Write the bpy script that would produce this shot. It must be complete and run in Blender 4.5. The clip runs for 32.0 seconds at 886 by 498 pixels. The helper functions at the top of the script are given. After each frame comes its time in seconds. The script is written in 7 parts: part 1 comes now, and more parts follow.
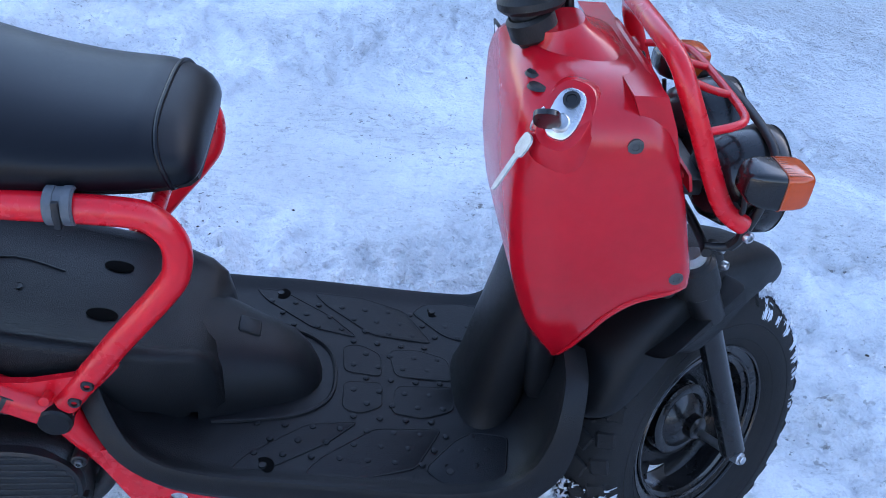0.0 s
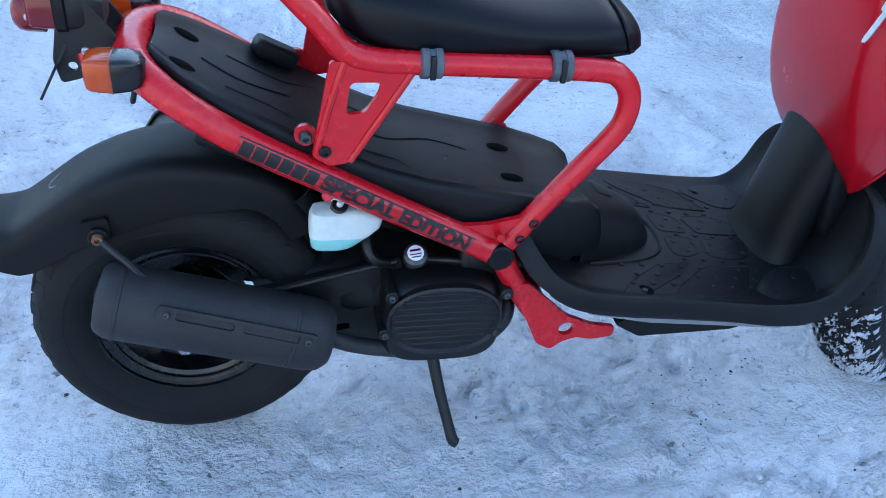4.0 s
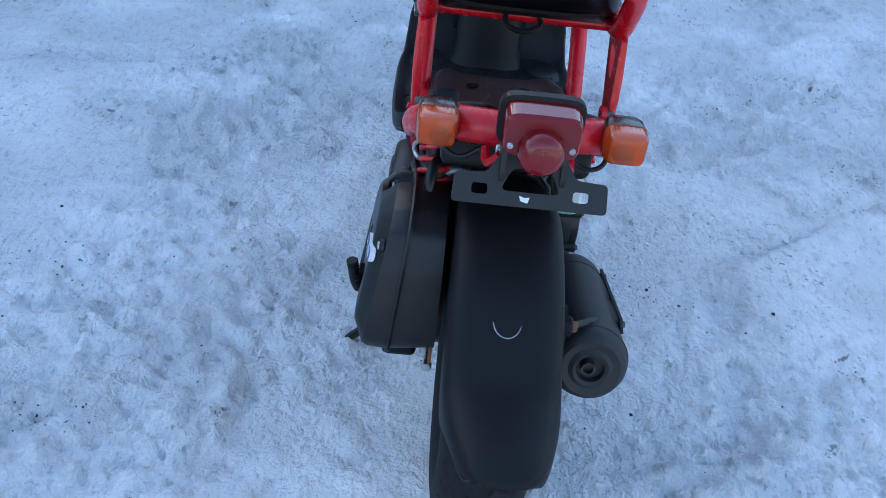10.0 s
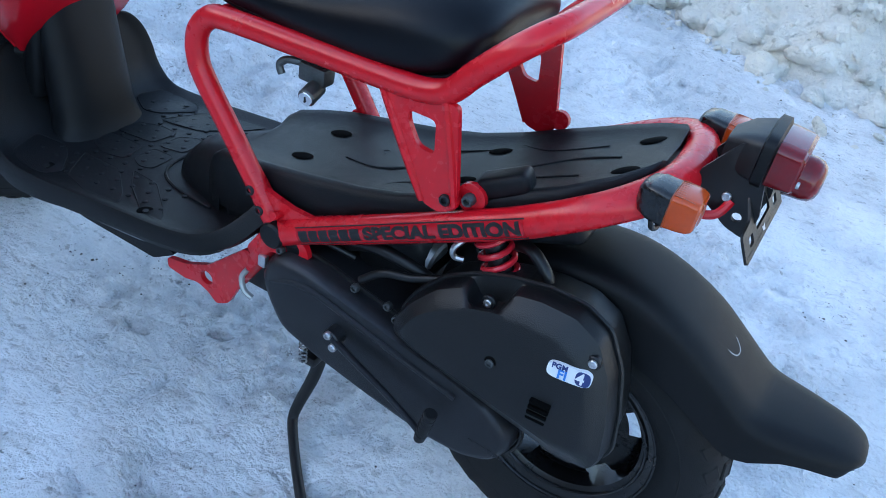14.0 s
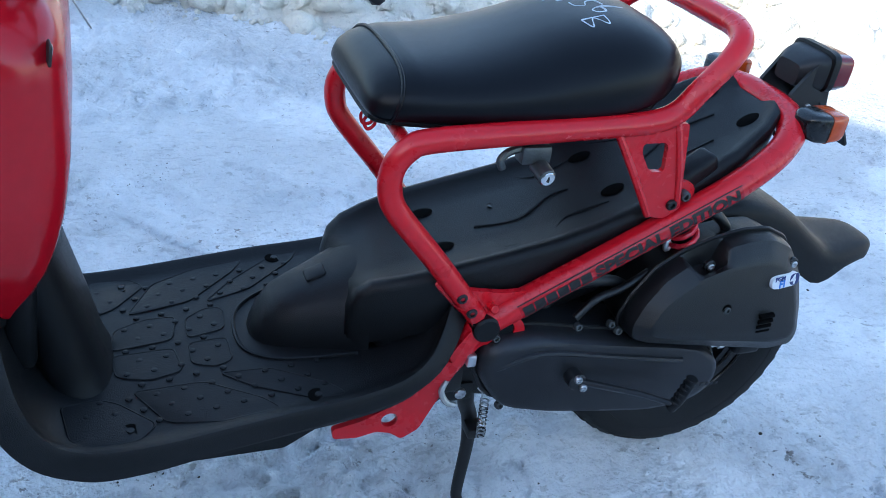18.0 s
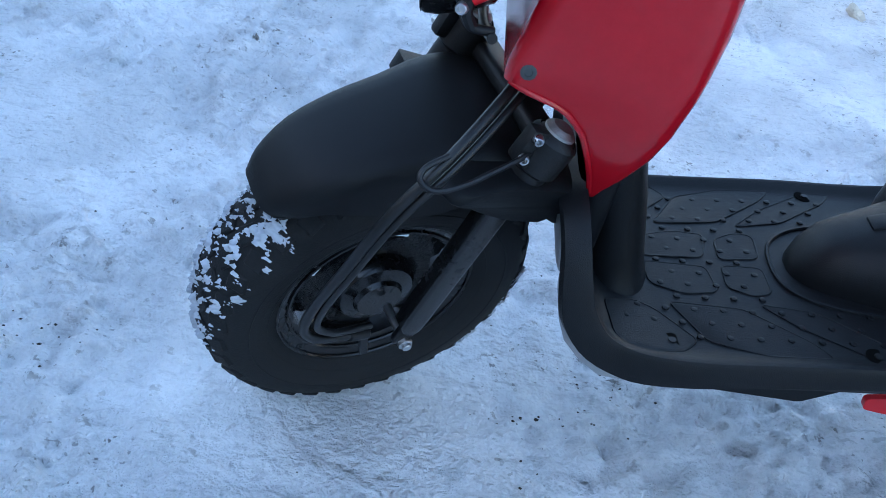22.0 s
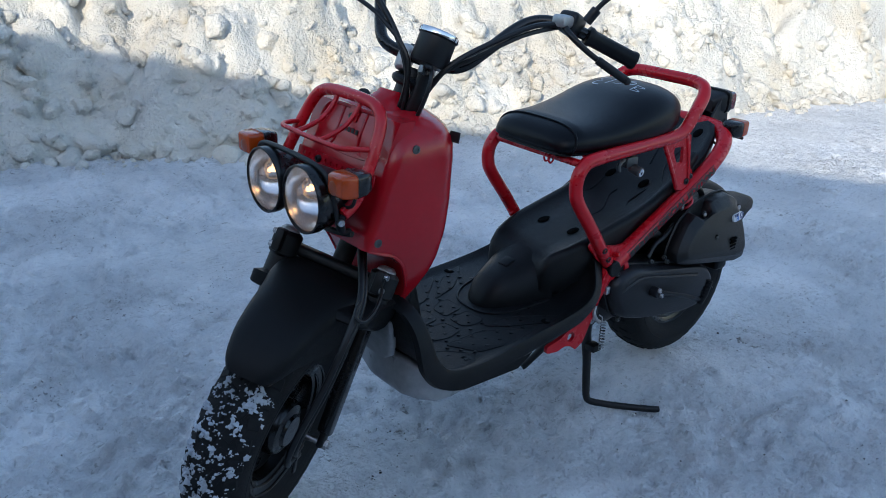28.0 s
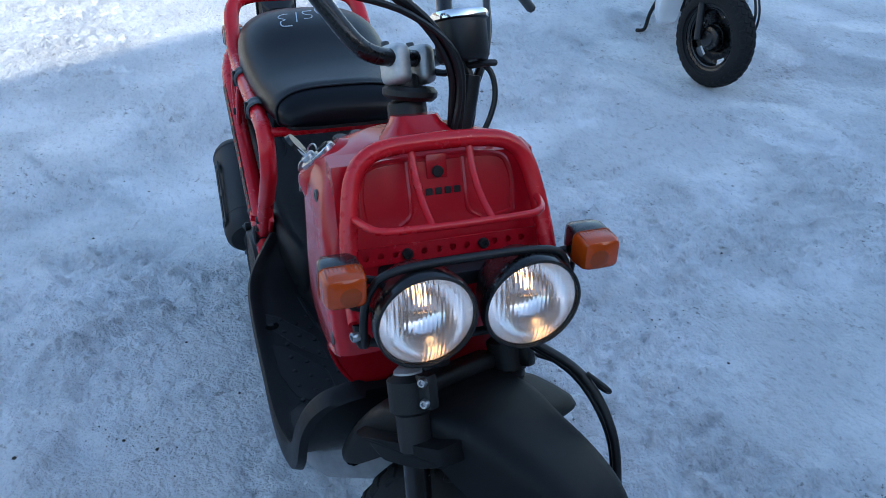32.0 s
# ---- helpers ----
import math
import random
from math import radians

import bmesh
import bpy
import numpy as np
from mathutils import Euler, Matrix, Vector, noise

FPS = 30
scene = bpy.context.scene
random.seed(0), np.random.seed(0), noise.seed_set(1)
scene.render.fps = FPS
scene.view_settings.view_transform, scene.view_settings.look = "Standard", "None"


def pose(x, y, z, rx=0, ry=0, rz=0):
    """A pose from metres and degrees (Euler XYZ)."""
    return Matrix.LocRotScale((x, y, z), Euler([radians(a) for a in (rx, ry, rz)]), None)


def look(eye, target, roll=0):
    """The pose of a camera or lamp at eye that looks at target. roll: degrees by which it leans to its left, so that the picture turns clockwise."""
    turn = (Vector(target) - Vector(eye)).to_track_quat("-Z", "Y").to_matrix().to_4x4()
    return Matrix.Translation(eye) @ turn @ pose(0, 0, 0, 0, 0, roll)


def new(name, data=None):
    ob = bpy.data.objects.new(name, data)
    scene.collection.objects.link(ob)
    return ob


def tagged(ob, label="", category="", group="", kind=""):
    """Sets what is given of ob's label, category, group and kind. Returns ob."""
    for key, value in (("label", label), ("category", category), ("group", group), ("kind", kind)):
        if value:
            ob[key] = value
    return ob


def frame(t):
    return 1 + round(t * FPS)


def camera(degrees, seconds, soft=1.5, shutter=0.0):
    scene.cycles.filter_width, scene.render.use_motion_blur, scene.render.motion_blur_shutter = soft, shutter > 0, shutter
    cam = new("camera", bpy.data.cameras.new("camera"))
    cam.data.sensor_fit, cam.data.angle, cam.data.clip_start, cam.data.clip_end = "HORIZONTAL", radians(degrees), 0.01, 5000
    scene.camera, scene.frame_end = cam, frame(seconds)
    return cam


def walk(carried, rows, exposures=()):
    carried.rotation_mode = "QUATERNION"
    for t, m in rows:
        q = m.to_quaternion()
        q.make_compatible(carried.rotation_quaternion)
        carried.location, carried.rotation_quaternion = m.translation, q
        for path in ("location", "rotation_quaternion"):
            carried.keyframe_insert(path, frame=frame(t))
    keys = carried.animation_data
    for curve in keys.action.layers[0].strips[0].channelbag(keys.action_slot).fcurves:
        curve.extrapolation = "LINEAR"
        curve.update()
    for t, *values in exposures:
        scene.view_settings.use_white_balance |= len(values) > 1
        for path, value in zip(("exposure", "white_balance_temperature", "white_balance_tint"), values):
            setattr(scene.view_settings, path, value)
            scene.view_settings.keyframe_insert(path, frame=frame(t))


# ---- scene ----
cam = camera(54.4, 32.0, 0.9)
PATH = [
    (0, (0.753, -0.854, 1.15), (0.989, 0.764, -0.002), 6.0),
    (0.5, (0.72, -0.992, 1.16), (0.889, 0.652, 0.032), 3.8),
    (1, (0.689, -1.112, 1.157), (0.852, 0.556, 0.066), 3.9),
    (1.5, (0.677, -1.166, 1.156), (0.835, 0.515, 0.083), 4.8),
    (2, (0.63, -1.156, 1.133), (0.766, 0.513, 0.039), 4.7),
    (2.5, (0.548, -1.093, 1.105), (0.697, 0.552, -0.023), 3.5),
    (3, (0.452, -1.057, 1.09), (0.637, 0.568, -0.061), 3.9),
    (3.5, (0.288, -1.078, 1.083), (0.565, 0.541, -0.058), 5.0),
    (4, (0.131, -1.096, 1.087), (0.517, 0.508, -0.042), 5.2),
    (4.5, (0.019, -1.031, 1.075), (0.527, 0.552, -0.036), 3.7),
    (6.5, (-0.461, -0.865, 1.083), (0.579, 0.513, 0.074), 7.4),
    (7, (-0.591, -0.754, 1.088), (0.571, 0.502, 0.053), 7.5),
    (7.5, (-0.687, -0.681, 1.101), (0.575, 0.434, 0.022), 5.9),
    (8, (-0.829, -0.54, 1.128), (0.573, 0.364, 0.025), 5.0),
    (8.5, (-0.909, -0.419, 1.145), (0.603, 0.265, 0.028), 5.9),
    (9, (-0.91, -0.224, 1.126), (0.676, 0.208, -0.013), 7.3),
    (9.5, (-0.93, -0.054, 1.13), (0.682, 0.168, -0.032), 6.4),
    (10, (-0.941, 0.124, 1.139), (0.674, 0.054, -0.039), 7.2),
    (10.5, (-0.867, 0.262, 1.122), (0.707, -0.04, -0.074), 7.8),
    (11, (-0.724, 0.373, 1.129), (0.773, -0.137, -0.095), 8.7),
    (11.5, (-0.66, 0.481, 1.12), (0.744, -0.277, -0.086), 10.7),
    (12, (-0.606, 0.668, 1.139), (0.668, -0.324, -0.04), 12.5),
    (12.5, (-0.517, 0.739, 1.115), (0.619, -0.41, -0.063), 12.9),
    (13, (-0.356, 0.771, 1.101), (0.593, -0.515, -0.102), 12.5),
    (13.5, (-0.27, 0.822, 1.096), (0.547, -0.559, -0.098), 12.3),
    (14, (-0.155, 0.921, 1.106), (0.508, -0.572, -0.048), 11.6),
    (14.5, (-0.037, 0.97, 1.105), (0.481, -0.614, 0.0), 11.2),
    (16.5, (0.523, 1.043, 1.098), (0.226, -0.625, 0.036), 9.6),
    (17, (0.646, 0.987, 1.081), (0.167, -0.652, 0.039), 8.0),
    (17.5, (0.753, 0.948, 1.069), (0.141, -0.646, 0.027), 7.4),
    (18, (0.879, 0.975, 1.08), (0.195, -0.593, 0.045), 8.0),
    (18.5, (0.985, 1.018, 1.08), (0.261, -0.534, 0.047), 8.5),
    (19, (1.055, 1.05, 1.098), (0.351, -0.517, 0.073), 9.2),
    (19.5, (1.107, 1.056, 1.098), (0.486, -0.553, 0.086), 9.0),
    (20, (1.141, 1.057, 1.099), (0.613, -0.589, 0.093), 8.7),
    (20.5, (1.17, 1.042, 1.079), (0.752, -0.616, 0.04), 9.2),
    (21, (1.184, 0.991, 1.055), (0.952, -0.658, -0.053), 8.7),
    (21.5, (1.181, 0.935, 1.025), (1.058, -0.684, -0.144), 9.0),
    (22, (1.177, 0.897, 0.962), (1.157, -0.696, -0.247), 8.4),
    (22.5, (1.179, 0.821, 0.866), (1.29, -0.773, -0.337), 5.1),
    (23, (1.185, 0.764, 0.782), (1.373, -0.848, -0.386), 3.0),
    (23.5, (1.182, 0.742, 0.776), (1.391, -0.879, -0.377), 2.4),
    (24, (1.172, 0.743, 0.78), (1.376, -0.869, -0.387), 2.8),
    (24.5, (1.166, 0.803, 0.822), (1.294, -0.829, -0.327), 4.1),
    (25, (1.21, 0.957, 0.912), (1.181, -0.732, -0.159), 5.8),
    (25.5, (1.232, 1.117, 1.009), (1.047, -0.604, 0.007), 5.9),
    (26, (1.264, 1.326, 1.066), (0.889, -0.416, 0.158), 5.8),
    (26.5, (1.385, 1.446, 1.124), (0.784, -0.249, 0.249), 4.9),
    (28.5, (2.083, 1.079, 1.199), (0.696, -0.158, 0.46), 1.9),
    (29, (2.155, 0.834, 1.245), (0.636, -0.18, 0.43), 1.4),
    (29.5, (2.224, 0.639, 1.273), (0.584, -0.149, 0.441), 0.7),
    (30, (2.325, 0.418, 1.274), (0.565, -0.063, 0.455), 1.5),
    (30.5, (2.275, 0.204, 1.259), (0.486, -0.016, 0.393), 2.8),
    (31, (2.208, -0.005, 1.26), (0.418, 0.066, 0.37), 1.9),
    (31.5, (2.129, -0.213, 1.272), (0.388, 0.154, 0.359), 2.0),
    (32, (1.966, -0.32, 1.233), (0.335, 0.283, 0.246), 2.2),
]
EXPOSURES = [(0, 2.42, 6150, 16), (2, 2.2, 6100, 12), (4, 2.32, 6100, 9), (6.5, 2.02, 6050, 8), (9, 1.95, 6150, 8), (11, 2.0, 6200, 7), (13, 2.17, 6300, 6), (17, 2.05, 6250, 6), (19, 2.02, 6200, 6), (20, 2.0, 6200, 6), (22, 2.2, 6150, 7), (24, 2.32, 6120, 7), (25, 2.15, 6120, 7), (26, 1.78, 6200, 6), (28.5, 1.02, 6400, 7), (30, 1.0, 6350, 7), (31, 1.0, 6250, 6), (32, 1.47, 6100, 6)]
walk(cam, [(t, look(eye, target, roll)) for t, eye, target, roll in PATH], EXPOSURES)
SKY, SUN = 0.15, 1.75

# exposure and light -------------------------------------------------------
SUN_TO = Vector((0.85, 0.53, 0.42)).normalized()     # towards the sun, over the roof of the building
world = bpy.data.worlds.new("winter_sky")
scene.world = world
world.use_nodes = True
wn = world.node_tree
sky = wn.nodes.new("ShaderNodeTexSky")
sky.sky_type = "NISHITA"
sky.sun_disc = False
sky.sun_elevation = math.asin(SUN_TO.z)
sky.sun_rotation = math.atan2(SUN_TO.x, SUN_TO.y)
sky.air_density, sky.dust_density, sky.ozone_density = 1.0, 0.6, 1.0
wn.nodes["Background"].inputs[1].default_value = SKY
wn.links.new(sky.outputs[0], wn.nodes["Background"].inputs[0])
sun_data = bpy.data.lights.new("sun", "SUN")
sun_data.energy, sun_data.angle, sun_data.color = SUN, radians(0.53), (1.0, 0.90, 0.76)
sun = new("sun", sun_data)
sun.matrix_world = look(SUN_TO * 30, (0, 0, 0))


# materials ----------------------------------------------------------------
def mat(name, color, rough=0.5, metal=0.0, coat=0.0, vary=0.25, scale=40.0, bump=0.0, bscale=300.0, rvary=0.12,
        trans=0.0, ior=1.45, wear=None, wear_at=0.66, wear_scale=18.0, spec=0.5):
    m = bpy.data.materials.new(name)
    m.use_nodes = True
    nt = m.node_tree
    b = nt.nodes["Principled BSDF"]
    b.inputs["Metallic"].default_value = metal
    b.inputs["Coat Weight"].default_value = coat
    b.inputs["Coat Roughness"].default_value = 0.06
    b.inputs["Transmission Weight"].default_value = trans
    b.inputs["IOR"].default_value = ior
    b.inputs["Specular IOR Level"].default_value = spec
    tc = nt.nodes.new("ShaderNodeTexCoord")
    n1 = nt.nodes.new("ShaderNodeTexNoise")
    n1.inputs["Scale"].default_value, n1.inputs["Detail"].default_value = scale * 0.2, 6.0
    n2 = nt.nodes.new("ShaderNodeTexNoise")
    n2.inputs["Scale"].default_value, n2.inputs["Detail"].default_value = scale * 3.0, 4.0
    for n in (n1, n2):
        nt.links.new(tc.outputs["Object"], n.inputs["Vector"])
    add = nt.nodes.new("ShaderNodeMath")
    add.operation = "MULTIPLY_ADD"
    add.inputs[1].default_value = 0.45
    nt.links.new(n2.outputs["Fac"], add.inputs[0])
    nt.links.new(n1.outputs["Fac"], add.inputs[2])
    ramp = nt.nodes.new("ShaderNodeValToRGB")
    ramp.color_ramp.elements[0].position, ramp.color_ramp.elements[1].position = 0.5, 0.95
    ramp.color_ramp.elements[0].color = (*[c * (1 - vary) for c in color], 1)
    ramp.color_ramp.elements[1].color = (*[min(1, c * (1 + vary)) for c in color], 1)
    nt.links.new(add.outputs[0], ramp.inputs[0])
    out = ramp.outputs[0]
    if wear:
        n3 = nt.nodes.new("ShaderNodeTexNoise")
        n3.inputs["Scale"].default_value, n3.inputs["Detail"].default_value = wear_scale, 9.0
        nt.links.new(tc.outputs["Object"], n3.inputs["Vector"])
        r3 = nt.nodes.new("ShaderNodeValToRGB")
        r3.color_ramp.elements[0].position, r3.color_ramp.elements[1].position = wear_at, wear_at + 0.10
        nt.links.new(n3.outputs["Fac"], r3.inputs[0])
        mix = nt.nodes.new("ShaderNodeMix")
        mix.data_type = "RGBA"
        nt.links.new(r3.outputs[0], mix.inputs["Factor"])
        nt.links.new(out, mix.inputs["A"])
        mix.inputs["B"].default_value = (*wear, 1)
        out = mix.outputs["Result"]
    nt.links.new(out, b.inputs["Base Color"])
    rr = nt.nodes.new("ShaderNodeMapRange")
    rr.inputs["From Min"].default_value, rr.inputs["From Max"].default_value = 0.4, 1.0
    rr.inputs["To Min"].default_value, rr.inputs["To Max"].default_value = max(0.02, rough - rvary), min(1, rough + rvary)
    nt.links.new(add.outputs[0], rr.inputs["Value"])
    nt.links.new(rr.outputs[0], b.inputs["Roughness"])
    if bump:
        n4 = nt.nodes.new("ShaderNodeTexNoise")
        n4.inputs["Scale"].default_value, n4.inputs["Detail"].default_value = bscale, 5.0
        nt.links.new(tc.outputs["Object"], n4.inputs["Vector"])
        bp = nt.nodes.new("ShaderNodeBump")
        bp.inputs["Strength"].default_value, bp.inputs["Distance"].default_value = bump, 0.002
        nt.links.new(n4.outputs["Fac"], bp.inputs["Height"])
        nt.links.new(bp.outputs[0], b.inputs["Normal"])
    return m


RED = mat("red_paint", (0.58, 0.006, 0.015), 0.27, 0, 0.10, 0.10, 30, 0.04, 700, 0.06)
RED_DARK = mat("red_box_paint", (0.43, 0.0035, 0.012), 0.22, 0, 0.15, 0.10, 25, 0.04, 700, 0.06)
PLASTIC = mat("black_plastic", (0.0065, 0.007, 0.008), 0.40, 0, 0, 0.30, 30, 0.25, 900, 0.10, wear=(0.018, 0.018, 0.018), wear_at=0.70, spec=0.25)
BOARD = mat("floor_plastic", (0.0062, 0.0066, 0.0075), 0.42, 0, 0, 0.35, 22, 0.35, 700, 0.12, wear=(0.016, 0.016, 0.016), wear_at=0.68, wear_scale=30, spec=0.28)
BOARD_PAD = mat("knurled_plastic", (0.0075, 0.008, 0.009), 0.44, 0, 0, 0.3, 22, 0.40, 600, 0.10, wear=(0.022, 0.022, 0.022), wear_at=0.70, wear_scale=26, spec=0.26)
FENDER = mat("fender_plastic", (0.0072, 0.0075, 0.0082), 0.46, 0, 0, 0.25, 24, 0.2, 1200, 0.08, wear=(0.025, 0.025, 0.025), wear_at=0.72, spec=0.22)
VINYL = mat("seat_vinyl", (0.0022, 0.0027, 0.0046), 0.33, 0, 0.0, 0.12, 40, 0.10, 1500, 0.03, spec=0.25)
RUBBER = mat("tyre_rubber", (0.014, 0.014, 0.0145), 0.70, 0, 0, 0.40, 35, 0.5, 500, 0.10, wear=(0.026, 0.026, 0.027), wear_at=0.66, wear_scale=14, spec=0.26)
GLOSS = mat("gloss_black", (0.005, 0.005, 0.0055), 0.26, 0, 0.25, 0.2, 40, 0.05, 600, 0.08)
SATIN = mat("satin_black", (0.0075, 0.0075, 0.0085), 0.42, 0, 0.0, 0.3, 40, 0.15, 700, 0.10)
ENGINE = mat("engine_black", (0.0075, 0.0075, 0.0078), 0.46, 0.1, 0, 0.4, 40, 0.3, 400, 0.12, wear=(0.035, 0.033, 0.03), wear_at=0.66)
CASE = mat("grey_case", (0.030, 0.031, 0.035), 0.38, 0.6, 0, 0.25, 30, 0.25, 600, 0.10, wear=(0.03, 0.03, 0.03), wear_at=0.66)
AIRBOX = mat("airbox_plastic", (0.0055, 0.0057, 0.0064), 0.38, 0, 0, 0.25, 30, 0.3, 700, 0.08, wear=(0.022, 0.021, 0.02), wear_at=0.70)
MUFFLER = mat("muffler_black", (0.022, 0.022, 0.023), 0.55, 0.1, 0, 0.35, 30, 0.4, 500, 0.10, wear=(0.07, 0.062, 0.055), wear_at=0.68)
STEEL = mat("steel", (0.55, 0.55, 0.56), 0.32, 1.0, 0, 0.2, 60, 0.1, 400, 0.12, wear=(0.22, 0.17, 0.13), wear_at=0.66)
ALUMIN = mat("cast_aluminium", (0.50, 0.50, 0.49), 0.48, 0.9, 0, 0.25, 50, 0.3, 500, 0.1, wear=(0.25, 0.23, 0.2), wear_at=0.64)
CHROME = mat("chrome", (0.80, 0.80, 0.81), 0.12, 1.0, 0, 0.08, 40, 0, 400, 0.06)
BELLY = mat("grey_belly_metal", (0.34, 0.35, 0.36), 0.40, 0.25, 0, 0.35, 18, 0.3, 300, 0.1, wear=(0.12, 0.11, 0.1), wear_at=0.60)
AMBER = mat("amber_lens", (0.46, 0.055, 0.003), 0.14, 0, 0.35, 0.12, 60, 0.12, 250, 0.05)
AMBER_DARK = mat("amber_dark", (0.30, 0.045, 0.005), 0.3, 0, 0.1, 0.15, 60, 0.1, 250, 0.05)
TAIL = mat("red_lens", (0.15, 0.0015, 0.005), 0.10, 0, 0.4, 0.12, 60, 0.1, 250, 0.05)
TAIL_IN = mat("red_lens_inner", (0.17, 0.002, 0.005), 0.16, 0, 0.3, 0.2, 80, 0.3, 180, 0.05)
RUST = mat("rusty_bolt", (0.22, 0.10, 0.055), 0.7, 0.4, 0, 0.5, 90, 0.4, 500, 0.1)
TANK = mat("milky_plastic", (0.66, 0.72, 0.68), 0.35, 0, 0.1, 0.12, 30, 0.1, 300, 0.06)
COOLANT = mat("coolant_tint", (0.30, 0.66, 0.62), 0.35, 0, 0.1, 0.12, 30, 0.1, 300, 0.06)
WHITE = mat("white_gloss", (0.80, 0.81, 0.82), 0.24, 0, 0.5, 0.05, 20, 0.03, 500, 0.05)
DECAL = mat("decal_black", (0.012, 0.010, 0.010), 0.45, 0, 0, 0.2, 60)
DECAL_WHITE = mat("decal_white", (0.75, 0.78, 0.82), 0.4, 0, 0.2, 0.08, 60)
DECAL_BLUE = mat("decal_blue", (0.035, 0.22, 0.66), 0.35, 0, 0.3, 0.1, 60)
DECAL_NAVY = mat("decal_navy", (0.02, 0.04, 0.16), 0.4, 0, 0.2, 0.1, 60)
MARKER = mat("paint_marker", (0.50, 0.54, 0.60), 0.6, 0, 0, 0.3, 200)
CLAMP = mat("grey_rubber", (0.085, 0.095, 0.105), 0.55, 0, 0, 0.25, 60, 0.2, 300)
CABLE = mat("cable_black", (0.006, 0.006, 0.0065), 0.40, 0, 0.05, 0.3, 60, 0.1, 300)
SPRING_RED = mat("red_spring", (0.60, 0.015, 0.03), 0.3, 0, 0.5, 0.1, 40)
SCREW = mat("dark_screw", (0.09, 0.095, 0.095), 0.4, 0.7, 0, 0.3, 200, 0.2, 400)
REFLECT = mat("lamp_reflector", (0.90, 0.91, 0.92), 0.16, 0.75, 0, 0.03, 20, 0, 100, 0.04)
# Kept dark so that the unseen walls bounce little light.
BRICKWALL = mat("plaster_wall", (0.17, 0.14, 0.12), 0.85, 0, 0, 0.15, 4, 0.3, 60)
# Flat black that paints in the shade of recesses left uncut.
HOLLOW_SHADE = mat("hollow_shade", (0.003, 0.003, 0.003), 0.9, 0, 0, 0.3, 60, spec=0.05)
SNOW_STUCK = mat("stuck_snow", (0.50, 0.53, 0.58), 0.7, 0, 0, 0.20, 60, 0.6, 300)


def glass_mat(name, tint=(1, 1, 1), rough=0.02, flutes=0.0):
    m = bpy.data.materials.new(name)
    m.use_nodes = True
    nt = m.node_tree
    b = nt.nodes["Principled BSDF"]
    b.inputs["Base Color"].default_value = (*tint, 1)
    b.inputs["Transmission Weight"].default_value = 1.0
    b.inputs["Roughness"].default_value = rough
    b.inputs["IOR"].default_value = 1.30
    if flutes:
        tc = nt.nodes.new("ShaderNodeTexCoord")
        w = nt.nodes.new("ShaderNodeTexWave")
        w.wave_type, w.bands_direction = "BANDS", "Y"
        w.inputs["Scale"].default_value, w.inputs["Distortion"].default_value = 60.0, 0.0
        nt.links.new(tc.outputs["Object"], w.inputs["Vector"])
        bp = nt.nodes.new("ShaderNodeBump")
        bp.inputs["Strength"].default_value, bp.inputs["Distance"].default_value = flutes, 0.001
        nt.links.new(w.outputs["Fac"], bp.inputs["Height"])
        nt.links.new(bp.outputs[0], b.inputs["Normal"])
    return m


LENS = glass_mat("headlamp_glass", (1, 1, 1), 0.02, 0.45)


def glow(name, color, strength):
    m = bpy.data.materials.new(name)
    m.use_nodes = True
    b = m.node_tree.nodes["Principled BSDF"]
    b.inputs["Base Color"].default_value = (*color, 1)
    b.inputs["Emission Color"].default_value = (*color, 1)
    b.inputs["Emission Strength"].default_value = strength
    return m


BULB = glow("bulb_glow", (1.0, 0.55, 0.24), 1.6)


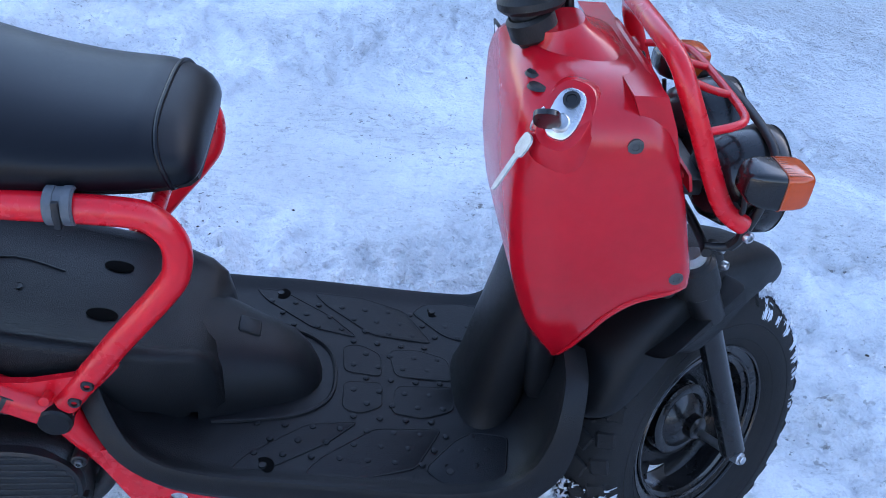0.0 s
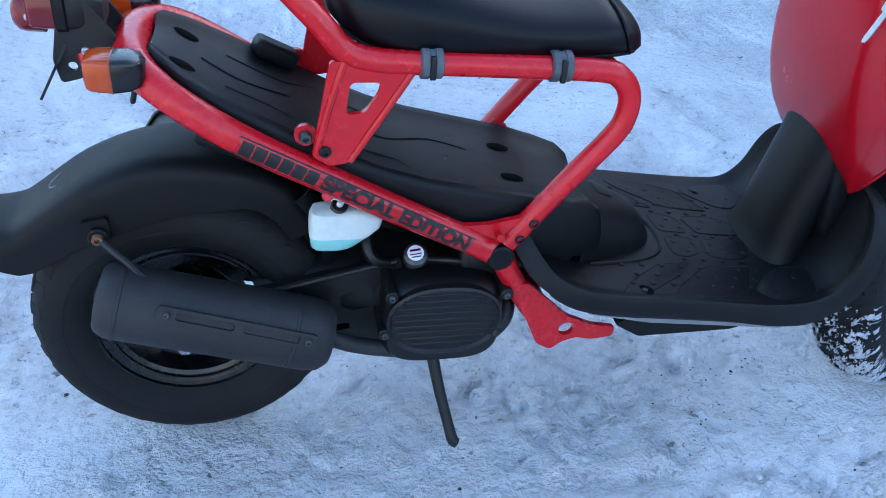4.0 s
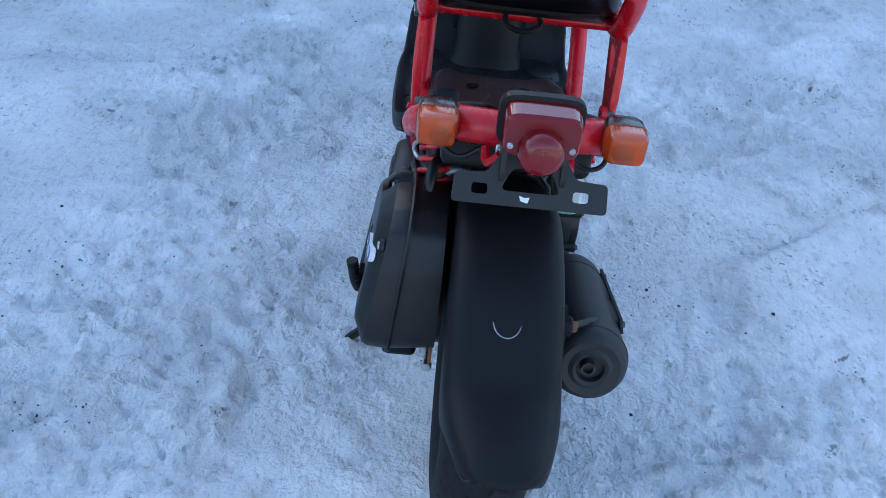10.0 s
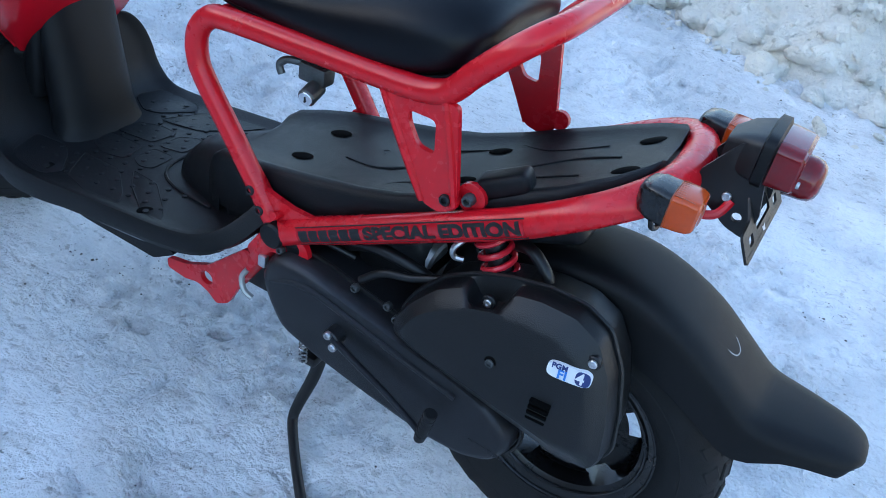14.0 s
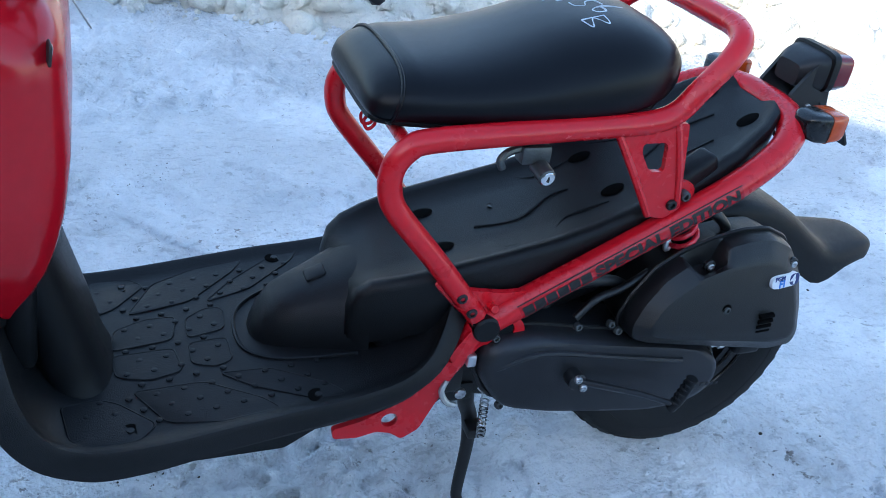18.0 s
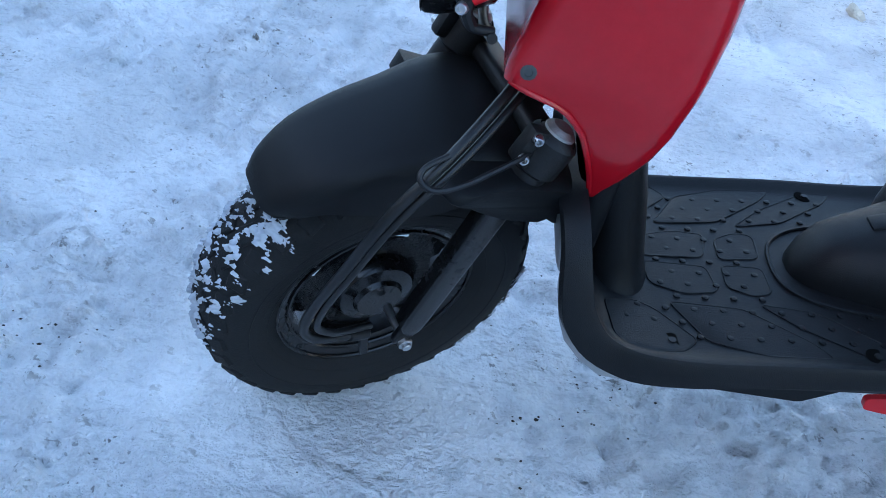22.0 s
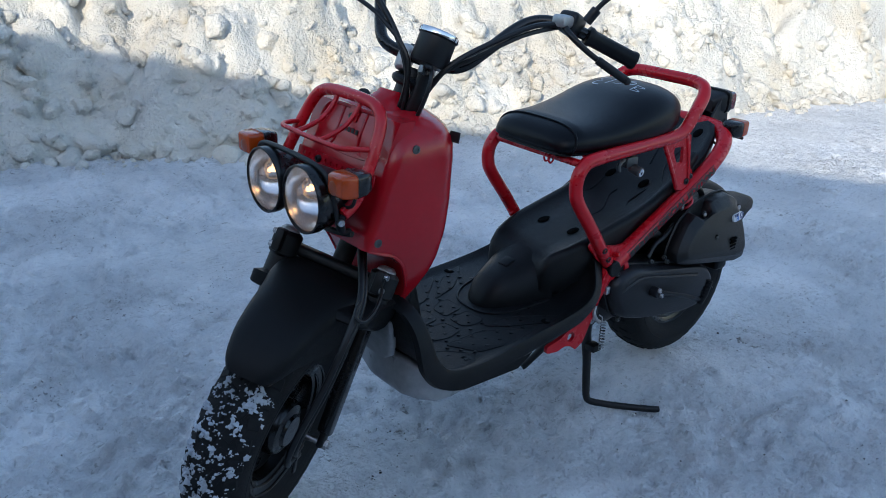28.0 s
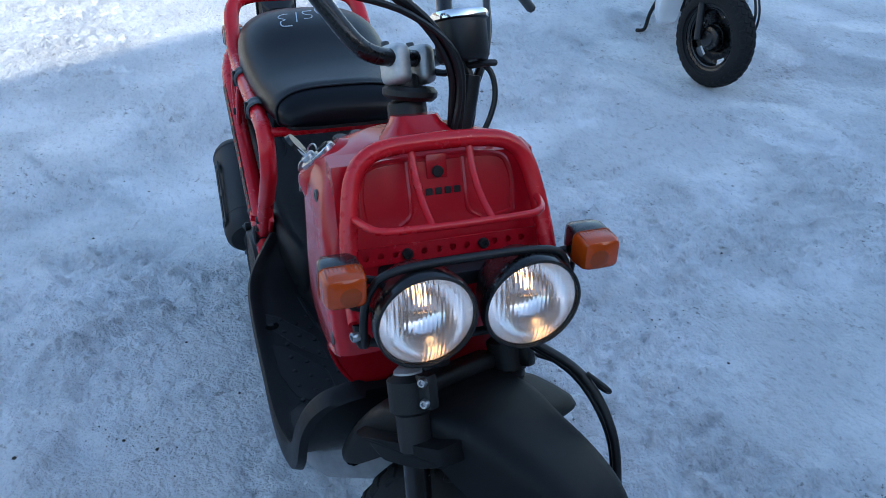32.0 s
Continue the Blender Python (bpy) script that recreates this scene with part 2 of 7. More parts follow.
def snow_mat(name, dirt=0.5, cream=0.0, bump=1.0, slick=0.0, relief_shade=1.0):
    """Trodden snow: packed smooth places between crumbly ones, greys that put relief shade into the colour, grit and
    tan stains.
    """
    m = bpy.data.materials.new(name)
    m.use_nodes = True
    nt = m.node_tree
    b = nt.nodes["Principled BSDF"]
    b.inputs["Specular IOR Level"].default_value = 0.35
    tc = nt.nodes.new("ShaderNodeTexCoord")

    def noise_tex(scale, detail, rough=0.55, lo=0.4, hi=0.6, stretch=None, kind="FBM"):
        n = nt.nodes.new("ShaderNodeTexNoise")
        n.noise_type = kind
        n.inputs["Scale"].default_value, n.inputs["Detail"].default_value = scale, detail
        n.inputs["Roughness"].default_value = rough
        src = tc.outputs["Object"]
        if stretch:
            mp = nt.nodes.new("ShaderNodeMapping")
            mp.inputs["Scale"].default_value, mp.inputs["Rotation"].default_value = stretch[:3], (0, 0, stretch[3])
            nt.links.new(src, mp.inputs["Vector"])
            src = mp.outputs[0]
        nt.links.new(src, n.inputs["Vector"])
        r = nt.nodes.new("ShaderNodeMapRange")
        r.inputs["From Min"].default_value, r.inputs["From Max"].default_value = lo, hi
        nt.links.new(n.outputs["Fac"], r.inputs["Value"])
        return n.outputs["Fac"], r.outputs[0]

    def math_node(op, a, c):
        k = nt.nodes.new("ShaderNodeMath")
        k.operation = op
        for i, v in ((0, a), (1, c)):
            if isinstance(v, float):
                k.inputs[i].default_value = v
            else:
                nt.links.new(v, k.inputs[i])
        return k.outputs[0]

    def mult(a, c):
        return math_node("MULTIPLY", a, c)

    def mixc(fac, a, c):
        k = nt.nodes.new("ShaderNodeMix")
        k.data_type = "RGBA"
        nt.links.new(fac, k.inputs["Factor"])
        for s, v in (("A", a), ("B", c)):
            if isinstance(v, tuple):
                k.inputs[s].default_value = (*v, 1)
            else:
                nt.links.new(v, k.inputs[s])
        return k.outputs["Result"]
    _, patch = noise_tex(1.3, 5.0, 0.6, 0.40, 0.64)
    _, crumbly = noise_tex(2.1, 4.0, 0.62, 0.40 + 0.05 * slick, 0.56 + 0.05 * slick)
    _, mottle = noise_tex(30.0, 5.0, 0.66, 0.47, 0.64)
    _, streak = noise_tex(5.0, 6.0, 0.6, 0.46, 0.66, (0.35, 4.0, 1.0, 0.5))
    _, stain = noise_tex(6.0, 7.0, 0.70, 0.60, 0.74)
    _, speck = noise_tex(34.0, 4.0, 0.62, 0.63, 0.68)
    _, fleck = noise_tex(85.0, 2.0, 0.5, 0.66, 0.70)
    _, pit_shade = noise_tex(48.0, 4.0, 0.62, 0.55, 0.64, (0.55, 1.5, 1.0, 0.5))
    _, grime = noise_tex(16.0, 7.0, 0.72, 0.50, 0.66)
    _, grain = noise_tex(150.0, 3.0, 0.6, 0.54, 0.66)
    _, tan = noise_tex(1.7, 5.0, 0.62, 0.50, 0.70)
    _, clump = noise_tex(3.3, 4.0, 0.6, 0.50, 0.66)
    base = mixc(patch, (0.93 - 0.06 * cream, 0.93 - 0.09 * cream, 0.935 - 0.17 * cream), (0.90 - 0.08 * cream, 0.905 - 0.12 * cream, 0.915 - 0.20 * cream))
    # Mottle, pits and grain put the relief's shade into the colour.
    base = mixc(mult(mottle, 0.15 * relief_shade), base, (0.66, 0.68, 0.71))
    base = mixc(mult(pit_shade, 0.28 * relief_shade), base, (0.50, 0.51, 0.53))
    # Among the clumps: brown dirt and the hollows' shade together.
    base = mixc(mult(mult(pit_shade, clump), 0.26 * relief_shade), base, (0.40, 0.38, 0.36))
    base = mixc(mult(grain, 0.16 * relief_shade), base, (0.52, 0.53, 0.56))
    base = mixc(mult(tan, 0.60 * cream), base, (0.80, 0.68, 0.50))
    base = mixc(mult(streak, 0.05), base, (0.62, 0.63, 0.65))
    base = mixc(mult(stain, 0.55 * dirt), base, (0.42, 0.35, 0.27))
    base = mixc(mult(mult(grime, clump), 0.42 * dirt), base, (0.34, 0.30, 0.25))
    base = mixc(mult(speck, 0.40 * dirt), base, (0.30, 0.27, 0.24))
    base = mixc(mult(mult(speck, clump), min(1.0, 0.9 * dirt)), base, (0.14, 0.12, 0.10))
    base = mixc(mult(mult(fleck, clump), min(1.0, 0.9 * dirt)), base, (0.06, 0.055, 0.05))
    nt.links.new(base, b.inputs["Base Color"])
    rr = nt.nodes.new("ShaderNodeMapRange")
    rr.inputs["To Min"].default_value, rr.inputs["To Max"].default_value = 0.45, 0.8
    nt.links.new(crumbly, rr.inputs["Value"])
    nt.links.new(rr.outputs[0], b.inputs["Roughness"])
    h1, _ = noise_tex(30.0, 6.0, 0.60)
    h2, _ = noise_tex(95.0, 4.0, 0.60)
    h3, _ = noise_tex(5.0, 5.0, 0.6, stretch=(0.35, 4.0, 1.0, 0.5))
    amp = nt.nodes.new("ShaderNodeMapRange")
    amp.inputs["To Min"].default_value, amp.inputs["To Max"].default_value = 0.50, 1.0
    nt.links.new(crumbly, amp.inputs["Value"])
    tot = math_node("ADD", mult(math_node("ADD", h1, mult(h2, 0.55)), amp.outputs[0]), mult(h3, 0.10))
    bp = nt.nodes.new("ShaderNodeBump")
    bp.inputs["Strength"].default_value, bp.inputs["Distance"].default_value = 1.0, 0.045 * bump
    nt.links.new(tot, bp.inputs["Height"])
    nt.links.new(bp.outputs[0], b.inputs["Normal"])
    return m


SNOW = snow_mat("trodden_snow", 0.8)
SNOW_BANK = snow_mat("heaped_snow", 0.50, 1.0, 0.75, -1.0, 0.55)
GRIT = mat("grit", (0.045, 0.038, 0.032), 0.85, 0, 0, 0.5, 200)


# mesh helpers -------------------------------------------------------------
def finish(bm, name, material, smooth=38):
    bmesh.ops.recalc_face_normals(bm, faces=bm.faces)
    me = bpy.data.meshes.new(name)
    bm.to_mesh(me)
    bm.free()
    me.materials.append(material)
    if smooth:
        me.polygons.foreach_set("use_smooth", [True] * len(me.polygons))
        me.set_sharp_from_angle(angle=radians(smooth))
    return me


def part(name, bm, material, parent, label="", smooth=38):
    """Links a bmesh as one mesh object under a thing or a part."""
    ob = new(name, finish(bm, name, material, smooth))
    ob.parent = parent
    if label:
        ob["label"] = label
    return ob


def share(ob, m, parent):
    """One more object on the same mesh."""
    o = new(ob.name.split(".")[0], ob.data)
    o.parent = parent
    o.matrix_basis = m
    return o


def thing(name, label, category, group="", at=(0, 0, 0)):
    ob = new(name)
    ob.empty_display_size = 0.1
    ob.location = at
    return tagged(ob, label, category, group)


def smooth_path(pts, k=6, closed=False):
    P = [Vector(p) for p in pts]
    n, out = len(P), []
    for i in range(n if closed else n - 1):
        if closed:
            a, b, c, d = P[i - 1], P[i], P[(i + 1) % n], P[(i + 2) % n]
        else:
            a, b, c, d = P[max(i - 1, 0)], P[i], P[i + 1], P[min(i + 2, n - 1)]
        for j in range(k):
            t = j / k
            out.append(0.5 * ((2 * b) + (c - a) * t + (2 * a - 5 * b + 4 * c - d) * t * t + (3 * b - a - 3 * c + d) * t ** 3))
    if not closed:
        out.append(P[-1])
    return out


def tube(pts, r, n=12, k=6, closed=False, bm=None, flat=1.0):
    """A round bar along a smooth path; r is a number or one radius a point."""
    bm = bm or bmesh.new()
    path = smooth_path(pts, k, closed) if k else [Vector(p) for p in pts]
    m = len(path)
    rad = [r] * m if isinstance(r, (int, float)) else [float(np.interp(i / (m - 1) * (len(r) - 1), range(len(r)), r)) for i in range(m)]
    tang = [((path[(i + 1) % m] if closed or i < m - 1 else path[i]) - (path[i - 1] if closed or i else path[i])).normalized() for i in range(m)]
    side = tang[0].orthogonal().normalized()
    rings = []
    for i in range(m):
        side = (side - tang[i] * side.dot(tang[i])).normalized()
        up = tang[i].cross(side)
        rings.append([bm.verts.new(path[i] + rad[i] * (math.cos(a) * side + flat * math.sin(a) * up)) for a in (2 * math.pi * j / n for j in range(n))])
    for i in range(m if closed else m - 1):
        A, B = rings[i], rings[(i + 1) % m]
        for j in range(n):
            bm.faces.new((A[j], A[(j + 1) % n], B[(j + 1) % n], B[j]))
    if not closed:
        bm.faces.new(rings[0][::-1])
        bm.faces.new(rings[-1])
    return bm


def loft(rings, cap=True, bm=None, close=True):
    bm = bm or bmesh.new()
    R = [[bm.verts.new(p) for p in ring] for ring in rings]
    n = len(R[0])
    for A, B in zip(R, R[1:]):
        for j in range(n if close else n - 1):
            bm.faces.new((A[j], A[(j + 1) % n], B[(j + 1) % n], B[j]))
    if cap:
        bm.faces.new(R[0][::-1])
        bm.faces.new(R[-1])
    return bm


def lathe(profile, n=48, axis="y", centre=(0, 0, 0), bm=None, closed=False, cap=False):
    """Turns (radius, along) pairs round an axis."""
    bm = bm or bmesh.new()
    c = Vector(centre)
    rows = []
    for r, a in profile:
        row = []
        for j in range(n):
            t = 2 * math.pi * j / n
            u, v = r * math.cos(t), r * math.sin(t)
            p = {"y": (u, a, v), "x": (a, u, v), "z": (u, v, a)}[axis]
            row.append(bm.verts.new(c + Vector(p)))
        rows.append(row)
    pairs = list(zip(rows, rows[1:])) + ([(rows[-1], rows[0])] if closed else [])
    for A, B in pairs:
        for j in range(n):
            bm.faces.new((A[j], A[(j + 1) % n], B[(j + 1) % n], B[j]))
    if not closed:
        if cap and profile[0][0] > 1e-5:
            bm.faces.new(rows[0][::-1])
        if cap and profile[-1][0] > 1e-5:
            bm.faces.new(rows[-1])
        bmesh.ops.remove_doubles(bm, verts=bm.verts, dist=1e-6)
    return bm


def bar(p, q, r, n=14, bm=None, bev=0.15):
    """A cylinder from p to q with softened rims."""
    p, q = Vector(p), Vector(q)
    d = (q - p)
    L = d.length
    e = min(r * bev, L * 0.3)
    bm2 = lathe([(0, 0), (r - e, 0), (r, e), (r, L - e), (r - e, L), (0, L)], n, "z")
    bmesh.ops.transform(bm2, matrix=Matrix.Translation(p) @ d.to_track_quat("Z", "Y").to_matrix().to_4x4(), verts=bm2.verts)
    if bm is None:
        return bm2
    merge(bm, bm2)
    return bm


def merge(bm, other):
    me = bpy.data.meshes.new("tmp")
    other.to_mesh(me)
    other.free()
    bm.from_mesh(me)
    bpy.data.meshes.remove(me)
    return bm


def block(centre, size, bevel=0.004, seg=2, rot=(0, 0, 0), bm=None):
    b = bmesh.new()
    bmesh.ops.create_cube(b, size=1)
    bmesh.ops.scale(b, vec=size, verts=b.verts)
    if bevel:
        bmesh.ops.bevel(b, geom=b.edges[:] , offset=bevel, segments=seg, affect="EDGES", profile=0.5)
    bmesh.ops.transform(b, matrix=pose(*centre, *rot), verts=b.verts)
    return merge(bm, b) if bm else b


def plate(outer, holes=(), y0=0.0, y1=0.01, bevel=0.0):
    """A flat plate in the x-z plane between y0 and y1, with holes through it."""
    bm = bmesh.new()
    for loop in (outer, *holes):
        vs = [bm.verts.new((x, y0, z)) for x, z in loop]
        for a, b in zip(vs, vs[1:] + vs[:1]):
            bm.edges.new((a, b))
    bmesh.ops.triangle_fill(bm, use_beauty=True, use_dissolve=False, edges=bm.edges[:])
    got = bmesh.ops.extrude_face_region(bm, geom=bm.faces[:])
    bmesh.ops.translate(bm, vec=(0, y1 - y0, 0), verts=[v for v in got["geom"] if isinstance(v, bmesh.types.BMVert)])
    return bm


def ring2(cx, cz, r, n=14, rz=None):
    return [(cx + r * math.cos(2 * math.pi * i / n), cz + (rz or r) * math.sin(2 * math.pi * i / n)) for i in range(n)]


def round_poly(pts, r=0.01, k=4):
    """Rounds the corners of a polygon."""
    out, n = [], len(pts)
    for i in range(n):
        a, b, c = Vector(pts[i - 1]), Vector(pts[i]), Vector(pts[(i + 1) % n])
        d1, d2 = (a - b), (c - b)
        e = min(r, d1.length * 0.45, d2.length * 0.45)
        p, q = b + d1.normalized() * e, b + d2.normalized() * e
        for j in range(k + 1):
            t = j / k
            v = (1 - t) ** 2 * p + 2 * t * (1 - t) * b + t * t * q
            out.append((v.x, v.y))
    return out


def rrect(x0, x1, w, r0, r1, z, k=6):
    """A rounded rectangle ring: radius r0 at the rear corners, r1 at the front ones."""
    out = []
    for cx, sy, r, a0 in ((x1, 1, r1, 0), (x0, 1, r0, 90), (x0, -1, r0, 180), (x1, -1, r1, 270)):
        r = min(r, (x1 - x0) * 0.48, w * 0.9)
        px = cx - r if cx == x1 else cx + r
        for j in range(k + 1):
            a = radians(a0 + 90 * j / k)
            out.append((px + r * math.cos(a), sy * (w - r) + r * math.sin(a), z))
    return out


def sup(n, w, h, e=0.6):
    """A ring of n points, rounder than a rectangle: half sizes w and h."""
    out = []
    for i in range(n):
        a = 2 * math.pi * i / n
        c, s = math.cos(a), math.sin(a)
        out.append((math.copysign(abs(c) ** e, c) * w, math.copysign(abs(s) ** e, s) * h))
    return out


def xf(bm, m):
    bmesh.ops.transform(bm, matrix=m, verts=bm.verts)
    return bm


def bolt(parent, p, d, r=0.007, h=0.005, material=None, name="bolt", label=""):
    """A hexagon or socket head on a surface at p that faces d."""
    bm = lathe([(0, -0.002), (r, -0.002), (r, h * 0.7), (r * 0.82, h), (r * 0.5, h), (r * 0.45, h * 0.45), (0, h * 0.45)], 10, "z")
    xf(bm, Matrix.Translation(p) @ Vector(d).to_track_quat("Z", "Y").to_matrix().to_4x4())
    return part(name, bm, material or SCREW, parent, label)


def lerp(a, b, t):
    return a + (b - a) * t


def smooth_rows(path, k=4):
    """Rows of any length along a smooth path."""
    A = np.array(path, float)
    n, out = len(A), []
    for i in range(n - 1):
        a, b, c, d = A[max(i - 1, 0)], A[i], A[i + 1], A[min(i + 2, n - 1)]
        for j in range(k):
            t = j / k
            out.append(tuple(0.5 * (2 * b + (c - a) * t + (2 * a - 5 * b + 4 * c - d) * t * t + (3 * b - a - 3 * c + d) * t ** 3)))
    return out + [tuple(A[-1])]


def fbm(X, Y, seed, scale, octaves=4, gain=0.5):
    """Smooth random heights over a grid, by interpolated lattice values."""
    rng = np.random.RandomState(seed)
    tab = rng.rand(256, 256)
    tot, amp = np.zeros_like(X), 1.0
    for o in range(octaves):
        x, y = X * scale + 17.3 * o, Y * scale - 9.1 * o
        xi, yi = np.floor(x).astype(int), np.floor(y).astype(int)
        u, v = x - xi, y - yi
        u, v = u * u * (3 - 2 * u), v * v * (3 - 2 * v)
        g = lambda i, j: tab[(xi + i) % 256, (yi + j) % 256]
        tot += amp * ((g(0, 0) * (1 - u) + g(1, 0) * u) * (1 - v) + (g(0, 1) * (1 - u) + g(1, 1) * u) * v - 0.5)
        amp, scale = amp * gain, scale * 2.03
    return tot


def grid_mesh(name, X, Y, Z, material):
    ny, nx = X.shape
    verts = np.stack([X, Y, Z], -1).reshape(-1, 3)
    i = np.arange(nx * ny).reshape(ny, nx)
    q = np.stack([i[:-1, :-1], i[:-1, 1:], i[1:, 1:], i[1:, :-1]], -1).reshape(-1, 4)
    me = bpy.data.meshes.new(name)
    me.from_pydata(verts.tolist(), [], q.tolist())
    me.polygons.foreach_set("use_smooth", [True] * len(me.polygons))
    me.materials.append(material)
    return new(name, me)


# ground, snow bank, building ----------------------------------------------
def axis(lo, hi, step, far, grow=1.22):
    a = list(np.arange(lo, hi + step / 2, step))
    s, left, right = step, [lo], [hi]
    while right[-1] < far:
        s *= grow
        right.append(right[-1] + s)
        left.append(left[-1] - s)
    return np.array(left[:0:-1] + a + right[1:])


BASE = [(6.0, -4.6), (2.5, -3.3), (0.6, -2.55), (0.0, -2.25), (-0.7, -2.15), (-1.5, -2.06), (-2.8, -1.70), (-4.5, -1.40), (-7.0, -1.0), (-14.0, 0.3)]


def bank_depth(X, Y):
    """How far behind the foot of the heap a place lies (minus: before it)."""
    xs, ys = [p[0] for p in BASE][::-1], [p[1] for p in BASE][::-1]
    return np.interp(X, xs, ys) - Y


def spread(lo, hi, fine, mid_lo, mid_hi, mid, far):
    """Fine steps in the middle, wider ones round it, then growing to the horizon."""
    inner = np.arange(lo, hi + fine / 2, fine)
    outer = axis(mid_lo, mid_hi, mid, far)
    return np.concatenate([outer[outer < lo - mid / 2], inner, outer[outer > hi + mid / 2]])


gx, gy = spread(-1.3, 2.3, 0.0115, -3.6, 3.6, 0.03, 420), spread(-1.3, 1.5, 0.0115, -3.0, 3.0, 0.03, 420)
X, Y = np.meshgrid(gx, gy)
near = np.exp(-((X - 0.3) ** 2 + (Y - 0.2) ** 2) / 60)
crumbly = np.clip(0.5 + 2.6 * fbm(X, Y, 31, 1.5, 4, 0.6), 0.0, 1.0)
fine = fbm(X, Y, 8, 26.0, 3, 0.6)
Z = near * (0.020 * fbm(X, Y, 3, 1.4, 3) + (0.005 + 0.008 * crumbly) * fbm(X, Y, 5, 6.5, 3, 0.55)
            + (0.15 + 0.85 * crumbly) * (0.042 * np.maximum(0, fine - 0.02) - 0.044 * np.maximum(0, -fine - 0.08)))


def rut(p, q, width, depth, pitch, seed):
    """A tyre's track from p to q, with the print of its tread across it."""
    d = np.array(q) - np.array(p)
    length = np.hypot(*d)
    d = d / length
    u, v = (X - p[0]) * d[0] + (Y - p[1]) * d[1], -(X - p[0]) * d[1] + (Y - p[1]) * d[0]
    v = v + 0.05 * np.sin(u * 1.1 + seed)
    along = np.clip((u + 0.1) * 6, 0, 1) * np.clip((length - u) * 6, 0, 1) * np.clip(0.5 + 2.2 * fbm(X, Y, 50 + seed, 2.2, 2), 0, 1)
    floor = np.exp(-(np.abs(v) / width) ** 6)
    lip = np.exp(-((np.abs(v) - width * 1.15) / (0.22 * width)) ** 2)
    print_ = np.sin(2 * np.pi * (u + 0.5 * np.abs(v)) / pitch)
    return along * (floor * (-depth + 0.4 * depth * print_) + 0.55 * depth * lip)


for k, (p, q, w_, d_) in enumerate((((-1.2, 0.95), (2.6, 0.36), 0.055, 0.014), ((-0.6, 0.72), (1.2, 1.45), 0.05, 0.012), ((0.4, -0.30), (1.5, -1.15), 0.06, 0.014), ((1.2, -0.75), (2.9, -0.45), 0.06, 0.013),
                                    ((-1.6, -0.42), (0.35, -0.95), 0.055, 0.012), ((1.35, 1.3), (1.9, -1.2), 0.055, 0.012), ((-2.2, 0.35), (-0.45, 0.55), 0.05, 0.013), ((0.15, 0.36), (0.95, 0.62), 0.012, 0.008),
                                    ((0.02, 0.49), (0.40, 0.36), 0.010, 0.008), ((0.70, -0.63), (0.95, -1.0), 0.008, 0.009), ((1.5, 0.15), (2.1, 0.5), 0.010, 0.008), ((-1.3, -0.9), (-0.5, -0.5), 0.010, 0.008))):
    Z += near * rut(p, q, w_, d_, 0.042, k)
# heel prints
rng = random.Random(21)
for k in range(26):
    cx, cy, ca = rng.uniform(-1.2, 2.4), rng.choice((rng.uniform(-1.3, -0.4), rng.uniform(0.45, 1.5))), rng.uniform(0, 3.1)
    u, v = (X - cx) * math.cos(ca) + (Y - cy) * math.sin(ca), -(X - cx) * math.sin(ca) + (Y - cy) * math.cos(ca)
    e = (u / 0.14) ** 2 + (v / (0.048 + 0.02 * u)) ** 2
    Z += near * (-0.011 * np.exp(-e ** 3) * (1 + 0.35 * np.sin(u * 150)) + 0.006 * np.exp(-((np.sqrt(e) - 1.2) / 0.16) ** 2))
flat = np.minimum(np.hypot(X, Y), np.hypot(X - 1.215, Y - 0.01))
Z = np.where(flat < 0.16, Z * 0.35, Z)
ground = grid_mesh("ground", X, Y, Z - 0.003, SNOW)
tagged(ground, "trodden bluish snow with grit and dark specks", "ground", kind="structure")
GROUND_Z = Z - 0.003


def ground_z(x, y):
    return float(GROUND_Z[min(np.searchsorted(gy, y), len(gy) - 1), min(np.searchsorted(gx, x), len(gx) - 1)])


bx = np.concatenate([np.arange(-15, -4, 0.12), np.arange(-4, 2.6, 0.022), np.arange(2.6, 6, 0.12)])
by = np.concatenate([np.arange(-9, -4.2, 0.12), np.arange(-4.2, 0.2, 0.022), np.arange(0.2, 1.3, 0.12)])
X, Y = np.meshgrid(bx, by)
D = bank_depth(X, Y) + 0.30 * fbm(X, Y, 12, 1.1, 3) + 0.06 * fbm(X, Y, 14, 5.0, 3)
H = 1.35 * (1 - np.exp(-np.maximum(D, 0) / 1.15))
billow = np.abs(fbm(X, Y, 21, 2.2, 3, 0.5)) * 0.62 + np.abs(fbm(X, Y, 23, 6.5, 3, 0.5)) * 0.20
lump = billow + 0.045 * fbm(X, Y, 29, 14.0, 3, 0.62)
Z = np.where(D > 0, H + lump * np.clip(D * 3.0, 0, 1) * 0.9, -0.06 + 0.1 * D)
BANK_Z = np.maximum(Z, -0.15)
snow_bank = grid_mesh("snow_bank", X, Y, BANK_Z, SNOW_BANK)
tagged(snow_bank, "lumpy heap of ploughed snow with tan dirt", "snow bank", kind="structure")


ball = bmesh.new()
bmesh.ops.create_icosphere(ball, subdivisions=3, radius=1.0)
BALL, BALL_F = np.array([v.co[:] for v in ball.verts]), np.array([[v.index for v in f.verts] for f in ball.faces])
ball.free()
ball = bmesh.new()
bmesh.ops.create_icosphere(ball, subdivisions=2, radius=1.0)
PEBBLE, PEBBLE_F = np.array([v.co[:] for v in ball.verts]), np.array([[v.index for v in f.verts] for f in ball.faces])
ball.free()


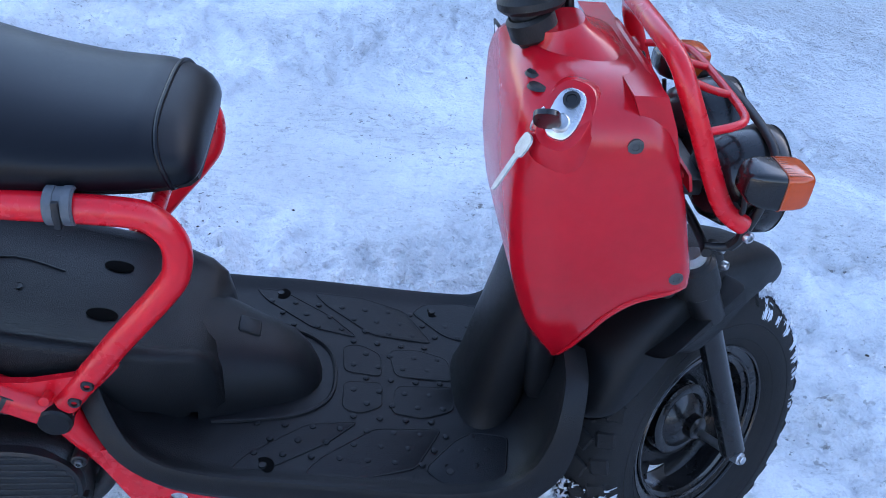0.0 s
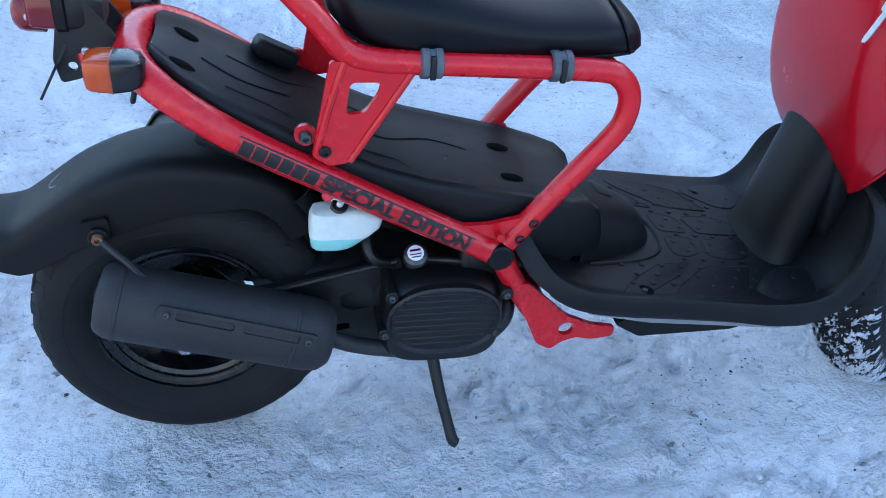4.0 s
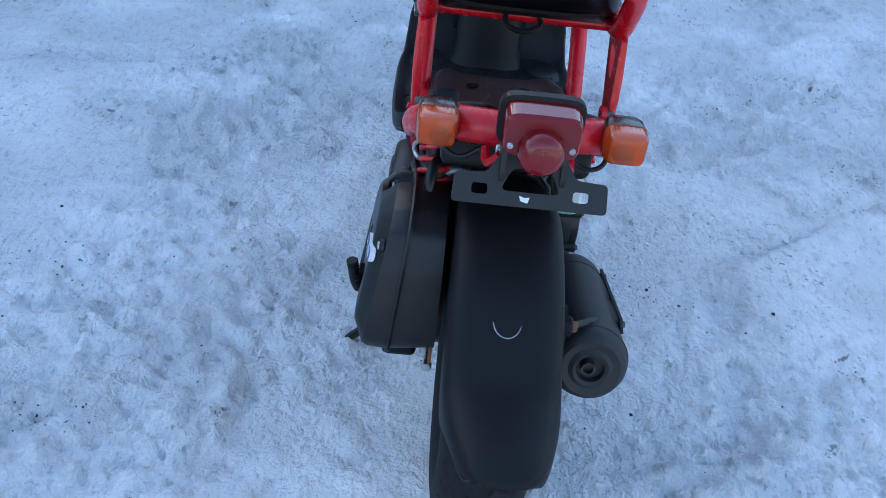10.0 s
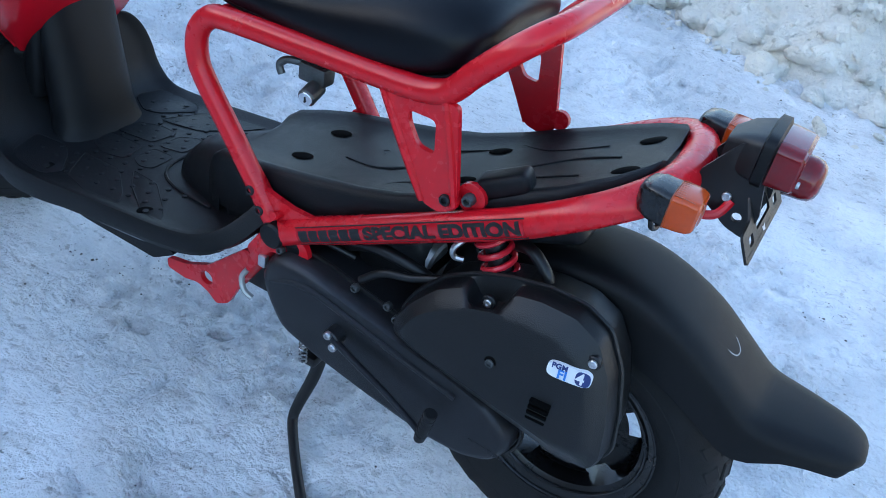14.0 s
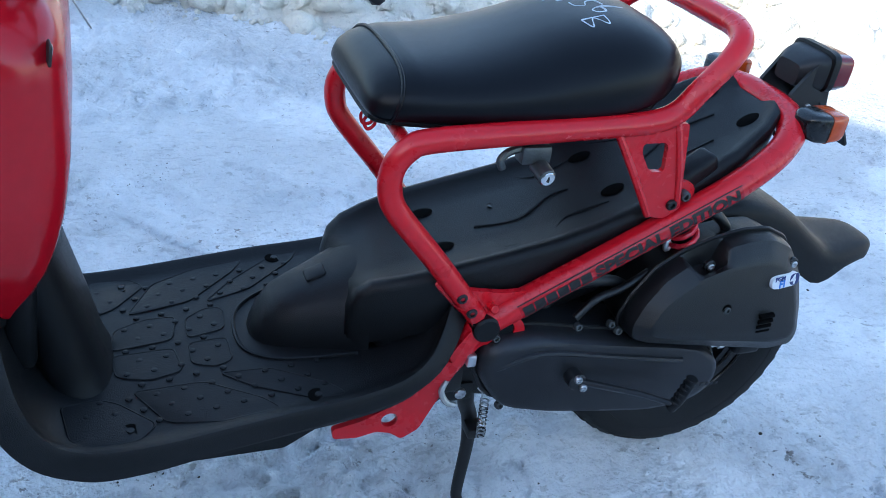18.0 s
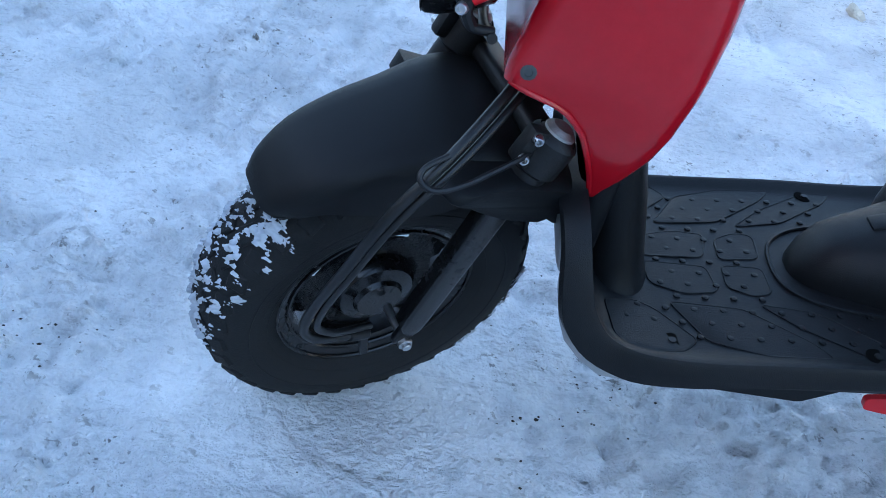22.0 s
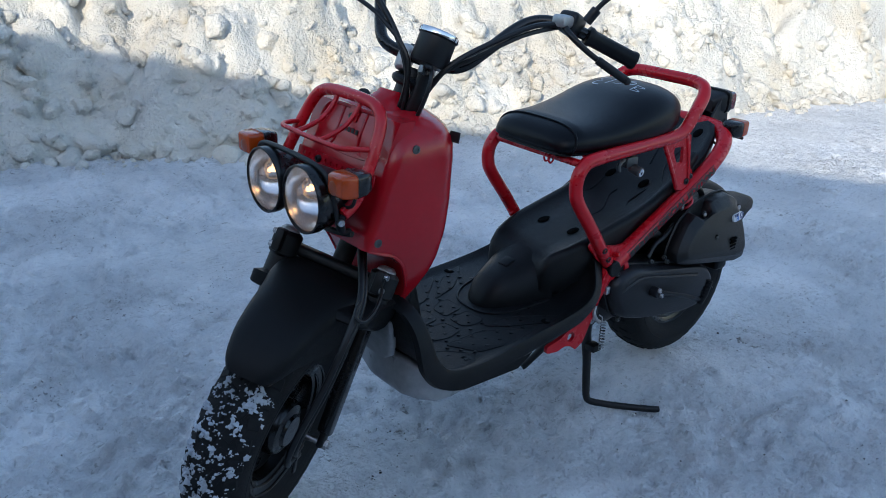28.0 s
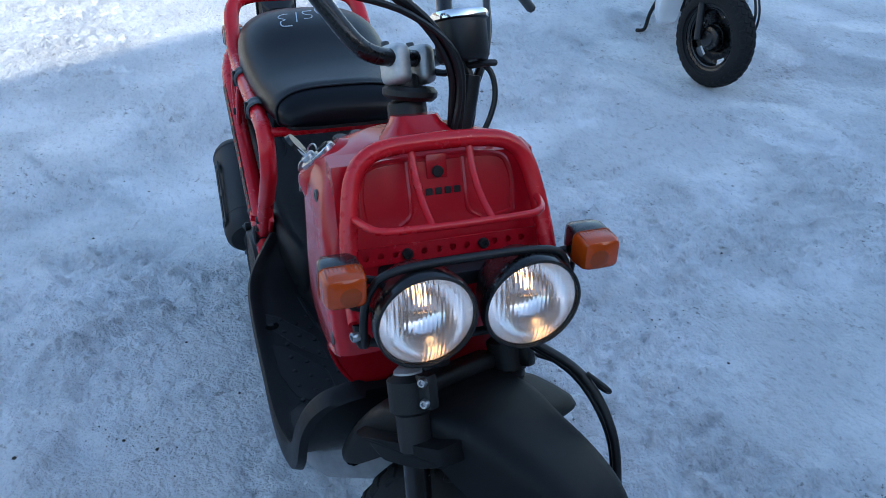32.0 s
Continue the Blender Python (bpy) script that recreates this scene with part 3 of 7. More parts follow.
def snowball(rng, s, co):
    """A broken lump of snow with rounded corners: a ball cut by planes and dented."""
    r = np.ones(len(co))
    for _ in range(9):
        n = np.array([rng.gauss(0, 1) for _ in range(3)])
        n /= np.linalg.norm(n)
        d = np.maximum(co @ n, 1e-3)
        r = np.minimum(r, rng.uniform(0.50, 0.92) / d)
    for k in range(5):
        n = np.array([rng.gauss(0, 1) for _ in range(3)])
        r = r + (0.075, 0.06, 0.05, 0.04, 0.03)[k] * np.sin((co @ n) * (3 + 1.6 * k) + rng.uniform(0, 6))
    return co * r[:, None] * s * np.array([rng.uniform(0.85, 1.35), rng.uniform(0.75, 1.1), rng.uniform(0.6, 0.9)])


rng = random.Random(4)
verts, faces, count = [], [], 0
for i in range(4200):
    x = rng.uniform(-4.6, 2.4)
    foot = i < 1100
    d = rng.gauss(0.10, 0.13) if foot else rng.uniform(0.05, 2.1)
    y = float(np.interp(x, [p[0] for p in BASE][::-1], [p[1] for p in BASE][::-1])) - d
    s = rng.choice((0.008, 0.011, 0.015, 0.02, 0.03, 0.045) if not foot else (0.008, 0.012, 0.02, 0.03, 0.045, 0.06)) * rng.uniform(0.7, 1.3)
    if d < -0.05:
        s *= 0.5
    z = max(float(BANK_Z[min(np.searchsorted(by, y), len(by) - 1), min(np.searchsorted(bx, x), len(bx) - 1)]), ground_z(x, y))
    co, fc = (BALL, BALL_F) if s > 0.035 else (PEBBLE, PEBBLE_F)
    m = np.array(Euler((rng.uniform(-0.7, 0.7), rng.uniform(-0.7, 0.7), rng.random() * 6)).to_matrix())
    verts.append(snowball(rng, s, co) @ m.T + np.array([x, y, z + s * (0.18 if foot else 0.02)]))
    faces.append(fc + count)
    count += len(co)
me = bpy.data.meshes.new("snow_chunks")
me.from_pydata(np.concatenate(verts).tolist(), [], np.concatenate(faces).tolist())
me.polygons.foreach_set("use_smooth", [True] * len(me.polygons))
me.materials.append(SNOW_BANK)
tagged(new("snow_chunks", me), "rounded lumps of snow broken off the heap", "snow", kind="stuff")


def sprinkle(name, label, material, seed, count, size, place, category, squash):
    """Loose crumbs lying on the trodden snow."""
    rng = random.Random(seed)
    verts, faces = [], []
    for i in range(count):
        x, y = place(rng)
        s = rng.uniform(*size) * (2.0 if rng.random() < 0.07 else 1)
        z = ground_z(x, y)
        a0 = rng.uniform(0, 6.28)
        n0 = len(verts)
        ring = [(x + s * rng.uniform(0.6, 1.3) * math.cos(a0 + k * 1.2566), y + s * rng.uniform(0.5, 1.2) * math.sin(a0 + k * 1.2566), z - 0.001 + s * squash * rng.uniform(0, 0.3)) for k in range(5)]
        verts += ring + [(x + s * rng.uniform(-0.3, 0.3), y + s * rng.uniform(-0.3, 0.3), z + s * squash)]
        faces += [[n0 + k, n0 + (k + 1) % 5, n0 + 5] for k in range(5)]
    me = bpy.data.meshes.new(name)
    me.from_pydata(verts, [], faces)
    me.materials.append(material)
    return tagged(new(name, me), label, category, kind="stuff")


def anywhere(rng):
    a, rad = rng.uniform(0, 6.28), rng.uniform(0.25, 3.3)
    return 0.6 + rad * math.cos(a) * 1.2, rad * math.sin(a)


CLOTS = [(0.515, -0.413), (0.534, -0.355), (0.398, 0.80), (0.876, -0.076), (0.98, 0.016), (1.75, -0.02), (-0.15, 0.95), (0.05, 0.7), (1.5, 1.0), (0.2, 1.25), (-0.5, 0.6), (1.6, -0.9), (-0.3, -0.9), (0.9, 1.2), (1.9, 0.4), (0.8, -1.1)]


def clotted(rng):
    cx, cy = rng.choice(CLOTS)
    if rng.random() < 0.72:
        return anywhere(rng)
    return cx + rng.gauss(0, 0.05), cy + rng.gauss(0, 0.035)


sprinkle("snow_crumbs", "loose crumbs of snow on the trodden ground", SNOW, 9, 2200, (0.002, 0.008), anywhere, "snow", 0.7)
sprinkle("grit", "dark crumbs of earth and grit in the snow", GRIT, 13, 1400, (0.001, 0.0030), clotted, "grit", 0.6)

# the long building whose shade falls over the yard; the walk never looks at it
EDGE, ALONG, AWAY = Vector((-1.69, -1.30, 0)), Vector((-0.53, 0.85, 0)).normalized(), Vector((0.85, 0.53, 0)).normalized()
# Closer than the shadow edge needs, to dim the scooter's left side.
WALL_D = 6.8
m = Matrix.Translation(EDGE + AWAY * (WALL_D + 4)) @ Matrix.Rotation(math.atan2(ALONG.y, ALONG.x), 4, "Z")
tall = WALL_D * SUN_TO.z / math.hypot(SUN_TO.x, SUN_TO.y)
b = block((0, 0, tall / 2 - 0.2), (70, 8, tall + 0.4), 0.0)
house = new("wall_building", finish(xf(b, m), "wall_building", BRICKWALL, 0))
# Added out of view: hides low sky that the saddle and plastics would reflect.
sky_screen = new("sky_screen_wall", finish(xf(block((0, 0, 3.2), (90, 1.0, 6.8), 0.0), Matrix.Translation((-14, -17, 0)) @ Matrix.Rotation(math.atan2(ALONG.y, ALONG.x), 4, "Z")), "sky_screen_wall", BRICKWALL, 0))
tagged(sky_screen, "added unseen wall that cuts off the low sky", "wall", kind="structure")
tagged(house, "long plastered building shading the yard", "building", kind="structure")


# red scooter --------------------------------------------------------------
scooter = thing("scooter", "red and black motor scooter on its centre stand in snow", "scooter")


UP_R, LOW_R, HALF = 0.0150, 0.0195, 0.137        # tube radii, half the frame's width
for s in (-1, 1):
    y = HALF * s
    low = part("main_tube", tube([(0.452, y, 0.394), (0.40, y, 0.424), (0.30, y, 0.476), (0.20, y, 0.530), (0.13, y, 0.568), (0.090, y * 0.995, 0.592),
                                  (0.054, y * 0.97, 0.615), (0.020, y * 0.89, 0.636), (-0.008, y * 0.72, 0.651), (-0.024, y * 0.48, 0.657), (-0.031, y * 0.22, 0.659), (-0.032, 0, 0.659)],
                                 [LOW_R] * 8 + [0.021, 0.022, 0.022, 0.022], 16, 5), RED, scooter, "round red-painted frame tube")
    up = part("seat_rail", tube([(0.452, y, 0.418), (0.476, y, 0.450), (0.523, y, 0.513), (0.577, y, 0.582), (0.590, y, 0.612), (0.589, y, 0.642), (0.573, y, 0.665),
                                 (0.545, y, 0.675), (0.43, y, 0.681), (0.31, y, 0.686), (0.255, y, 0.690), (0.222, y, 0.702), (0.197, y, 0.731),
                                 (0.164, y * 0.97, 0.766), (0.141, y * 0.86, 0.787), (0.129, y * 0.62, 0.795), (0.127, y * 0.3, 0.796), (0.127, 0, 0.796)],
                                UP_R, 14, 5), RED, scooter, "bent red-painted seat rail and grab bar")
    part("down_tube", tube([(0.446, y, 0.398), (0.462, y * 0.98, 0.365), (0.50, y * 0.95, 0.300), (0.535, y * 0.93, 0.250)], [0.018, 0.017, 0.016, 0.013], 14, 4), RED, scooter)
    y0, y1 = sorted((y * 0.985, y * 1.105))
    part("foot_bracket", plate(round_poly([(0.468, 0.345), (0.490, 0.352), (0.560, 0.286), (0.602, 0.266), (0.642, 0.258), (0.640, 0.241), (0.606, 0.237), (0.580, 0.243),
                                           (0.558, 0.236), (0.542, 0.222), (0.518, 0.236)], 0.006), [ring2(0.562, 0.261, 0.0120, 16)], y0 + 0.004, y1 - 0.004), RED, scooter, "red bracket plate with a round hole")
    part("gusset", plate(round_poly([(0.205, 0.690), (0.312, 0.690), (0.300, 0.672), (0.228, 0.556), (0.205, 0.552), (0.183, 0.566)], 0.006),
                         [round_poly([(0.229, 0.664), (0.266, 0.664), (0.264, 0.650), (0.247, 0.624), (0.224, 0.622)], 0.008)], y - 0.004 + 0.004 * s, y + 0.004 + 0.004 * s),
         RED, scooter, "red triangular gusset with a cut-out")
    part("gusset_flange", tube([(0.222, y + 0.006 * s, 0.690), (0.203, y + 0.008 * s, 0.63), (0.188, y + 0.006 * s, 0.568)], 0.0052, 8, 3), RED, scooter)
    part("gusset_flange", tube([(0.303, y + 0.006 * s, 0.676), (0.262, y + 0.008 * s, 0.61), (0.230, y + 0.006 * s, 0.558)], 0.0052, 8, 3), RED, scooter)
    part("rail_web", plate(round_poly([(0.458, 0.415), (0.505, 0.472), (0.492, 0.478), (0.47, 0.462), (0.42, 0.452), (0.38, 0.452), (0.35, 0.458), (0.372, 0.436), (0.43, 0.404)], 0.006), (), y - 0.0045, y + 0.0045), RED, scooter)
    part("rail_bracket", block((0.483, y * 0.93, 0.452), (0.030, 0.010, 0.062), 0.004, 2, (0, 40, 0)), RED, scooter)
    part("end_cap", bar((0.441, y - 0.01 * s, 0.403), (0.441, y + 0.012 * s + s * 0.008, 0.403), 0.0195, 20), PLASTIC, scooter, "round black rubber cap")
    for bx_, bz_ in ((0.483, 0.457), (0.466, 0.432)):
        bolt(scooter, (bx_, y + s * 0.011, bz_), (0, s, 0), 0.0075, 0.006, SATIN)
    part("hook_stud", bar((0.437, y, 0.434), (0.437, y + s * 0.022, 0.440), 0.0058, 12), RED, scooter)
    bolt(scooter, (0.199, y + s * 0.007, 0.573), (0, s, 0), 0.0078, 0.006, SATIN)
    part("peg_mount", plate(ring2(0.174, 0.580, 0.019, 16) if s > 0 else ring2(0.176, 0.588, 0.014, 14), (), y * 0.93 - 0.004, y * 0.93 + 0.004), RED, scooter)
    bolt(scooter, (0.174 if s > 0 else 0.176, y * 0.93 + s * 0.005, 0.580 if s > 0 else 0.588), (0, s, 0), 0.008, 0.010, SCREW)

part("cross_tube", tube([(0.572, -HALF, 0.668), (0.572, HALF, 0.668)], 0.0085, 12, 0), RED, scooter)
part("cross_tube", tube([(0.27, -HALF, 0.686), (0.27, HALF, 0.686)], 0.0085, 12, 0), RED, scooter)
part("cross_tube", tube([(0.522, -0.13, 0.292), (0.522, 0.13, 0.292)], 0.012, 12, 0), RED, scooter)
hanger = part("engine_hanger", plate(round_poly([(0.448, 0.420), (0.412, 0.420), (0.388, 0.410), (0.379, 0.390), (0.390, 0.371), (0.414, 0.366), (0.440, 0.376), (0.474, 0.343), (0.488, 0.358), (0.464, 0.396)], 0.010),
                                     [ring2(0.410, 0.394, 0.0135, 16)], 0.139, 0.148), RED, scooter, "red engine hanger with a round hole")
part("grommet", bar((0.410, 0.136, 0.394), (0.410, 0.1465, 0.394), 0.0132, 18), PLASTIC, hanger, "black rubber grommet")
part("wire_hook", tube([(0.592, 0.052, 0.682), (0.606, 0.052, 0.674), (0.604, 0.054, 0.662), (0.594, 0.056, 0.664), (0.597, 0.060, 0.676), (0.606, 0.064, 0.670), (0.602, 0.067, 0.660), (0.594, 0.068, 0.666), (0.594, 0.070, 0.680)], 0.0021, 8, 5), RED, scooter, "bent red wire helmet hook")

# rubber clamps on the rail
for cx in (0.326, 0.489):
    z = 0.681 + (0.5 - cx) * 0.03
    cl = part("rail_clamp", lathe([(0.0162, -0.014), (0.0185, -0.013), (0.0185, 0.013), (0.0162, 0.014)], 24, "x", (cx, -HALF, z)), CLAMP, scooter, "grey rubber pipe clamp")
    for dx in (-0.008, 0.008):
        part("band", lathe([(0.0186, dx - 0.0045), (0.0197, dx - 0.004), (0.0197, dx + 0.004), (0.0186, dx + 0.0045)], 24, "x", (cx, -HALF, z)), CLAMP, cl, "lighter ribbed band")
    part("buckle", block((cx, -HALF - 0.018, z), (0.007, 0.006, 0.03), 0.0015), SATIN, cl)

# seat
SEAT = [(0.200, 0.076, 0.744, 0.760), (0.206, 0.098, 0.730, 0.773), (0.220, 0.115, 0.715, 0.786), (0.246, 0.130, 0.700, 0.795), (0.285, 0.139, 0.689, 0.797), (0.34, 0.141, 0.684, 0.788),
        (0.41, 0.138, 0.682, 0.767), (0.48, 0.132, 0.681, 0.752), (0.54, 0.125, 0.681, 0.747), (0.562, 0.121, 0.682, 0.746), (0.580, 0.116, 0.683, 0.742)]
NOSE = [(0.5805, 0.116, 0.683, 0.742), (0.593, 0.111, 0.684, 0.737), (0.602, 0.103, 0.687, 0.730), (0.608, 0.090, 0.692, 0.722), (0.611, 0.072, 0.698, 0.714)]


def seat_ring(x, w, zb, zt, grow=0.0, n=44):
    """Squarer and leaning forward below at the nose, rounder behind."""
    zc = lerp(zb, zt, 0.36)
    side = float(np.interp(x, [0.30, 0.42, 0.50, 0.57], [0.70, 0.80, 0.76, 0.60]))
    lean = float(np.interp(x, [0.50, 0.575, 0.60, 0.62], [0.0, 0.36, 0.30, 0.12]))
    out = []
    for i in range(n):
        a = 2 * math.pi * i / n
        c, s = math.cos(a), math.sin(a)
        px = math.copysign(abs(c) ** side, c) * (w + grow)
        pz = math.copysign(abs(s) ** (0.88 if s > 0 else 0.35), s) * ((zt - zc if s > 0 else zc - zb) + grow)
        out.append((x + lean * (0.712 - zc - pz), px, zc + pz))
    return out


seat = part("seat", loft([seat_ring(*r) for r in smooth_rows(SEAT, 3)]), VINYL, scooter, "black vinyl saddle with chalk scribble", 60)
part("seat_front", loft([seat_ring(*r) for r in NOSE]), VINYL, seat, "curved front panel of the saddle", 60)
part("piping", tube([Vector(p) for p in seat_ring(0.5805, 0.116, 0.683, 0.742, 0.0012)], 0.0026, 8, 0, True), VINYL, seat)
part("seat_base", loft([seat_ring(x, w - 0.014, zb - 0.005, zb + 0.012) for x, w, zb, zt in SEAT[2:] + NOSE[1:3]]), PLASTIC, seat)
for dx, dy in ((0.285, 0.105), (0.285, -0.105), (0.46, 0.11), (0.46, -0.11)):
    part("seat_foot", bar((dx, dy, 0.68), (dx, dy, 0.695), 0.012, 12), PLASTIC, seat)
part("seat_loop", tube([(0.262, -0.022, 0.698), (0.246, -0.024, 0.682), (0.240, 0.0, 0.674), (0.246, 0.024, 0.682), (0.262, 0.022, 0.698)], 0.004, 8, 5), PLASTIC, seat, "black pull loop under the saddle")


def seat_top(x, y):
    xs = [r[0] for r in SEAT]
    w, zb, zt = (float(np.interp(x, xs, [r[i] for r in SEAT])) for i in (1, 2, 3))
    side = float(np.interp(x, [0.30, 0.42, 0.50, 0.57], [0.70, 0.80, 0.76, 0.60]))
    zc = lerp(zb, zt, 0.36)
    c = min(0.999, abs(y) / w) ** (1 / side)
    return zc + (math.sqrt(max(0, 1 - c * c)) ** 0.88) * (zt - zc)


def scribble(strokes):
    b = bmesh.new()
    for st in strokes:
        tube([(x, y, seat_top(x, y) + 0.0003) for x, y in st], 0.0012, 6, 5, False, b)
    return b


def written(x, y, h, w, *strokes):
    """Strokes of one hand-drawn sign; u runs across the saddle, v forwards."""
    return [[(x + (v - 0.5) * h, y + (u - 0.5) * w) for u, v in st] for st in strokes]


part("chalk_marks", scribble(written(0.318, -0.050, 0.050, 0.020, [(1, 0), (0.25, 0.03), (0.0, 0.25), (0.55, 0.47), (0.05, 0.6), (0.1, 0.95), (1, 1)])
                             + written(0.310, -0.026, 0.042, 0.010, [(0.8, 0), (0.2, 1)])
                             + written(0.302, -0.004, 0.036, 0.020, [(1.1, 0.0), (0.2, 0.12), (0.3, 0.45), (0.9, 0.62), (0.7, 0.95), (0, 1)])
                             + written(0.286, 0.024, 0.040, 0.022, [(0.3, -0.15), (0.1, 0.5), (0.35, 0.95), (0.85, 0.9), (0.85, 0.6), (0.2, 0.62)])
                             + written(0.316, 0.056, 0.032, 0.024, [(0, 0), (0.1, 1)], [(0, 0), (0.95, 0.1), (0.1, 0.5), (1, 0.8), (0.1, 1)])), MARKER, seat, "pale chalk scribble")

# helmet lock below the left rail
lock = part("helmet_lock", block((0.408, 0.127, 0.650), (0.040, 0.024, 0.024), 0.004), SCREW, scooter, "cast metal helmet lock")
part("lock_barrel", bar((0.402, 0.130, 0.636), (0.399, 0.158, 0.629), 0.0115, 20), SCREW, lock)
part("lock_face", bar((0.3991, 0.1575, 0.6291), (0.3989, 0.1597, 0.6287), 0.0095, 18), CHROME, lock)
part("key_slot", block((0.3988, 0.1600, 0.6286), (0.0022, 0.001, 0.0075), 0.0, 1), DECAL, lock)
part("lock_hook", tube([(0.429, 0.130, 0.657), (0.446, 0.136, 0.656), (0.456, 0.138, 0.647), (0.452, 0.138, 0.636)], 0.005, 8, 4), SCREW, lock)

# rear tray between the tubes
TRAY = [(-0.006, 0.062, 0.677), (0.002, 0.080, 0.675), (0.030, 0.101, 0.658), (0.08, 0.117, 0.629), (0.15, 0.123, 0.592), (0.22, 0.124, 0.556), (0.28, 0.124, 0.530), (0.34, 0.124, 0.511),
        (0.42, 0.123, 0.493), (0.50, 0.120, 0.476), (0.55, 0.112, 0.463), (0.585, 0.101, 0.453)]
DEEP = 0.011


def tray_ring(x, w, z, drop=None):
    drop = drop or float(np.interp(x, [0.36, 0.46], [0.05, 0.095]))
    top = [(-w, -0.012), (-w + 0.004, -0.003), (-w + 0.012, 0.0), (-w + 0.022, -0.004), (-w + 0.032, 0.002 - DEEP), (-w * 0.4, -DEEP), (0, -DEEP),
           (w * 0.4, -DEEP), (w - 0.032, 0.002 - DEEP), (w - 0.022, -0.004), (w - 0.012, 0.0), (w - 0.004, -0.003), (w, -0.012)]
    return [(x, p, z + q) for p, q in top] + [(x, w - 0.006, z - drop), (x, -w + 0.006, z - drop)]


tray_r = [tray_ring(*TRAY[0]), *[tray_ring(*r) for r in TRAY[1:]], tray_ring(0.604, 0.095, 0.437, 0.11), tray_ring(0.613, 0.089, 0.410, 0.085), tray_ring(0.617, 0.084, 0.378, 0.05)]
tray = part("luggage_tray", loft(tray_r), BOARD, scooter, "black ribbed plastic luggage tray", 50)


def tray_z(x):
    return float(np.interp(x, [r[0] for r in TRAY], [r[2] for r in TRAY])) - DEEP


def slope(x, f=None):
    f = f or tray_z
    return math.atan2(f(x - 0.02) - f(x + 0.02), 0.04)


# The tray isn't cut: a black disc gives each recess its shade.
for hx, hy in ((0.477, 0.047), (0.477, -0.047), (0.225, 0.045), (0.225, -0.06), (0.03, 0.05), (0.03, -0.05)):
    b = lathe([(0, 0.0012), (0.016, 0.0012), (0.018, 0.0004)], 24, "z")
    xf(b, Matrix.Translation((hx, hy, tray_z(hx) + 0.001)) @ Matrix.Rotation(slope(hx), 4, "Y") @ Matrix.Diagonal((1.0, 0.62, 1, 1)))
    part("drain_cup", b, HOLLOW_SHADE, tray, "round recess, its shade a black disc")
for pts in (((0.40, 0.085), (0.34, 0.09), (0.30, 0.06), (0.24, 0.065)), ((0.40, -0.085), (0.34, -0.09), (0.30, -0.06), (0.24, -0.065)), ((0.20, 0.08), (0.15, 0.05), (0.08, 0.05)), ((0.20, -0.08), (0.15, -0.05), (0.08, -0.05)),
            ((0.42, 0.02), (0.36, 0.03), (0.30, 0.0), (0.27, 0.0)), ((0.16, 0.01), (0.10, -0.01), (0.05, 0.0))):
    part("tray_rib", tube([(x, y, tray_z(x) + 0.0002) for x, y in pts], 0.0018, 6, 4), BOARD, tray)
# Likewise a black disc for the shade of the small hole.
part("drain_hole", lathe([(0, 0), (0.005, 0), (0.006, 0.0008)], 12, "z", (0.379, -0.021, tray_z(0.379))), DECAL, tray)
part("foot_peg", block((0.146, 0.104, 0.602), (0.066, 0.036, 0.028), 0.008, 3, (0, 28, 10)), PLASTIC, scooter, "folded black rubber passenger peg")

# floorboard: a sheet with raised lips that turns up in front
FLOOR = [(0.478, 0.425, 0.128), (0.495, 0.398, 0.150), (0.520, 0.372, 0.172), (0.56, 0.354, 0.186), (0.62, 0.343, 0.192), (0.70, 0.335, 0.195), (0.78, 0.325, 0.196), (0.86, 0.315, 0.197), (0.92, 0.312, 0.194),
         (0.955, 0.316, 0.189), (0.980, 0.330, 0.187), (1.000, 0.358, 0.184), (1.012, 0.395, 0.180), (1.019, 0.425, 0.169), (1.024, 0.447, 0.152), (1.027, 0.459, 0.132), (1.029, 0.466, 0.10)]

FLOOR = smooth_rows(FLOOR, 3)


def floor_ring(i):
    x, z, w = FLOOR[i]
    a, b = FLOOR[max(i - 1, 0)], FLOOR[min(i + 1, len(FLOOR) - 1)]
    t = Vector((b[0] - a[0], 0, b[1] - a[1])).normalized()
    nn = Vector((-t.z, 0, t.x))
    c = Vector((x, 0, z))
    d = float(np.interp(x, [0.60, 0.80, 0.93, 1.0, 1.02], [0.020, 0.025, 0.036, 0.030, 0.020]))
    sec = [(-w, -d), (-w - 0.002, 0.002), (-w + 0.002, 0.008), (-w + 0.008, 0.008), (-w + 0.018, 0.002), (-w + 0.036, 0.0), (-w * 0.5, 0), (0, 0), (w * 0.5, 0), (w - 0.036, 0.0), (w - 0.018, 0.002),
           (w - 0.008, 0.008), (w - 0.002, 0.008), (w + 0.002, 0.002), (w, -d), (w - 0.012, -d - 0.004), (w - 0.016, -0.012), (-w + 0.016, -0.012), (-w + 0.012, -d - 0.004)]
    return [c + nn * q + Vector((0, p, 0)) for p, q in sec]


board = part("floorboard", loft([floor_ring(i) for i in range(len(FLOOR))]), BOARD, scooter, "black plastic floorboard with raised lip and studs", 45)


def floor_z(x):
    return float(np.interp(x, [r[0] for r in FLOOR], [r[1] for r in FLOOR]))


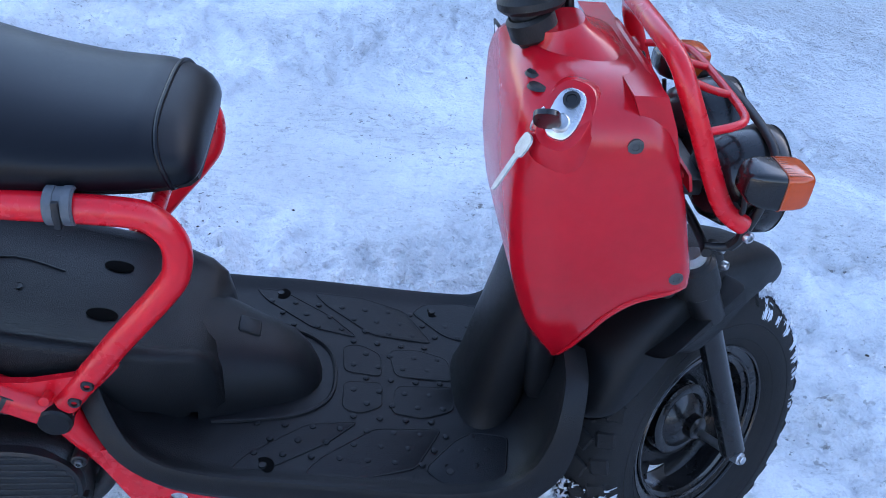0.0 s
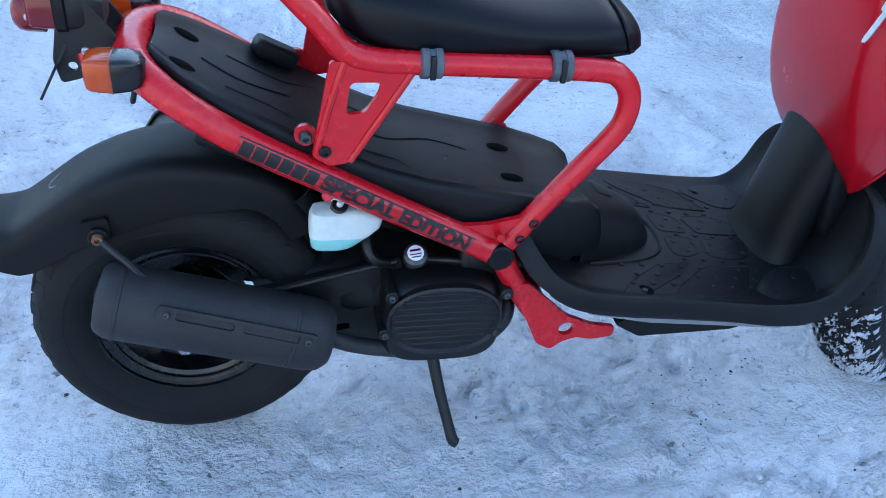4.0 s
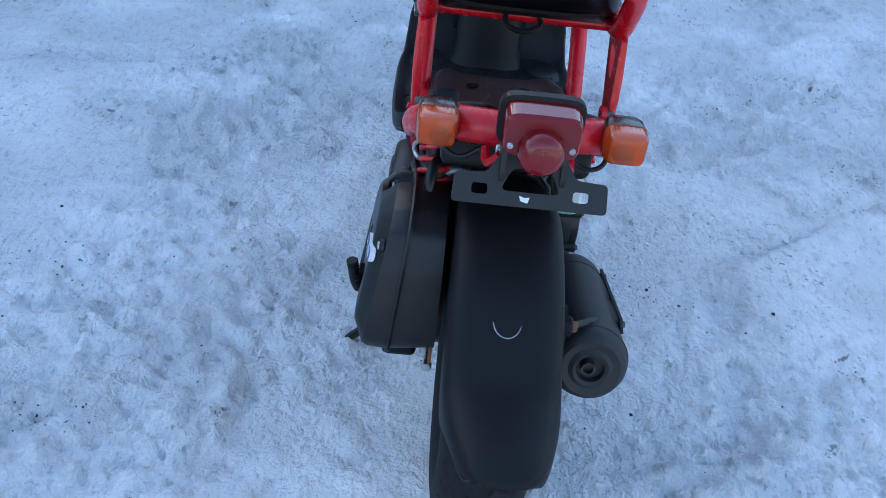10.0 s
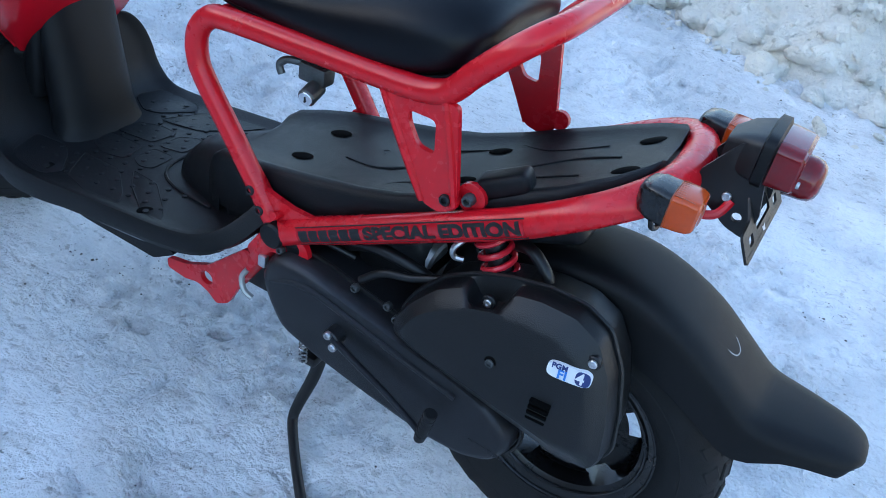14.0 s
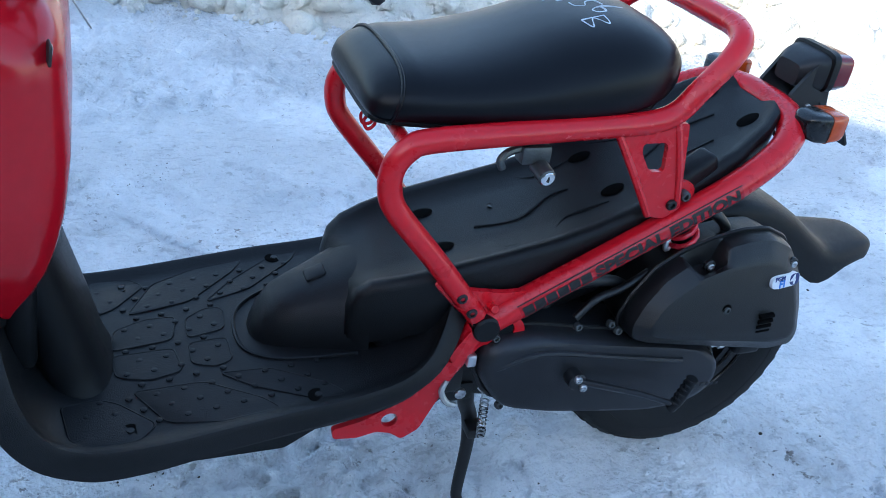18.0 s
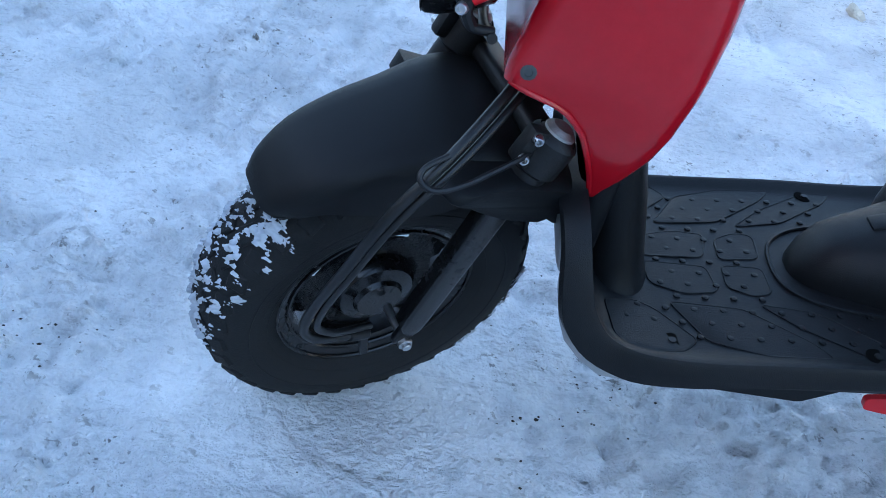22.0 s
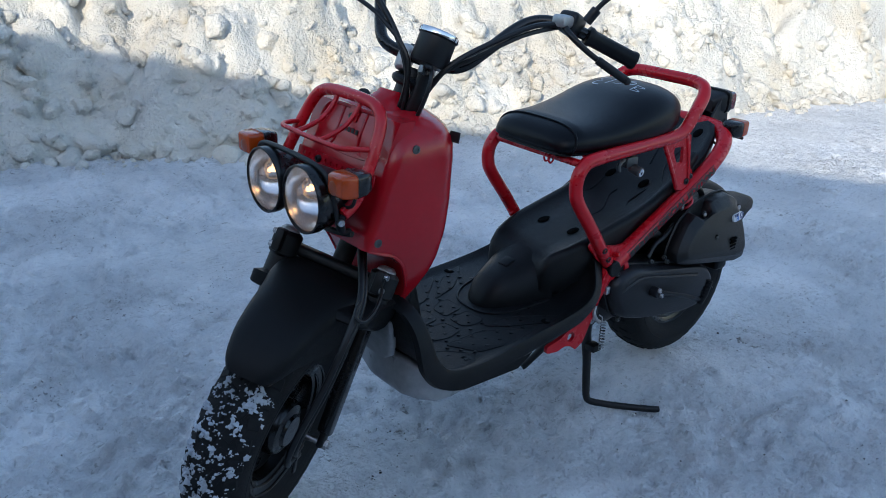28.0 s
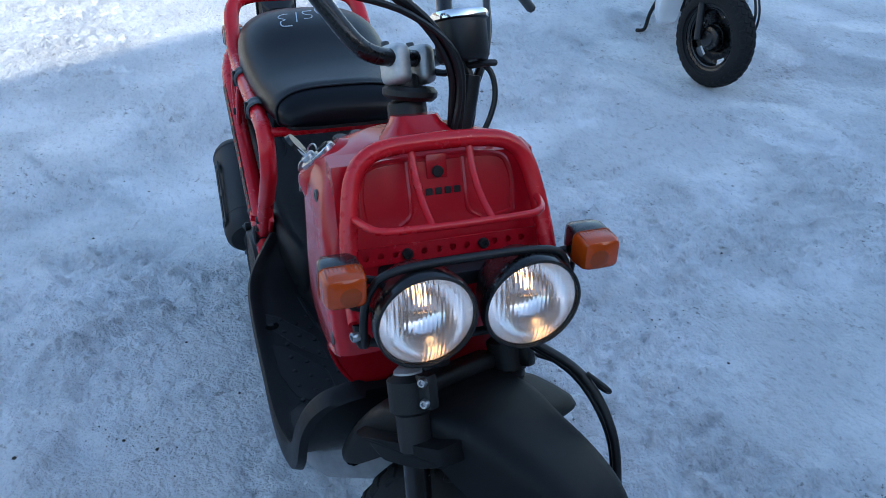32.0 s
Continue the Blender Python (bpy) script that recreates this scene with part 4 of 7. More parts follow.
PADS = [[(0.888, 0.083), (0.851, 0.150), (0.785, 0.172), (0.715, 0.172), (0.734, 0.146), (0.801, 0.091)], [(0.780, 0.081), (0.741, 0.121), (0.671, 0.168), (0.630, 0.172), (0.647, 0.147), (0.716, 0.093)],
        [(0.971, 0.105), (0.932, 0.088), (0.906, 0.101), (0.862, 0.150), (0.882, 0.172), (0.929, 0.176), (0.960, 0.165)]]
MIDDLE = [[(0.907, -0.050), (0.866, -0.066), (0.824, -0.060), (0.832, -0.010), (0.912, -0.006)], [(0.907, 0.050), (0.866, 0.066), (0.824, 0.060), (0.832, 0.010), (0.912, 0.006)],
          [(0.812, -0.050), (0.783, -0.066), (0.760, -0.060), (0.762, -0.010), (0.812, -0.006)], [(0.812, 0.050), (0.783, 0.066), (0.760, 0.060), (0.762, 0.010), (0.812, 0.006)]]
for poly in MIDDLE + [[(x, s * y) for x, y in p] for p in PADS for s in (-1, 1)]:
    out = round_poly(poly, 0.010)
    cx_, cy_ = sum(p[0] for p in out) / len(out), sum(p[1] for p in out) / len(out)
    part("tread_pad", loft([[(cx_ + (x - cx_) * k, cy_ + (y - cy_) * k, floor_z(x) + h) for x, y in out] for k, h in ((1.0, -0.004), (1.0, 0.0004), (0.98, 0.0010))]), BOARD_PAD, board, "finely knurled pad", 30)
    part("floor_rib", tube([(x, y, floor_z(x) + 0.0006) for x, y in out], 0.0011, 6, 0, True), BOARD, board)


studs = bmesh.new()
for i in range(9):
    for j in range(13):
        x, y = 0.655 + i * 0.034 + (0.017 if j % 2 else 0), -0.144 + j * 0.024
        if (abs(y) < 0.075 and x < 0.76) or (x > 0.90 and abs(y) < 0.08) or any(math.hypot(x - hx, abs(y) - hy) < 0.022 for hx, hy in ((0.893, 0.154), (0.667, 0.163))):
            continue
        if x > 0.945:
            continue
        b = lathe([(0.0046, -0.001), (0.0040, 0.0008), (0.0025, 0.0013), (0, 0.0013)], 8, "z", (x, y, floor_z(x) + 0.0012))
        merge(studs, b)
tagged(part("studs", studs, BOARD, board), kind="stuff")
for s in (-1, 1):
    for hx, hy in ((0.893, 0.154), (0.667, 0.163)):
        # Black disc on the uncut board, for the shade round the bolt.
        b = lathe([(0, 0.0014), (0.0125, 0.0014), (0.014, 0.0004)], 20, "z", (hx, s * hy, floor_z(hx)))
        cup = part("bolt_recess", b, HOLLOW_SHADE, board, "recessed floor bolt")
        part("bolt_head", lathe([(0, 0.0030), (0.0045, 0.0030), (0.005, 0.001)], 10, "z", (hx, s * hy, floor_z(hx))), ENGINE, cup)
# edge skirt below the lip
for s in (-1, 1):
    part("side_skirt", loft([[(x, s * (w - 0.004), floor_z(x) - 0.010), (x, s * (w + 0.0), floor_z(x) - 0.016), (x, s * (w - 0.004), floor_z(x) - 0.030), (x, s * (w - 0.014), floor_z(x) - 0.032), (x, s * (w - 0.016), floor_z(x) - 0.012)]
                             for x, _, w in FLOOR[6:28]]), BOARD, board)

# battery hump and column cover
HUMP = [(0.585, 0.098, 0.098), (0.61, 0.089, 0.088), (0.64, 0.076, 0.079), (0.67, 0.065, 0.069), (0.695, 0.055, 0.060), (0.715, 0.042, 0.040), (0.727, 0.026, 0.020), (0.732, 0.012, 0.006)]
rings = []
for x, w, h in HUMP:
    zf = floor_z(x) - 0.004
    rings.append([(x, math.copysign(abs(math.cos(a)) ** 0.8, math.cos(a)) * w, zf + abs(math.sin(a)) ** 0.8 * h) for a in (math.pi * i / 22 for i in range(23))])
hump = part("battery_cover", loft(rings), PLASTIC, scooter, "rounded black nose cover on the floorboard", 60)
part("cover_plug", block((0.640, 0.0, floor_z(0.64) + 0.073), (0.030, 0.030, 0.010), 0.004, 2, (0, 22, 0)), PLASTIC, hump, "square black plug")
part("cover_lip", tube([(0.60, 0.100, floor_z(0.60) + 0.001), (0.66, 0.090, floor_z(0.66) + 0.001), (0.71, 0.075, floor_z(0.71) + 0.001), (0.742, 0.045, floor_z(0.74) + 0.001), (0.75, 0, floor_z(0.75) + 0.001),
                        (0.742, -0.045, floor_z(0.74) + 0.001), (0.71, -0.075, floor_z(0.71) + 0.001), (0.66, -0.090, floor_z(0.66) + 0.001), (0.60, -0.100, floor_z(0.60) + 0.001)], 0.0028, 6, 5), PLASTIC, hump)
col = []
for z, x, w, d in ((0.300, 0.948, 0.094, 0.048), (0.315, 0.952, 0.084, 0.042), (0.345, 0.960, 0.077, 0.042), (0.41, 0.971, 0.074, 0.040), (0.48, 0.985, 0.074, 0.037), (0.56, 0.999, 0.074, 0.035), (0.60, 1.006, 0.070, 0.032)):
    col.append([(x + p, q, z) for p, q in sup(36, d, w, 0.8)])
part("column_cover", loft(col), PLASTIC, scooter, "black rounded steering column cover", 60)
# belly pan
belly = []
for x, w, zt, zb in ((0.60, 0.145, 0.322, 0.272), (0.70, 0.152, 0.315, 0.252), (0.80, 0.152, 0.305, 0.240), (0.88, 0.156, 0.300, 0.232), (0.925, 0.158, 0.300, 0.228), (0.962, 0.146, 0.305, 0.229), (0.985, 0.108, 0.315, 0.232), (1.002, 0.072, 0.322, 0.238), (1.009, 0.044, 0.322, 0.250)):
    mid = float(np.interp(x, [0.95, 0.988, 1.014], [0.0, 0.030, 0.044]))
    belly.append([(x, mid + q, lerp(zb, zt, 0.5) + p) for q, p in sup(24, w, (zt - zb) / 2, 0.38)])
part("belly_pan", loft(belly), BELLY, scooter, "scuffed grey metal belly pan", 50)
part("skid_plate", plate(round_poly([(0.655, 0.240), (0.70, 0.212), (0.86, 0.214), (0.90, 0.226), (0.90, 0.245), (0.68, 0.252)], 0.006), (), -0.12, 0.12), PLASTIC, scooter)
part("front_guard", loft([[(x + p, q, z) for p, q in sup(24, d, w, 0.45)] for z, x, w, d in ((0.310, 1.014, 0.05, 0.008), (0.325, 1.017, 0.072, 0.010), (0.36, 1.022, 0.082, 0.012), (0.405, 1.029, 0.080, 0.010), (0.415, 1.034, 0.06, 0.007))]), BELLY, scooter, "scuffed grey metal guard behind the floorboard", 50)

# Added black filler that keeps bright snow from showing through behind the column.
part("gap_filler", block((1.002, 0, 0.44), (0.036, 0.17, 0.15), 0.012, 3, (0, -6, 0)), PLASTIC, scooter)


# front box: red shell lofted upwards ---------------------------------------
# z, rear x, front x, half width, roundness
SHELL = [(0.450, 1.009, 1.019, 0.094, 0.004, 0.004), (0.462, 1.002, 1.021, 0.102, 0.009, 0.006), (0.490, 0.981, 1.027, 0.119, 0.02, 0.008), (0.520, 0.964, 1.037, 0.132, 0.025, 0.010), (0.550, 0.952, 1.050, 0.141, 0.03, 0.010), (0.575, 0.946, 1.074, 0.146, 0.035, 0.012),
         (0.590, 0.943, 1.112, 0.148, 0.035, 0.014), (0.597, 0.942, 1.134, 0.149, 0.036, 0.016), (0.615, 0.940, 1.132, 0.150, 0.036, 0.018), (0.66, 0.936, 1.118, 0.151, 0.038, 0.02), (0.70, 0.934, 1.105, 0.151, 0.04, 0.02), (0.74, 0.932, 1.090, 0.151, 0.04, 0.022),
         (0.762, 0.932, 1.081, 0.149, 0.042, 0.024), (0.778, 0.934, 1.074, 0.145, 0.044, 0.028), (0.792, 0.939, 1.067, 0.137, 0.048, 0.034), (0.803, 0.947, 1.060, 0.124, 0.05, 0.04), (0.811, 0.956, 1.052, 0.106, 0.05, 0.04), (0.817, 0.962, 1.045, 0.082, 0.04, 0.04)]


def shell_ring(z, x0, x1, w, r0, r1):
    w *= 0.957
    out = rrect(x0, x1, w, r0, r1, z, 7)
    return [(x - (0.020 * max(0.0, 1 - abs(y / w) ** 2.2) * min(1, max(0, (z - 0.55) / 0.1)) if x < (x0 + x1) / 2 else 0.0), y, z) for x, y, _ in out]


shell = part("front_box", loft([shell_ring(*r) for r in SHELL]), RED_DARK, scooter, "glossy red bodywork round the steering head", 55)
neck = []
for x, z, w, d in ((0.990, 0.806, 0.066, 0.048), (0.984, 0.820, 0.044, 0.036), (0.977, 0.830, 0.034, 0.029), (0.973, 0.838, 0.030, 0.026)):
    neck.append([(x + p, q, z + 0.3 * p) for p, q in sup(28, d, w, 0.8)])
part("neck_cowl", loft(neck), RED_DARK, shell, "red cowl round the steering stem", 60)
for s in (-1, 1):
    y = 0.1455 * s
    part("panel_seam", tube([(1.044, y * 0.80, 0.797), (1.052, y * 0.90, 0.783), (1.060, y * 0.955, 0.765), (1.070, y * 0.968, 0.742), (1.092, y * 0.972, 0.69), (1.114, y * 0.968, 0.622), (1.122, y * 0.964, 0.600)], 0.0006, 6, 5), DECAL, shell, "dark joint between the panels")
    part("flange", tube([(1.128, y * 0.93, 0.597), (1.110, y * 0.965, 0.590), (1.074, y * 0.955, 0.576), (1.050, y * 0.925, 0.552), (1.036, y * 0.865, 0.522), (1.026, y * 0.78, 0.492), (1.018, y * 0.64, 0.458)], 0.0035, 8, 5), RED_DARK, shell)
    for px, pz in ((1.033, 0.768), (1.112, 0.601)):
        bolt(shell, (px, y * (0.972 if pz > 0.7 else 0.982), pz + (0 if pz > 0.7 else 0.010)), (0, s, 0), 0.0082, 0.0016, SCREW, "screw", "dark cross-head screw")
part("vent_plug", lathe([(0, 0.004), (0.009, 0.003), (0.011, 0)], 16, "z", (0.942, -0.066, 0.805)), SATIN, shell, "black rubber button")
part("vent_plug", lathe([(0, 0.004), (0.009, 0.003), (0.011, 0)], 16, "z", (0.941, -0.088, 0.801)), SATIN, shell, "black rubber button")
lid = part("lid_badge", block((0.934, 0.128, 0.775), (0.003, 0.024, 0.020), 0.001, 1, (0, -10, 8)), DECAL, shell, "small dark sticker with a pale corner")
part("badge_corner", block((0.932, 0.124, 0.777), (0.002, 0.010, 0.008), 0.0005, 1, (0, -10, 8)), DECAL_WHITE, lid)
# ignition plate and lock, right rear shoulder
IGN = Matrix.Translation((0.966, -0.119, 0.785)) @ Vector((-0.30, -0.62, 0.72)).to_track_quat("Z", "Y").to_matrix().to_4x4() @ pose(0, 0, 0.007, 0, 0, 172)
part("ignition_boss", xf(loft([[(p, q, z) for p, q in sup(28, 0.027 - k, 0.040 - k, 0.8)] for z, k in ((-0.03, -0.012), (-0.008, -0.004), (-0.001, 0.003))]), IGN), RED_DARK, shell, "raised red boss")
ign = part("ignition_plate", xf(loft([[(p, q, z) for p, q in sup(28, 0.0155 - k, 0.027 - k, 0.75)] for z, k in ((-0.012, 0), (0.003, 0), (0.0045, 0.002))]), IGN), STEEL, shell, "dull oval steel ignition plate")
part("ignition_lock", xf(bar((0, 0.012, 0.003), (0, 0.012, 0.011), 0.0095, 20), IGN), STEEL, ign)
part("shutter_lock", xf(lathe([(0.0085, 0.004), (0.0085, 0.0075), (0.0055, 0.0075), (0.005, 0.006), (0, 0.006)], 18, "z", (0, -0.014, 0)), IGN), SATIN, ign)
keys = thing("key", "scooter key with black bow and a spare steel key", "key")
part("key_bow", xf(loft([[(p, 0.014 + 0.0, 0.022 + q) for p, q in sup(18, 0.013, 0.017, 0.75)], [(p, 0.020, 0.022 + q) for p, q in sup(18, 0.013, 0.019, 0.75)]]), Matrix.Translation((-0.016, 0.002, 0.000)) @ IGN @ pose(0, -0.003, 0.000, 0, 0, 20)), GLOSS, keys, "black plastic key bow")
part("key_shank", xf(block((0, 0.014, 0.013), (0.006, 0.0025, 0.022), 0.0005, 1), IGN), STEEL, keys)
part("split_ring", tube([(0.941, -0.124, 0.797), (0.933, -0.130, 0.789), (0.931, -0.128, 0.777), (0.938, -0.123, 0.773), (0.943, -0.120, 0.785)], 0.0012, 6, 5, True), STEEL, keys)
KEY2 = look((0.931, -0.132, 0.772), (0.901, -0.136, 0.713))
part("spare_key_head", xf(loft([[(p, z, q - 0.012) for p, q in sup(16, 0.0105, 0.012, 0.6)] for z in (-0.0011, 0.0011)]), KEY2), ALUMIN, keys, "flat steel key head")
part("spare_key_blade", xf(plate([(-0.0042, -0.022), (0.0042, -0.022), (0.0042, -0.060), (0.002, -0.068), (-0.003, -0.066), (-0.0042, -0.058)], (), -0.0009, 0.0009), KEY2), ALUMIN, keys, "notched steel blade")

# front panel with pressed ribs, name bars, perforated strip
FACE = [(0.64, 1.112), (0.70, 1.097), (0.74, 1.085), (0.78, 1.072), (0.815, 1.055)]
face = part("front_panel", loft([[(x + 0.004, q, z) for q in np.linspace(-0.128, 0.128, 15)] + [(x - 0.03, q, z) for q in np.linspace(0.128, -0.128, 15)] for z, x in FACE]), RED_DARK, shell, "flat red front panel", 40)


def face_x(z):
    return float(np.interp(z, [f[0] for f in FACE], [f[1] for f in FACE])) + 0.004


def embossed(pts, r=0.0042, closed=True):
    return tube([(face_x(z) - 0.0014, y, z) for y, z in pts], r, 8, 5, closed)


part("pressed_rib", embossed([(-0.094, 0.795), (-0.075, 0.812), (0, 0.814), (0.075, 0.812), (0.094, 0.795), (0.095, 0.755), (0.085, 0.742), (0, 0.737), (-0.085, 0.742), (-0.095, 0.755)]), RED_DARK, face, "pressed outline rib")
for y in (-0.036, 0.036):
    part("pressed_rib", embossed([(y, 0.812), (y, 0.775), (y * 1.05, 0.752), (y * 1.45, 0.741)], 0.004, False), RED_DARK, face)
tongue = part("latch_tongue", block((face_x(0.808) + 0.003, 0, 0.806), (0.004, 0.026, 0.030), 0.0015, 2, (0, -18, 0)), RED_DARK, face)
part("latch_bolt", bar((face_x(0.80) + 0.001, 0, 0.800), (face_x(0.80) + 0.008, 0, 0.802), 0.0072, 14), SATIN, tongue, "black latch bolt")
for i in range(5):
    part("name_bar", block((face_x(0.778) + 0.0008, -0.024 + i * 0.012, 0.778), (0.0014, 0.0086, 0.0085), 0.0006, 1, (0, -17, 0)), DECAL, face, "plain dark block of the maker's badge")
strip = part("perforated_strip", xf(plate(round_poly([(-0.122, -0.011), (0.122, -0.011), (0.122, 0.011), (-0.122, 0.011)], 0.004), [ring2(-0.10 + i * 0.0182, 0.0, 0.0042, 10) for i in range(12)], -0.0015, 0.0015),
                                    Matrix.Translation((face_x(0.716) + 0.012, 0, 0.716)) @ Euler((radians(-16), 0, radians(90))).to_matrix().to_4x4()), RED_DARK, face, "red strip with a row of round holes")
for y in (-0.049, 0.049):
    bolt(strip, (face_x(0.716) + 0.014, y, 0.716), (1, 0, 0.25), 0.0068, 0.006, SATIN)
part("lower_face", block((1.106, 0, 0.640), (0.03, 0.23, 0.07), 0.012, 3, (0, -14, 0)), RED_DARK, face)

# front carrier
rack_half = [(1.176, 0.128, 0.672), (1.150, 0.126, 0.690), (1.126, 0.124, 0.730), (1.104, 0.118, 0.775), (1.086, 0.108, 0.812), (1.078, 0.090, 0.832), (1.074, 0.060, 0.840), (1.073, 0, 0.842)]
rack = part("front_carrier", tube([(x, -y, z) for x, y, z in rack_half] + rack_half[-2::-1], 0.0108, 14, 5), RED, scooter, "red tubular front carrier")
loop = [(1.103, 0.117, 0.772), (1.140, 0.108, 0.776), (1.158, 0.095, 0.777), (1.164, 0.070, 0.778), (1.166, 0, 0.778)]
part("carrier_loop", tube([(x, -y, z) for x, y, z in loop] + loop[-2::-1], 0.0046, 10, 5), RED, rack)
for y in (-0.036, 0.036):
    part("carrier_bar", tube([(1.074, y, 0.842), (1.088, y, 0.818), (1.112, y, 0.796), (1.140, y, 0.784), (1.166, y, 0.778)], 0.0044, 10, 5), RED, rack)

# twin headlamps
lights = part("lamp_bracket", block((1.110, 0, 0.690), (0.07, 0.17, 0.022), 0.006), SATIN, scooter, "black lamp bracket")
for s in (-1, 1):
    c = Vector((1.166, 0.064 * s + 0.005, 0.690))
    lamp = part("headlamp", lathe([(0.0, -0.028), (0.025, -0.027), (0.043, -0.014), (0.054, 0.010), (0.0585, 0.034), (0.0605, 0.040), (0.0605, 0.052), (0.0585, 0.056), (0.0560, 0.0555), (0.0545, 0.046), (0.048, 0.024), (0.036, 0.006), (0.02, -0.006), (0.0, -0.010)], 44, "x", c), GLOSS, scooter, "round black headlamp, switched on")
    part("reflector", lathe([(0.0535, 0.0465), (0.047, 0.0255), (0.0355, 0.0075), (0.0195, -0.0045), (0.0, -0.0085)], 40, "x", c), REFLECT, lamp, "mirror-bright reflector bowl")
    part("trim_ring", lathe([(0.0548, 0.052), (0.0575, 0.0575), (0.0600, 0.0562)], 44, "x", c), SATIN, lamp)
    part("lens", lathe([(0.0555, 0.0495), (0.0555, 0.0525), (0.050, 0.0570), (0.038, 0.0615), (0.02, 0.0645), (0, 0.0655), (0, 0.0625), (0.02, 0.0615), (0.038, 0.0585), (0.050, 0.054), (0.0545, 0.0495)], 44, "x", c), LENS, lamp, "fluted clear glass").visible_shadow = False
    part("bulb", lathe([(0, 0.0245), (0.0032, 0.022), (0.0045, 0.016), (0.0038, 0.008), (0.003, -0.004)], 16, "x", c + Vector((0, 0, 0.013))), BULB, lamp, "glowing warm bulb")
    part("bulb_shield", lathe([(0.0135, 0.012), (0.0145, 0.012), (0.0145, 0.016), (0.0135, 0.016)], 20, "x", c + Vector((0, 0, 0.013)), closed=True), ALUMIN, lamp)
    part("side_stay", tube([(1.176, 0.128 * s, 0.672), (1.178, 0.127 * s, 0.655), (1.172, 0.122 * s, 0.640)], 0.006, 8, 3), SATIN, lamp)
    bolt(lamp, (1.182, 0.131 * s, 0.660), (0.3, s, 0), 0.0065, 0.006, STEEL)
guard = part("lamp_guard", tube([(1.150, -0.110, 0.632), (1.176, -0.120, 0.642), (1.190, -0.124, 0.690), (1.196, -0.117, 0.728), (1.199, -0.090, 0.749), (1.201, 0, 0.754), (1.199, 0.090, 0.749), (1.196, 0.117, 0.728), (1.190, 0.124, 0.690), (1.176, 0.120, 0.642), (1.150, 0.110, 0.632)], 0.0050, 10, 6), SATIN, scooter, "black hoop over the headlamps")
part("guard_bar", tube([(1.150, -0.118, 0.628), (1.160, -0.06, 0.622), (1.160, 0.06, 0.622), (1.150, 0.118, 0.628)], 0.0055, 10, 4), SATIN, guard)


# indicators -----------------------------------------------------------------
def indicator(c, dx, s, name_at):
    """A boxy lamp: black body, amber lens that wraps three sides; dx says which way it shines."""
    cx, cy, cz = c
    sec = lambda x, k: [(cx + dx * x, cy + p, cz + q + 0.002 * abs(x) / 0.03) for p, q in sup(24, 0.0245 * k, 0.0205 * k, 0.32)]
    body = part("indicator", loft([sec(-0.036, 0.45), sec(-0.030, 0.80), (sec(-0.018, 0.97)), sec(-0.004, 1.0), sec(0.0, 1.0)]), GLOSS, scooter, "boxy amber indicator on a black body", 40)
    part("lens", loft([sec(0.0005, 1.0), sec(0.016, 0.99), sec(0.024, 0.95), sec(0.029, 0.86), sec(0.031, 0.72)]), AMBER, body, "ribbed amber lens", 35)
    for i in range(9):
        part("lens_rib", loft([[(cx + dx * x, cy - 0.019 + i * 0.00475 + p, cz + 0.0203 * k + q) for p, q in sup(6, 0.0008, 0.0007, 1.0)] for x, k in ((0.002, 1.01), (0.016, 1.0), (0.024, 0.96))]), AMBER_DARK, body, "", 30)
    part("lens_seam", tube([Vector(p) for p in sec(0.0004, 1.008)], 0.0008, 6, 0, True), AMBER_DARK, body)
    part("bull_eye", lathe([(0.0, dx * 0.0322), (0.006, dx * 0.0320), (0.011, dx * 0.0316), (0.0125, dx * 0.0308)], 20, "x", (cx, cy - 0.004 * s, cz - 0.002)), AMBER_DARK, body)
    part("inner_stay", tube([(cx - dx * 0.008, cy - 0.026 * s, cz - 0.006), (cx - dx * 0.012, cy - 0.036 * s, cz - 0.010), (cx - dx * 0.010, cy - 0.05 * s, cz - 0.014)], 0.0052, 8, 3), RED if dx < 0 else SATIN, body)
    part("wire", tube([(cx - dx * 0.02, cy - 0.01 * s, cz - 0.022), (cx - dx * 0.015, cy - 0.014 * s, cz - 0.044), (cx - dx * 0.012, cy - 0.034 * s, cz - 0.050), (cx - dx * 0.02, cy - 0.06 * s, cz - 0.036)], 0.0032, 8, 5), CABLE, body)
    return body


for s in (-1, 1):
    indicator((1.182, 0.152 * s + 0.005, 0.735), 1, s, "front")
    indicator((-0.041, 0.110 * s, 0.665), -1, s, "rear")

# tail lamp and plate holder
tl = part("tail_lamp", loft([[(x, p, z + q) for p, q in sup(28, w, h, 0.4)] for x, w, h, z in ((-0.058, 0.024, 0.016, 0.703), (-0.074, 0.036, 0.024, 0.707), (-0.092, 0.042, 0.027, 0.710), (-0.104, 0.043, 0.028, 0.711))]), SATIN, scooter, "black tail lamp housing with a red lens", 40)
part("hood_band", loft([[(x, p, 0.712 + q) for p, q in sup(28, w, h, 0.4)] for x, w, h in ((-0.096, 0.042, 0.027), (-0.098, 0.047, 0.031), (-0.109, 0.047, 0.031), (-0.111, 0.042, 0.027))]), PLASTIC, tl, "black hood round the lens", 40)
lens = part("lens", loft([[(x, p, 0.711 + q) for p, q in sup(28, w, h, 0.35)] for x, w, h in ((-0.1115, 0.0420, 0.0270), (-0.138, 0.0410, 0.0250), (-0.142, 0.038, 0.022))]), TAIL, tl, "angular red lens", 30)
